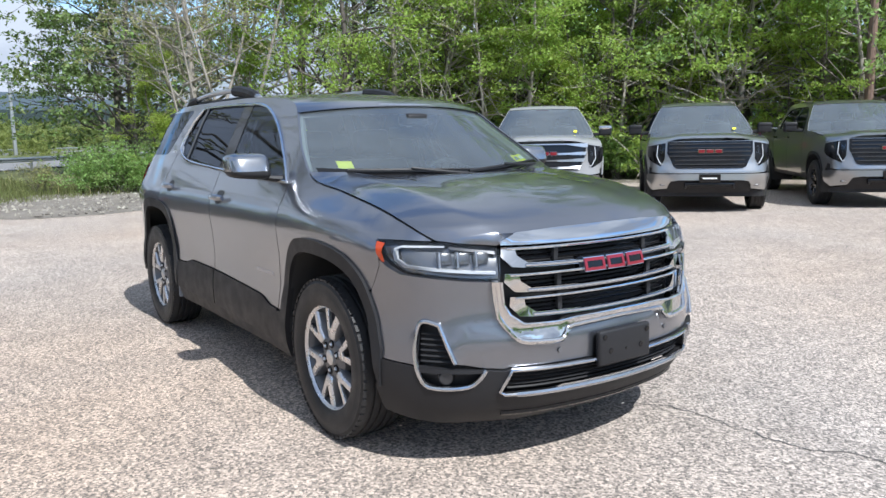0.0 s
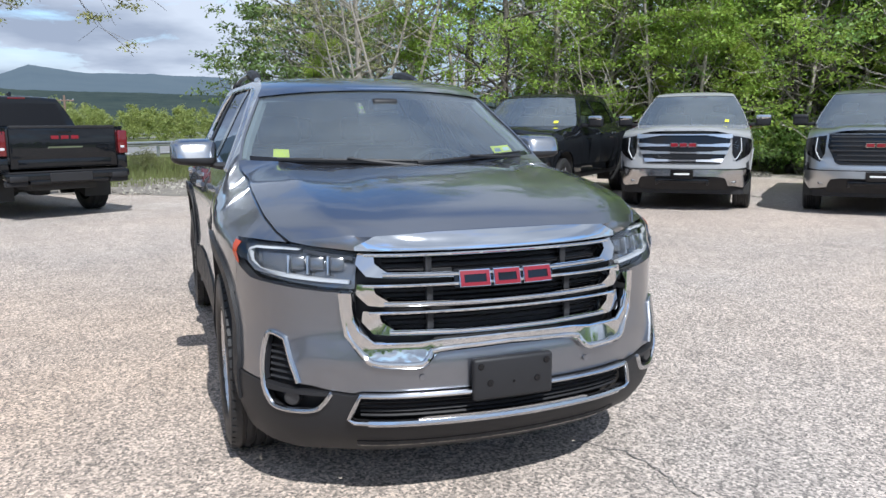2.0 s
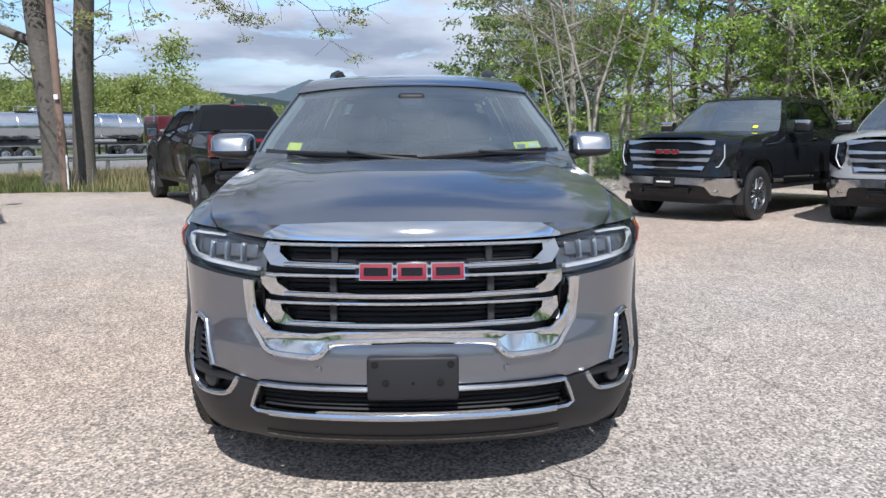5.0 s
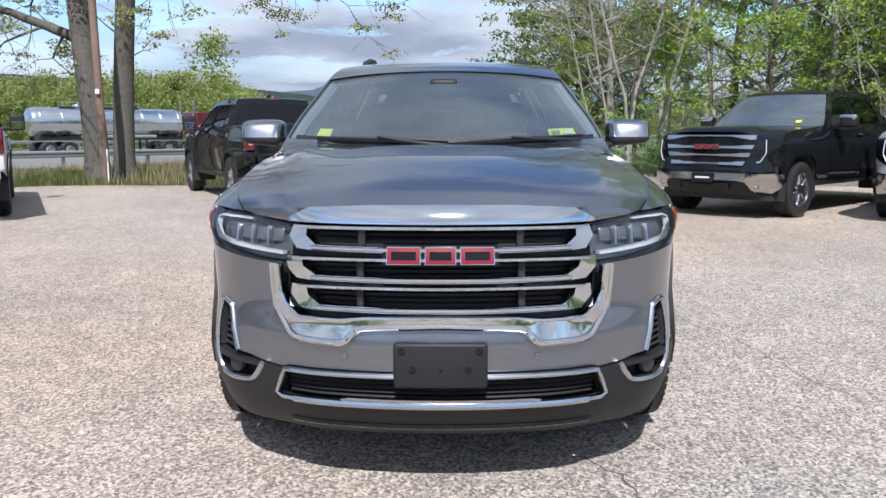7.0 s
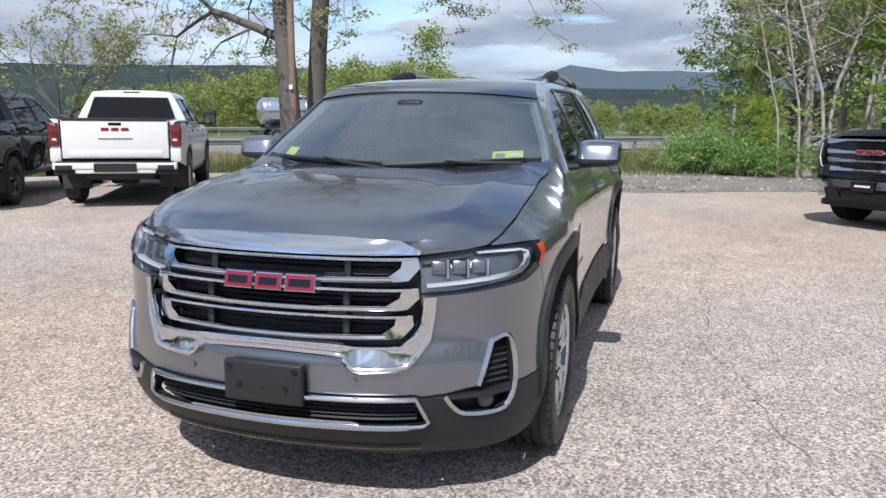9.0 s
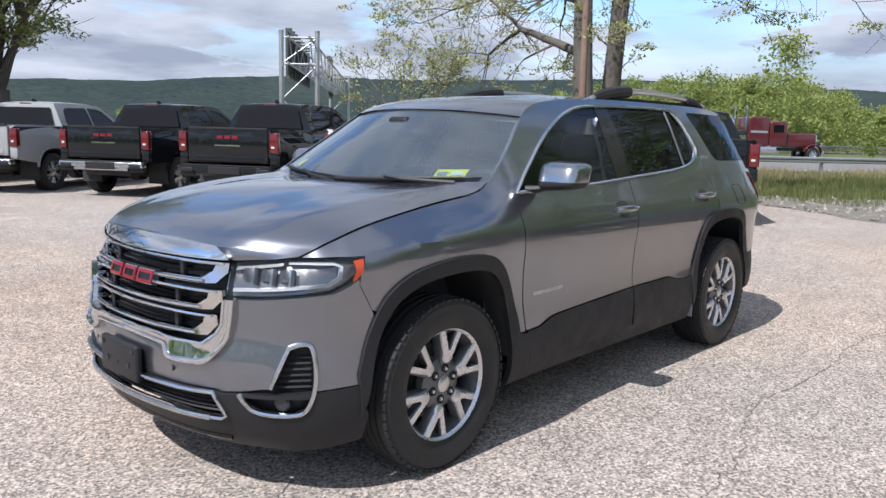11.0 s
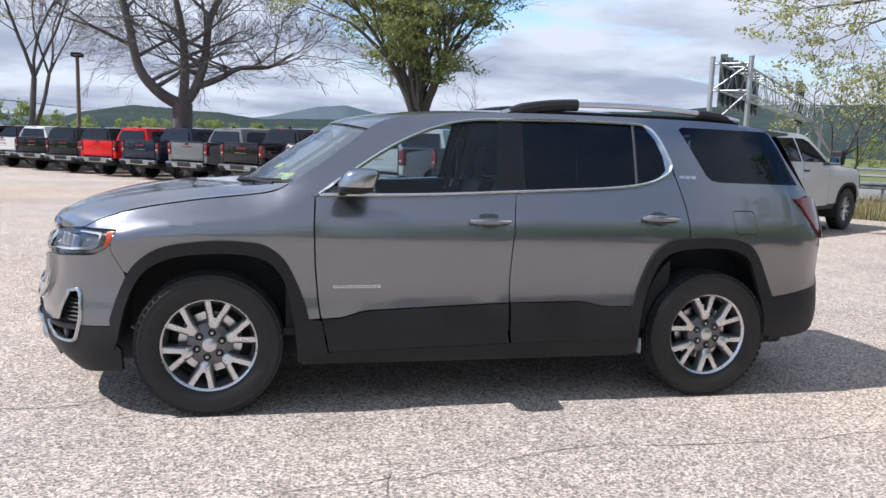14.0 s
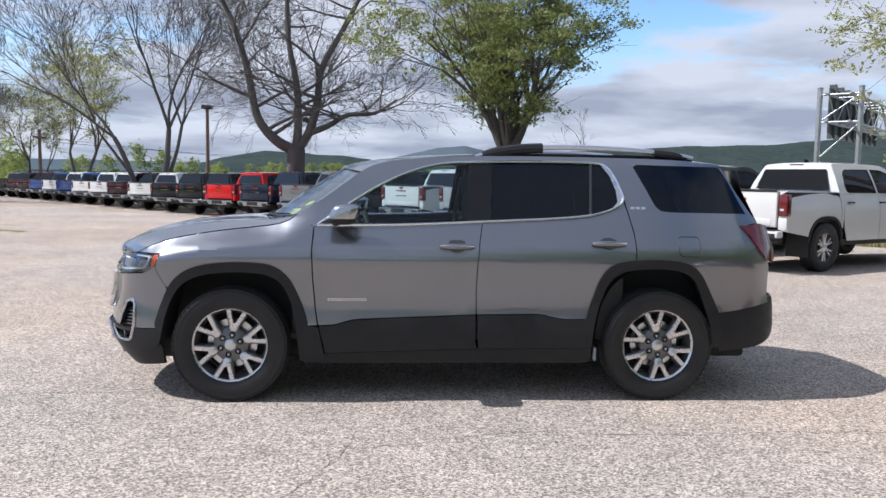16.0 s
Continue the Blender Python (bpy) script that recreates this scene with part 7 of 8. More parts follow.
class Wood:
    """Collects tapered limbs and leaves of one tree."""

    def __init__(self, seed):
        self.r = random.Random(seed)
        self.V, self.F, self.B, self.tips = [], [], [], []

    def tube(self, pts, radii, sides, fine=False):
        k0 = len(self.V)
        n = len(pts)
        for i, p in enumerate(pts):
            d = (pts[min(i + 1, n - 1)] - pts[max(i - 1, 0)]).normalized()
            s = d.cross(Vector((0.31, 0.95, 0.05))).normalized()
            u = s.cross(d)
            for q in range(sides):
                a = q * math.tau / sides
                self.V.append(p + s * (radii[i] * math.cos(a)) + u * (radii[i] * math.sin(a)))
        for i in range(n - 1):
            for q in range(sides):
                a, b = k0 + i * sides + q, k0 + i * sides + (q + 1) % sides
                (self.B if fine else self.F).append((a, b, b + sides, a + sides))

    def limb(self, p, d, length, r, level, top, split=(2, 3), angle=(22, 48), up=0.12, wig=0.16, keep=0.72, side=0.5, min_r=0.006):
        R = self.r
        n = max(3, int(length / 0.45)) if level < 3 else 3
        pts, rad = [p.copy()], [r]
        r1 = r * (0.62 if level else 0.7)
        d = d.normalized()
        for i in range(n):
            d = (d + Vector((R.gauss(0, wig), R.gauss(0, wig), R.gauss(0, wig * 0.7) + up)) * (0.55 if level else 0.25)).normalized()
            p = p + d * (length / n)
            pts.append(p.copy())
            rad.append(max(min_r, r + (r1 - r) * (i + 1) / n))
        self.tube(pts, rad, 8 if level == 0 else 6 if level < 3 else 4 if level < top - 1 else 3, level > 1)
        if level >= top:
            self.tips.append((p, d))
            return
        if level >= top - 1:
            self.tips.append((pts[len(pts) // 2], d))
        for k in range(R.randint(*split)):
            ax = d.orthogonal().normalized()
            ax.rotate(Matrix.Rotation(R.uniform(0, math.tau), 3, d))
            nd = d.copy()
            nd.rotate(Matrix.Rotation(radians(R.uniform(*angle)), 3, ax))
            self.limb(p, nd, length * R.uniform(keep - 0.12, keep + 0.12), r1 * R.uniform(0.62, 0.85), level + 1, top, split, angle, up, wig, keep, side, min_r)
        if level:
            for q in pts[1:-1]:
                if R.random() < side:
                    ax = d.orthogonal().normalized()
                    ax.rotate(Matrix.Rotation(R.uniform(0, math.tau), 3, d))
                    nd = d.copy()
                    nd.rotate(Matrix.Rotation(radians(R.uniform(angle[0] + 12, angle[1] + 20)), 3, ax))
                    self.limb(q, nd, length * R.uniform(0.4, 0.65), r1 * R.uniform(0.35, 0.5), min(top, level + 2), top, split, angle, up, wig, keep, side, min_r)

    def leaves(self, per_tip, size, spread, droop=0.0, zmin=-1, share=1.0, gaps=None):
        """Leaf blades round the tips, in sprays on a share of them; most blades lie level, as leaves do."""
        r = np.random.RandomState(self.r.randint(0, 99999))
        T = np.array([tuple(p) for p, _ in self.tips if p.z > zmin])
        if not len(T):
            return [], []
        T = T[r.rand(len(T)) < share]
        if gaps is not None:                                  # leaves gather in sprays, with open air between them
            T = T[[noise.noise(Vector(p) * 0.62) > gaps for p in T]]
        C = np.repeat(T, per_tip, axis=0) + r.randn(len(T) * per_tip, 3) * spread * np.array([0.9, 0.9, 0.5 if gaps is None else 0.34]) - np.array([0, 0, droop])
        C = C[C[:, 2] > 0.15]
        n = len(C)
        up = r.randn(n, 3) * 0.75 + np.array([0, 0, 0.9])
        up /= np.linalg.norm(up, axis=1)[:, None]
        a = np.cross(up, r.randn(n, 3))
        a /= np.linalg.norm(a, axis=1)[:, None]
        b = np.cross(up, a)
        s = size * (0.6 + 0.8 * r.rand(n))[:, None]
        V = np.empty((n * 3, 3))
        V[0::3] = C - a * s * 0.9
        V[1::3] = C + a * s + b * s * 0.62
        V[2::3] = C + a * s * 0.7 - b * s * 0.62
        return V.tolist(), np.arange(n * 3).reshape(-1, 3).tolist()


def finish_tree(name, w, label, bark, leaf=None, m=None, group="", category="tree"):
    t = thing(name, label, category, group, m=m)
    for nm, F in (("trunk", w.F), ("branchwork", w.B)):
        if F:
            keep = sorted({i for f in F for i in f})
            at = {k: i for i, k in enumerate(keep)}
            ob = raw(nm, [w.V[k] for k in keep], [[at[i] for i in f] for f in F], bark, t, "", True, 80)
            if nm == "branchwork":
                tagged(ob, kind="stuff")
    if leaf:
        V, F = leaf[0]
        if V:
            raw("crown", V, F, leaf[1], t, "", False)
    return t


def woods_tree(seed, h, leaf, bark, label, per=26, size=0.13, low=0.14, spread=0.25, share=1.0, gaps=-0.06):
    w = Wood(seed)
    R = w.r
    p, d, r = Vector((0, 0, -0.1)), Vector((R.gauss(0, 0.05), R.gauss(0, 0.05), 1)), h * (0.0105 if low < 0.25 else 0.0058)
    pts, rad = [p.copy()], [r * 1.3]
    n = 12
    for i in range(n):
        d = (d + Vector((R.gauss(0, 0.06), R.gauss(0, 0.06), 0.05))).normalized()
        p = p + d * (h / n)
        pts.append(p.copy())
        rad.append(max(0.015, r * (1 - 0.9 * (i + 1) / n)))
    w.tube(pts, rad, 7)
    for i in range(1, n + 1):
        f = i / n
        if f < low:
            continue
        for k in range(3):
            a = R.uniform(0, math.tau)
            nd = Vector((math.cos(a), math.sin(a), R.uniform(0.15, 0.7)))
            w.limb(pts[i] - d * R.uniform(0, h / n), nd, h * 0.17 * (1.15 - 0.75 * f) * R.uniform(0.7, 1.2), rad[i] * 0.5, 2, 4, (2, 2), (20, 50), 0.05, 0.2, 0.7, 0.6, 0.008)
    return finish_tree("tree", w, label, bark, (w.leaves(per, size, spread, share=share, gaps=gaps), leaf), group="trees at the wood's edge")


protos = [woods_tree(11, 13.0, LEAF, BARK, "tall broadleaf tree in fresh green leaf at the wood's edge", 50, 0.064, spread=0.30),
          woods_tree(12, 15.0, LEAF_DARK, BARK, "tall dark green broadleaf tree in the woods", 44, 0.072, 0.1, spread=0.32),
          woods_tree(13, 12.0, LEAF_YOUNG, PALE_BARK, "slim tree with pale stem and thin olive leaves", 26, 0.056, 0.2),
          woods_tree(14, 11.0, LEAF, PALE_BARK, "young broadleaf tree with bright spring leaves", 54, 0.060, 0.05, spread=0.28),
          woods_tree(15, 13.5, LEAF_YOUNG, PALE_BARK, "half-bare slender tree with grey stem", 6, 0.06, 0.35),
          woods_tree(16, 6.4, LEAF_BRIGHT, BARK, "low leafy tree on the sunny edge of the woods", 84, 0.044, 0.06, 0.20, 0.86),
          woods_tree(17, 7.4, LEAF, PALE_BARK, "bushy young tree in bright leaf at the wood's edge", 84, 0.045, 0.06, 0.20, 0.82),
          woods_tree(18, 15.0, LEAF_DEEP, BARK, "dense tall dark green tree at the end of the woods", 46, 0.10, 0.08, 0.34, 1.0, -0.35)]


def bush(seed):
    w = Wood(seed)
    for k in range(12):
        a = w.r.uniform(0, math.tau)
        w.limb(Vector((w.r.gauss(0, 0.25), w.r.gauss(0, 0.25), -0.05)), Vector((math.cos(a) * 0.7, math.sin(a) * 0.7, w.r.uniform(0.6, 1.4))), w.r.uniform(0.5, 0.9), 0.018, 2, 4, (2, 3), (20, 55), 0.05, 0.2, 0.75, 0.5, 0.004)
    return finish_tree("shrub", w, "dense green shrub in the undergrowth", BARK, (w.leaves(28, 0.049, 0.2), LEAF_DARK), group="undergrowth", category="shrub")


EDGE = [(-18.6, 2.6), (-18.0, 6.5), (-16.8, 10.2), (-14.6, 13.8), (-11.0, 16.8), (-7.0, 19.4), (-3.0, 22.0)]
line = dense(EDGE, 2.3, False)
pick = random.Random(21)
used = set()


def put_copy(proto, x, y, sc=1.0):
    m = Matrix.Translation((x, y, -0.03 - fall(x, y))) @ Matrix.Rotation(pick.uniform(0, math.tau), 4, "Z") @ Matrix.Scale(sc * pick.uniform(0.88, 1.12), 4)
    if proto not in used:
        used.add(proto)
        proto.matrix_basis = m
        return proto
    return copy_thing(proto, m)


bushp = bush(31)
for row, (off, step) in enumerate(((0.0, 1), (4.0, 1), (8.5, 2))):
    for i, (x, y) in enumerate(line[::step]):
        nx, ny = -0.72, 0.69
        if i < 4:
            nx, ny = -0.95, 0.3
        if y < 3.4:
            continue
        thin = y < 8.2                                     # an airy stretch of slim, half-bare trees
        if thin:
            pr = protos[2 if row else pick.choice((2, 4, 4))]
        elif row == 0:
            pr = protos[pick.choice((0, 3, 1, 0, 3))]
        else:
            pr = protos[pick.choice((0, 1, 1, 3))]
        put_copy(pr, x + nx * off + pick.gauss(0, 0.5), y + ny * off + pick.gauss(0, 0.5), 0.92 if row == 0 else 1.12)
for k, x, y, sc in ((1, -30.5, 15.5, 1.1), (7, -37.0, 7.3, 1.08), (7, -40.5, 7.0, 1.0), (7, -43.0, 8.4, 1.05), (5, -18.0, 3.6, 0.6), (5, -17.0, 3.4, 0.45)):
    put_copy(protos[k], x, y, sc)
for x, y, sc in ((-17.4, 2.4, 0.8), (-16.6, 3.1, 0.85), (-17.2, 3.9, 0.9), (-18.4, 3.2, 1.0)):
    put_copy(bushp, x, y, sc)
for i, (x, y) in enumerate(dense(EDGE, 2.0, False)):            # low mantle of trees along the edge
    if y > 7.4:
        o = pick.uniform(-1.4, 0.4)
        put_copy(protos[5 + i % 2], x - 0.72 * o + pick.gauss(0, 0.3), y + 0.69 * o + pick.gauss(0, 0.3), pick.uniform(0.8, 1.15))
for x, y in ((-16.3, 9.4), (-15.3, 10.9), (-14.4, 12.2), (-16.5, 3.8), (-16.7, 4.3), (-16.4, 4.8), (-17.2, 5.0), (-16.9, 5.9), (-17.0, 7.0)):
    put_copy(protos[4], x, y, pick.uniform(0.6, 0.95))
for i, (x, y) in enumerate(dense(EDGE, 1.6, False)):
    if y < 7.5 and i % 3:
        continue
    put_copy(bushp, x + pick.gauss(0.5, 0.4), y + pick.gauss(-0.4, 0.4), pick.uniform(0.8, 1.35))

# olive scrub on the verge by the highway


def scrub(seed, x, y, sc):
    w = Wood(seed)
    for k in range(16):
        a = w.r.uniform(0, math.tau)
        w.limb(Vector((w.r.gauss(0, 0.3), w.r.gauss(0, 0.3), -0.05)), Vector((math.cos(a) * 0.6, math.sin(a) * 0.6, w.r.uniform(0.7, 1.4))), w.r.uniform(0.45, 0.8), 0.014, 2, 5, (2, 3), (18, 45), 0.05, 0.2, 0.75, 0.5, 0.004)
    t = finish_tree("shrub", w, "twiggy olive scrub growing on the grassy verge", TWIG, (w.leaves(5, 0.045, 0.12, share=0.8), LEAF_YOUNG), category="shrub")
    t.matrix_basis = Matrix.Translation((x, y, -0.03 - fall(x, y))) @ Matrix.Scale(sc, 4)


for k, (x, y, sc) in enumerate(((-19.6, 0.6, 0.5), (-22.0, -1.6, 0.4))):
    scrub(90 + k, x, y, sc)

# two-stemmed tree by the road with the wooden pole against it


def twin_tree():
    w = Wood(41)
    R = w.r
    stems = [((-16.15, -9.55, 0), [(-16.15, -9.55, -0.1), (-16.25, -9.62, 1.5), (-16.45, -9.85, 3.4), (-16.7, -10.1, 5.5), (-16.9, -10.3, 8.0)], 0.33, 0.25),
             ((-16.2, -8.85, 0), [(-16.2, -8.85, -0.1), (-16.25, -8.80, 1.6), (-16.15, -8.62, 3.6), (-15.9, -8.3, 6.0), (-15.7, -8.0, 8.5)], 0.29, 0.22)]
    for _, pts, r0, r1 in stems:
        P = [Vector(p) for p in spline(pts, 5)]
        rad = [r0 * (1.35 if i == 0 else 1.12 if i == 1 else 1) + (r1 - r0) * i / (len(P) - 1) for i in range(len(P))]
        w.tube(P, rad, 12)
        for k in range(3):
            a = R.uniform(0, math.tau)
            w.limb(P[-1], Vector((math.cos(a) * 0.6, math.sin(a) * 0.6, 1)), 2.6, r1 * 0.62, 1, 5, (2, 3), (18, 42), 0.02, 0.15, 0.74, 0.45, 0.006)
    # big low limbs
    for p, d, ln, r in (((-16.5, -9.9, 3.7), (-0.1, -1.0, 0.42), 2.6, 0.15), ((-16.7, -10.0, 5.2), (0.35, -0.9, 0.35), 2.4, 0.13), ((-16.0, -8.4, 5.0), (0.5, 0.75, 0.30), 2.4, 0.13), ((-16.0, -8.4, 6.2), (-0.35, 0.9, 0.22), 2.5, 0.12),
                        ((-16.6, -10.0, 6.4), (0.9, -0.3, 0.35), 2.4, 0.11), ((-15.9, -8.3, 6.8), (0.75, 0.6, 0.12), 2.7, 0.11), ((-16.7, -10.1, 5.8), (-0.6, -0.8, 0.35), 2.5, 0.12), ((-15.9, -8.2, 5.6), (0.1, 1.0, 0.10), 2.4, 0.10)):
        w.limb(Vector(p), Vector(d), ln, r, 1, 5, (2, 3), (18, 44), -0.03, 0.17, 0.76, 0.5, 0.006)
    for p, d, ln, r in (((-16.3, -9.7, 2.9), (0.2, -0.8, 0.5), 0.5, 0.02), ((-16.1, -8.5, 3.2), (0.3, 0.9, 0.3), 0.5, 0.02), ((-16.2, -8.9, 3.9), (0.4, -0.6, 0.7), 0.7, 0.03)):
        w.limb(Vector(p), Vector(d), ln, r, 3, 5, (2, 3), (20, 50), 0.0, 0.2, 0.75, 0.5, 0.004)
    return finish_tree("tree", w, "old two-stemmed roadside tree with sparse young leaves", BARK, (w.leaves(30, 0.052, 0.17, 0.03, share=0.9, gaps=-0.12), LEAF_YOUNG))


twin_tree()
pole = thing("utility_pole", "brown weathered wooden pole standing against the tree", "pole")
part("shaft", sweep([(-14.75, -8.72, -0.1), (-14.9, -8.85, 5.0), (-15.05, -8.95, 10.5)], [0.10, 0.095, 0.085], 14), POLE_WOOD, pole)
part("tag", box(-14.66, -14.64, -8.80, -8.70, 2.2, 2.32, 0.004, 1), PAPER, pole)
part("marker_stake", box(-14.45, -14.41, -8.52, -8.48, 0, 0.85, 0.01, 1), PAPER, pole)

# leafy maple behind the truck row


def maple():
    w = Wood(53)
    b = Vector((-3.45, -18.95, -0.15))
    w.tube([b + Vector(p) for p in ((0, 0, -0.1), (0, 0, 0.4), (0.02, 0, 1.2), (0.0, 0, 2.3))], [0.50, 0.36, 0.31, 0.30], 12)
    R = w.r
    for k in range(17):
        a = k * 2.4 + R.uniform(-0.3, 0.3)
        t = R.uniform(0.12, 0.74)
        w.limb(b + Vector((0, 0, R.uniform(1.8, 2.5))), Vector((math.cos(a) * t, math.sin(a) * t, 1.0)), R.uniform(1.7, 2.35), R.uniform(0.07, 0.14), 1, 5, (2, 3), (12, 34), 0.03, 0.10, 0.77, 0.55, 0.005)
    return finish_tree("tree", w, "leafy vase-shaped maple behind the parked pickups", BARK, (w.leaves(36, 0.056, 0.19, 0.02, gaps=-0.08), LEAF_OLIVE))


maple()


def bare(seed, base, stems, ln, r, label, top=6, leafy=0, up=0.05, ang=(16, 40)):
    w = Wood(seed)
    b = Vector(base)
    for p, d, L0, r0 in stems:
        w.limb(b + Vector(p), Vector(d), L0, r0, 0, top, (2, 3), ang, up, 0.16, 0.74, 0.40, 0.009)
    return finish_tree("tree", w, label, TWIG, (w.leaves(leafy, 0.07, 0.18), LEAF_YOUNG) if leafy else None)


def forked():
    w = Wood(61)
    b = Vector((4.65, -30.5, -0.35))
    w.tube([b + Vector(p) for p in ((0, 0, -0.1), (0, 0, 0.6), (0.05, 0, 1.8), (0.05, 0, 3.1))], [0.62, 0.46, 0.40, 0.42], 12)
    top = b + Vector((0.05, 0, 3.0))
    for pts, r0 in (([(0, 0, 0), (0.9, 0.1, 0.5), (1.7, 0.2, 1.5), (2.1, 0.2, 3.4), (2.6, 0.1, 5.2), (3.4, 0, 7.0)], 0.27), ([(0, 0, 0), (-0.1, 0, 1.2), (-0.05, 0.1, 3.0), (0.3, 0.2, 5.0), (0.4, 0.2, 7.5)], 0.24),
                    ([(0, 0, 0), (-0.5, 0, 0.7), (-0.95, 0.1, 2.0), (-1.2, 0.1, 3.8), (-2.2, 0.2, 5.6), (-3.0, 0.2, 7.2)], 0.25), ([(-0.5, 0, 0.8), (-1.5, 0.1, 1.2), (-2.4, 0.2, 1.7), (-3.6, 0.2, 1.8), (-4.6, 0.3, 2.4)], 0.16)):
        P = [top + Vector(p) for p in spline(pts, 4)]
        rad = [r0 * (1 - 0.62 * i / (len(P) - 1)) for i in range(len(P))]
        w.tube(P, rad, 8)
        for i in range(5, len(P)):
            if w.r.random() < 0.75 or i == len(P) - 1:
                a = w.r.uniform(0, math.tau)
                w.limb(P[i], Vector((math.cos(a), math.sin(a), w.r.uniform(0.0, 0.9))), w.r.uniform(1.3, 2.0), rad[i] * 0.5, 2, 7, (2, 3), (14, 40), 0.02, 0.17, 0.77, 0.34, 0.008)
    return finish_tree("tree", w, "bare forked tree with fine twigs behind the truck row", TWIG)


forked()
bare(71, (13.3, -38.2, -0.4), [((0.5, 0, 0), (0.42, 0, 1), 4.2, 0.17), ((-0.5, 0, 0), (0.02, 0.1, 1), 4.4, 0.19), ((-0.5, 0, 0.8), (-0.32, 0.1, 1), 3.9, 0.12), ((0.7, 0, 1.0), (0.75, 0.1, 1), 3.6, 0.10)], 4, 0.3, "bare many-stemmed tree with fine twigs", 7, 0, 0.05, (11, 33))
bare(72, (25.2, -44.5, -0.4), [((0, 0, 0), (0.1, 0, 1), 2.6, 0.40), ((0.2, 0, 0.8), (0.7, 0.1, 1), 3.0, 0.22)], 4, 0.3, "broad tree with dense twigs at the lot's far corner", 7, 0)
bare(73, (22.0, -50.5, -0.4), [((0, 0, 0), (0.25, 0, 1), 3.4, 0.14), ((0, 0, 0), (-0.2, 0.1, 1), 3.6, 0.14)], 4, 0.2, "pale slender birch just coming into leaf", 5, 16)
bare(74, (-17.0, -63.0, 0), [((0, 0, 0), (0, 0, 1), 2.4, 0.16)], 3, 0.2, "small bare tree beyond the highway", 5, 0)
bare(75, (-21.0, -22.0, -0.4), [((0, 0, 0), (0.2, 0, 1), 1.95, 0.11), ((0.3, 0, 0), (-0.3, 0.1, 1), 1.95, 0.09), ((0, 0.3, 0), (0, 0.4, 1), 1.8, 0.09)], 3, 0.2, "scrubby tree beside the sign gantry with olive buds", 5, 5)

# distant tree belt past the highway


FAR = []                                                         # (x, y, height) of every tree in the distant woods


def far_woods(name, leaf, label, seed, trees):
    """All distant trees as one stretch of foliage: each a crown of leaf sprays down to the ground."""
    r = np.random.RandomState(seed)
    C, S = [], []
    for x, y, h in trees:
        n = int(np.interp(h, [2, 10], [480, 1500]))
        k = 26
        f = r.rand(k) ** 0.8
        a, q = r.rand(k) * math.tau, np.sqrt(r.rand(k)) * h * 0.25 * np.sqrt(np.maximum(0.05, 1 - (1.6 * f - 0.6) ** 2))
        clump = np.c_[x + q * np.cos(a), y + q * np.sin(a), h * (0.06 + 0.82 * f) - fall(x, y)]
        C.append(np.repeat(clump, n // k, axis=0) + r.randn(k * (n // k), 3) * h * np.array([0.055, 0.055, 0.042]))
        S.append(np.full(k * (n // k), 0.088 + 0.0112 * h))
    C, S = np.vstack(C), np.concatenate(S)
    n = len(C)
    up = r.randn(n, 3) * 0.75 + np.array([0, 0, 0.9])
    up /= np.linalg.norm(up, axis=1)[:, None]
    a = np.cross(up, r.randn(n, 3))
    a /= np.linalg.norm(a, axis=1)[:, None]
    b = np.cross(up, a)
    s = (S * (0.6 + 0.8 * r.rand(n)))[:, None]
    V = np.empty((n * 3, 3))
    V[0::3], V[1::3], V[2::3] = C - a * s * 0.9, C + a * s + b * s * 0.62, C + a * s * 0.7 - b * s * 0.62
    mesh = bpy.data.meshes.new(name)
    mesh.vertices.add(n * 3)
    mesh.vertices.foreach_set("co", V.ravel())
    mesh.loops.add(n * 3)
    mesh.loops.foreach_set("vertex_index", np.arange(n * 3))
    mesh.polygons.add(n)
    mesh.polygons.foreach_set("loop_start", np.arange(n) * 3)
    mesh.update(calc_edges=True)
    tagged(link_mesh(name, mesh, leaf, smooth=False), label, "woods", kind="stuff")


def skyline(az):
    """Height of the woods about a hundred metres off, by compass angle."""
    return float(np.interp(az % 360, [150, 172, 184, 188, 194, 197, 205, 212, 220, 232, 250], [7.0, 4.0, 4.6, 5.6, 6.6, 9.8, 11.0, 8.0, 5.6, 4.4, 3.4]))


for k in range(230):                                             # past the highway
    c = R0 + RD * pick.uniform(-170, 230) + RN * pick.uniform(66, 105)
    az = math.degrees(math.atan2(c.y - 2, c.x - 3))
    FAR.append((c.x, c.y, skyline(az) * pick.uniform(0.65, 1.0) * math.hypot(c.x, c.y) / 105))
for k in range(170):                                             # thick stretch behind the roadside tree
    a, d = radians(pick.uniform(-186, -140)), pick.uniform(92, 125)
    FAR.append((3 + d * math.cos(a), 1 + d * math.sin(a), skyline(math.degrees(a)) * pick.uniform(0.62, 1.05) * d / 105))
for k in range(13):                                              # saplings on the strip between the carriageways
    c = R0 + RD * pick.uniform(-120, 150) + RN * pick.uniform(27, 44)
    az = math.degrees(math.atan2(c.y - 2, c.x - 3))
    FAR.append((c.x, c.y, pick.uniform(1.5, 2.6) if az < -140 else pick.uniform(1.2, 1.8)))
for k in range(14):                                              # belt past the truck rows
    a, d = radians(pick.uniform(-84, -52)), pick.uniform(75, 120)
    FAR.append((d * math.cos(a) + 8, d * math.sin(a), pick.uniform(3.2, 5.0)))
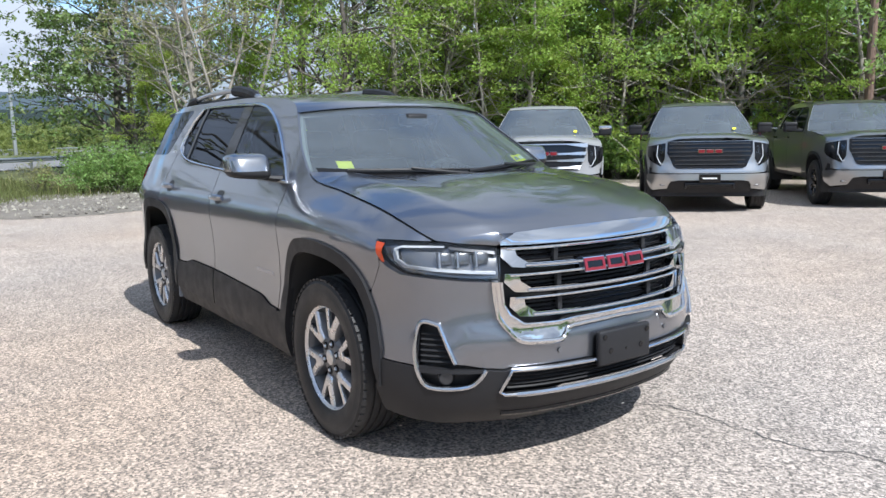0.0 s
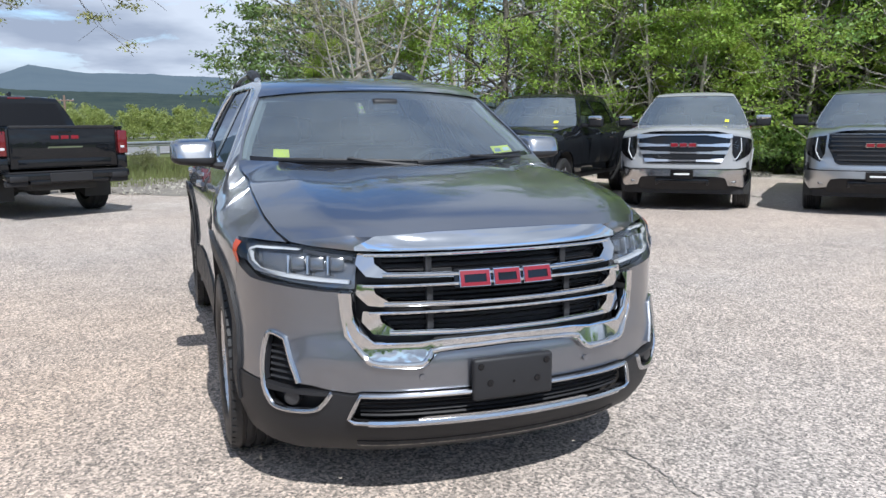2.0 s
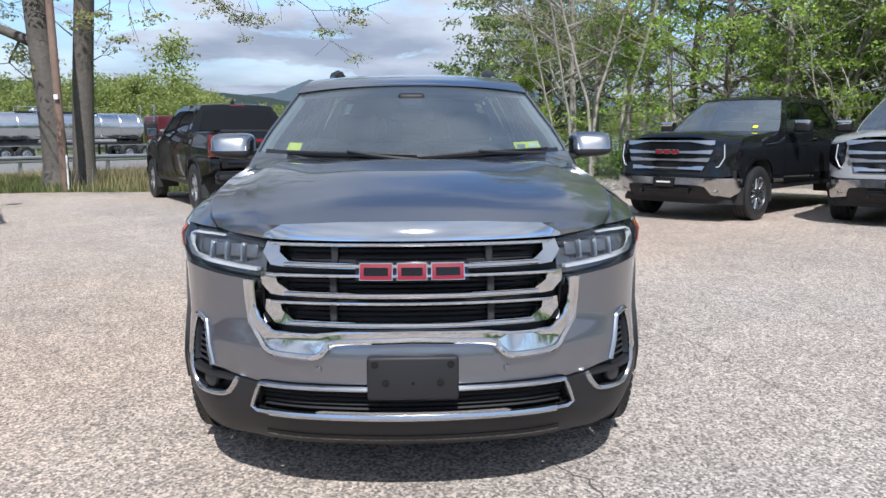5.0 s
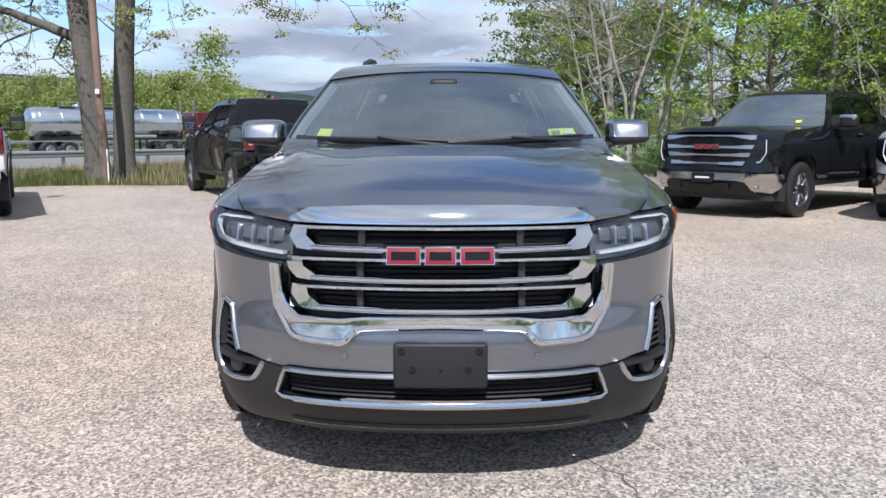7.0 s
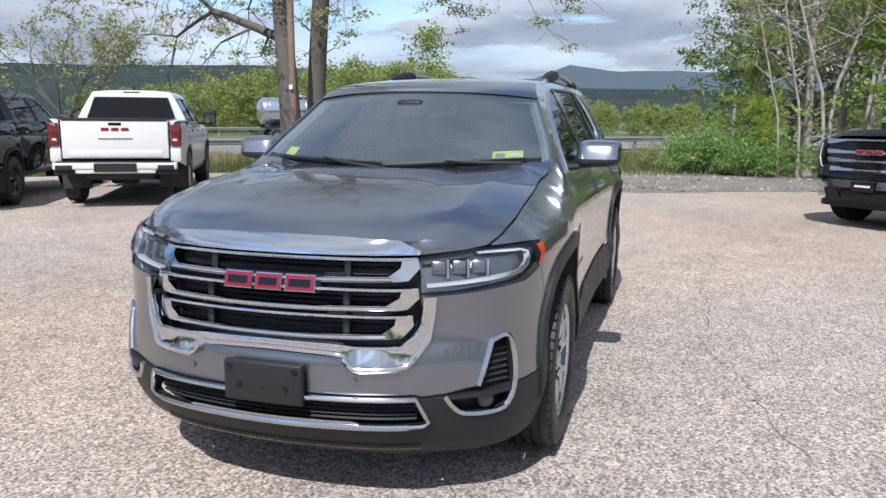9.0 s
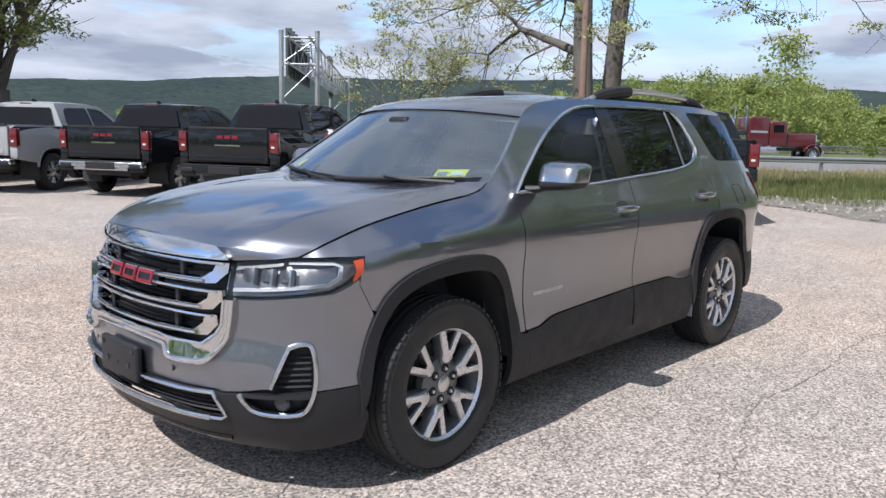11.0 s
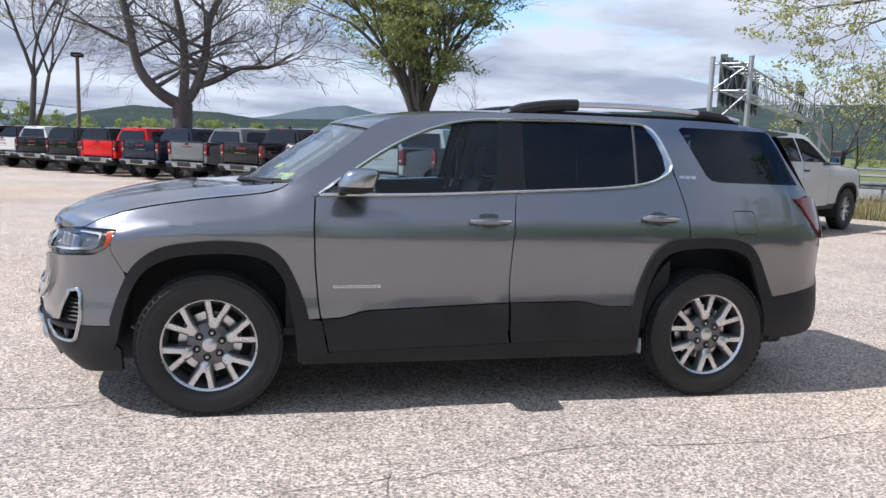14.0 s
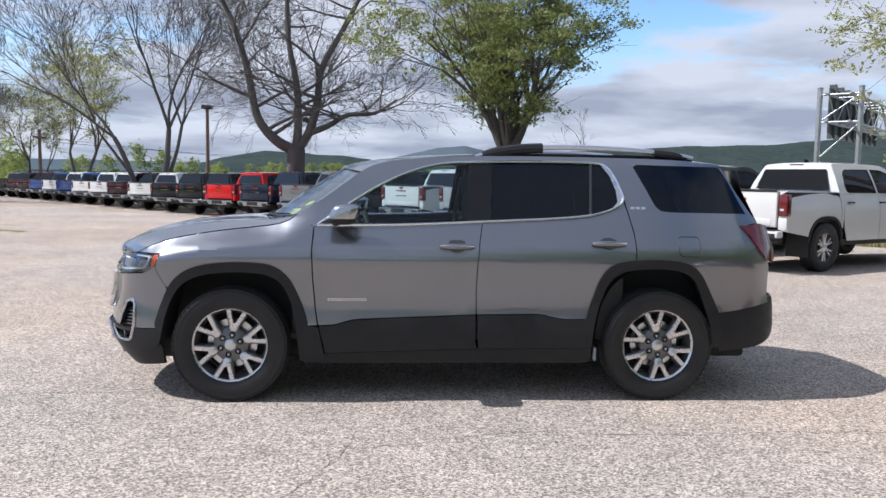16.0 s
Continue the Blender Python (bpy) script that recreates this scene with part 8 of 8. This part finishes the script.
FAR += [(-78, -25, 13.0), (34.0, -66.6, 5.5), (37.5, -70.0, 6.8), (31.0, -72.0, 4.2), (34.5, -84.0, 4.5), (31.5, -83.0, 4.8), (29.0, -85.0, 6.0), (26.5, -86.0, 5.4), (24.0, -90.0, 4.5), (21.5, -92.0, 4.0), (15.0, -93.0, 4.2), (11.0, -94.0, 3.6)]
far_woods("far_woods", LEAF_FAR, "distant woods in yellow-green spring leaf beyond the highway", 81, FAR)
def behind_edge(offsets, low, high):
    return [(x - 0.72 * o + pick.gauss(0, 0.7), y + 0.69 * o + pick.gauss(0, 0.7), pick.uniform(low, high)) for o in offsets for x, y in dense(EDGE, 2.1, False) if y > 9.0]


unseen_belt = []                                                    # out-of-view trees, added to darken what the car mirrors
for k in range(64):
    a, d = radians(-48 + 106 * (k + pick.uniform(0.1, 0.9)) / 64), pick.uniform(38, 46)
    unseen_belt.append((3 + d * math.cos(a), d * math.sin(a), pick.uniform(3.4, 4.8)))
far_woods("lot_side_woods", LEAF_DARK, "unseen belt of dark trees added to darken the car's reflections", 84, unseen_belt)
far_woods("deep_woods", LEAF, "fresh green depth of the woods behind the edge trees", 82, behind_edge((9.0,), 9.0, 13.0))
far_woods("undergrowth", LEAF_DARK, "dark green undergrowth deep in the woods", 83, behind_edge((6.5, 12.0), 3.4, 5.2))
bare(76, (29.0, -59.0, -0.4), [((0, 0, 0), (0.15, 0, 1), 2.8, 0.12), ((0.4, 0, 0), (-0.15, 0.1, 1), 2.9, 0.12), ((-0.4, 0, 0), (-0.3, 0, 1), 2.5, 0.1)], 3, 0.2, "budding tree with pale olive leaves behind the row's end", 6, 4)
bare(77, (31.5, -54.0, -0.4), [((0, 0, 0), (-0.1, 0, 1), 2.6, 0.22), ((0.2, 0, 0.8), (0.5, 0.1, 1), 2.6, 0.15)], 3, 0.2, "bare tree with dense grey twigs past the row's end", 7, 0)

# ---- road furniture ----


def gantry():
    g = thing("sign_gantry", "galvanised steel highway sign gantry with dark sign backs", "gantry")
    up = lambda z: Vector((0, 0, z))
    A, B = Vector((-18.6, -27.65, 0)), Vector((-19.8, -26.5, 0))
    far_a, far_b = A + RN * 34, B + RN * 34
    for l in (A, B, far_a, far_b):
        part("leg", sweep([l + up(-0.45), l + up(5.75)], 0.115, 14), GALV, g)
        part("leg_cap", lathe([(0.0, 5.80), (0.09, 5.79), (0.13, 5.76), (0.13, 5.72), (0.0, 5.72)], 14, "z"), GALV, g).matrix_basis = Matrix.Translation(l)
    for a, b in ((A, B), (far_a, far_b)):
        for z0, z1, r in ((5.45, 5.45, 0.045), (4.25, 4.25, 0.045), (2.6, 4.2, 0.042), (2.6, 1.2, 0.042), (4.25, 5.45, 0.035)):
            part("brace", sweep([a + up(z0), b + up(z1)], r, 8), GALV, g)
    n = 22
    a0, a1 = A.lerp(B, 0.22), A.lerp(B, 0.80)
    for p in (a0, a1):
        for z in (5.45, 4.25):
            part("chord", sweep([p - RN * 0.5 + up(z), p + RN * 34.5 + up(z)], 0.055, 8), GALV, g)
        for k in range(n):
            u, v = p + RN * (34 * k / n), p + RN * (34 * (k + 1) / n)
            part("web", sweep([u + up(4.25 if k % 2 else 5.45), v + up(5.45 if k % 2 else 4.25)], 0.032, 6), GALV, g)
    for k in range(n + 1):
        u, v = a0 + RN * (34 * k / n), a1 + RN * (34 * k / n)
        part("tie", sweep([u + up(5.45), v + up(5.45)], 0.028, 6), GALV, g)
        if k < n:
            part("tie", sweep([u + up(4.25), v + RN * (34 / n) + up(4.25)], 0.026, 6), GALV, g)
    # grey raised a little, with air haze put into the colour
    SIGN = material("sign_back", (0.095, 0.105, 0.105), 0.6, 0.2, vary=0.12, scale=2)
    for s0, s1, z0, z1 in ((0.9, 11.4, 3.85, 5.85), (29.0, 33.4, 4.0, 7.0)):
        m = Matrix.Translation(A.lerp(B, 0.10) + RN * ((s0 + s1) / 2)) @ Matrix.Rotation(math.atan2(RN.y, RN.x), 4, "Z")
        h = (s1 - s0) / 2
        pn = part("sign_panel", box(-h, h, -0.03, 0.03, z0, z1, 0.01, 1, m), SIGN, g, "dark grey back of a road sign")
        c = int(h * 1.6)
        for k in range(c):
            x = -h + 2 * h * (k + 0.5) / c
            part("rib", box(x - 0.06, x + 0.06, -0.16, 0.16, z0 - 0.25, z1 + 0.2, 0.01, 1, m), SIGN, pn)


gantry()
lampo = thing("street_lamp", "dark lamp post with a square head behind the trucks", "street lamp")
part("post", sweep([(11.5, -42.8, -0.4), (11.5, -42.8, 5.5)], [0.13, 0.10], 10), POLE_WOOD, lampo)
part("head", box(11.2, 11.8, -43.1, -42.5, 5.5, 5.75, 0.05, 2), BLACK, lampo)
hl = thing("street_lamp", "tall galvanised highway lamp with twin arms", "street lamp")
part("post", sweep([(-95, 7.7, 0), (-95, 7.7, 9.0)], [0.22, 0.14], 10), GALV, hl)
for s in (1, -0.4):
    arm = part("arm", sweep([(-95, 7.7, 8.9), (-95, 7.7 + 1.2 * s, 9.8), (-95, 7.7 + 3.0 * s, 10.3)], 0.08, 8), GALV, hl)
    part("head", box(-95.2, -94.8, 7.7 + 3.0 * s - 0.4, 7.7 + 3.0 * s + 0.4, 10.25, 10.4, 0.05), GALV, arm)
for x, y, h in ((-105.0, -12.0, 5.3), (28.0, -58.0, 4.9)):
    up = thing("utility_pole", "distant wooden utility pole with crossarm", "pole")
    part("shaft", sweep([(x, y, 0), (x, y, h)], [0.16, 0.12], 8), POLE_WOOD, up)
    part("crossarm", box(x - 0.06, x + 0.06, y - 1.1, y + 1.1, h - 0.7, h - 0.55, 0.01, 1), POLE_WOOD, up)
    for o in (-1.0, -0.4, 0.4, 1.0):
        part("insulator", lathe([(0.0, h - 0.4), (0.05, h - 0.42), (0.06, h - 0.55), (0.0, h - 0.55)], 8, "z"), GALV, up).matrix_basis = Matrix.Translation((x, y + o, 0))
pw = thing("utility_pole", "brown metal pole standing in the woods behind the trucks", "pole")
part("shaft", sweep([(-5.75, 17.75, -0.1), (-5.75, 17.75, 9.0)], [0.11, 0.10], 10), POLE_WOOD, pw)
# power lines
for k, z in enumerate((4.3, 4.0)):
    a, b = Vector((28, -58, z)), Vector((4, -245, 7.0 + 2 * k))
    pts = [a.lerp(b, t) - Vector((0, 0, 5 * t * (1 - t))) for t in np.linspace(0, 1, 20)]
    tagged(part("power_line", sweep(pts, 0.02, 4), BLACK), "thin power line strung between poles", "cable", group="power lines")


# tanker lorry on the highway


def tanker():
    along = math.atan2(RD.y, RD.x)
    front = Vector((-53.5, -20.2, -0.34))
    t = thing("tanker_truck", "long-nosed dark red tractor with a polished tank trailer on the highway", "truck", m=Matrix.Translation(front) @ Matrix.Rotation(along, 4, "Z"))
    POLISHED = material("polished_tank", (0.72, 0.73, 0.74), 0.22, 1.0, vary=0.05, scale=3, rough_vary=0.06)
    CAB_RED = material("dark_red_cab", (0.085, 0.010, 0.014), 0.3, vary=0.05, scale=4, coat=0.8)
    FRAME = material("dark_frame", (0.03, 0.03, 0.032), 0.6, vary=0.15, scale=8)
    shell = lathe([(0.0, -10.75), (0.55, -10.70), (0.88, -10.52), (0.98, -10.25), (0.98, -0.5), (0.88, -0.23), (0.55, -0.05), (0.0, 0.0)], 40)
    shell.transform(Matrix.Translation((0, 0, 2.28)) @ Matrix.Rotation(radians(-90), 4, "Z"))
    tank = part("tank", shell, POLISHED, t, "polished steel tank")
    for x in np.linspace(-10.1, -0.6, 8):
        hoop = [(x, 0.992 * math.cos(a), 2.28 + 0.992 * math.sin(a)) for a in np.linspace(0, math.tau, 32, endpoint=False)]
        part("hoop", sweep(hoop, 0.028, 6, 1, True, Vector((1, 0, 0))), POLISHED, tank)
    part("walkway", box(-8.6, -3.2, -0.28, 0.28, 3.27, 3.33, 0.02), FRAME, tank)
    for x in (-7.4, -5.9, -4.4):
        lid = lathe([(0.0, 3.50), (0.24, 3.49), (0.27, 3.44), (0.27, 3.24), (0.0, 3.24)], 18, "z")
        lid.transform(Matrix.Translation((x, 0, 0)))
        part("hatch", lid, POLISHED, tank)
    for s in (1, -1):
        part("handrail", sweep([(-8.5, s * 0.34, 3.3), (-8.5, s * 0.34, 3.62), (-3.3, s * 0.34, 3.62), (-3.3, s * 0.34, 3.3)], 0.022, 6), GALV, tank)
        part("hose_tube", sweep([(-7.6, s * 0.95, 1.35), (-2.4, s * 0.95, 1.35)], 0.11, 10), GALV, tank)
        part("side_rail", box(-10.4, -0.2, s * 0.45 - 0.06, s * 0.45 + 0.06, 1.08, 1.34, 0.01), FRAME, t)
    part("landing_gear", join(box(-3.0, -2.86, 0.5, 0.62, 0.35, 1.1, 0.01), box(-3.0, -2.86, -0.62, -0.5, 0.35, 1.1, 0.01)), FRAME, t)
    part("rear_bumper", box(-10.7, -10.58, -1.1, 1.1, 0.55, 0.68, 0.02), FRAME, t)
    # tractor
    part("chassis", box(-2.3, 6.3, -0.42, 0.42, 0.72, 0.95, 0.02), FRAME, t)
    sleeper = part("sleeper", box(0.75, 2.35, -1.05, 1.05, 1.05, 3.15, 0.14, 4), CAB_RED, t, "dark red sleeper box")
    part("sleeper_stripe", box(0.9, 2.2, -1.062, 1.062, 2.0, 2.16, 0.004, 1), BAR_GREY, sleeper)
    cab = part("cab", box(2.37, 3.75, -1.0, 1.0, 1.05, 2.85, 0.16, 4), CAB_RED, t, "dark red driver's cab")
    part("windscreen", box(3.66, 3.77, -0.85, 0.85, 2.05, 2.62, 0.04, 2), GLOSS_BLACK, cab)
    for s in (1, -1):
        part("side_window", box(2.65, 3.45, s * 0.995 - 0.012, s * 0.995 + 0.012, 2.05, 2.6, 0.008, 1), GLOSS_BLACK, cab)
        part("exhaust_stack", sweep([(0.55, s * 0.98, 1.1), (0.55, s * 0.98, 3.75), (0.45, s * 0.98, 3.9)], 0.085, 12), CHROME, t)
        part("fuel_tank", sweep([(1.0, s * 0.85, 0.78), (2.9, s * 0.85, 0.78)], 0.31, 20), POLISHED, t, "polished round fuel tank")
        part("fender", sweep([(5.75 + 0.68 * math.cos(a), s * 0.98, 0.55 + 0.68 * math.sin(a)) for a in np.linspace(0.15, 2.9, 14)], 0.2, 8, 0.25), CAB_RED, t)
        part("head_lamp", box(6.2, 6.42, s * 0.95 - 0.14, s * 0.95 + 0.14, 1.15, 1.4, 0.05, 2), CHROME, t)
    hood = part("hood", box(3.7, 6.15, -0.68, 0.68, 1.0, 2.02, 0.14, 4), CAB_RED, t, "long dark red hood")
    part("radiator", box(6.12, 6.26, -0.55, 0.55, 0.85, 1.95, 0.05, 2), CHROME, hood)
    part("front_bumper", box(6.35, 6.55, -1.15, 1.15, 0.45, 0.8, 0.05, 3), CHROME, t)
    for x, pair in ((-9.7, 1), (-8.45, 1), (-1.55, 1), (-0.25, 1), (5.75, 0)):
        for s in (1, -1):
            for y in ((0.72, 1.04) if pair else (0.98,)):
                base = new("wheel")
                base.parent = t
                base.matrix_basis = Matrix.Translation((x, s * y, 0.51)) @ Matrix.Rotation(0 if s > 0 else math.pi, 4, "Z")
                part("tyre", lathe([(0.29, -0.12), (0.36, -0.14), (0.48, -0.14), (0.51, -0.11), (0.51, 0.11), (0.48, 0.14), (0.36, 0.14), (0.29, 0.12)], 28), RUBBER, base)
                part("rim", lathe([(0.30, 0.12), (0.28, 0.06), (0.20, -0.02), (0.12, 0.0), (0.11, 0.08), (0.0, 0.09)], 24), POLISHED, base)


tanker()
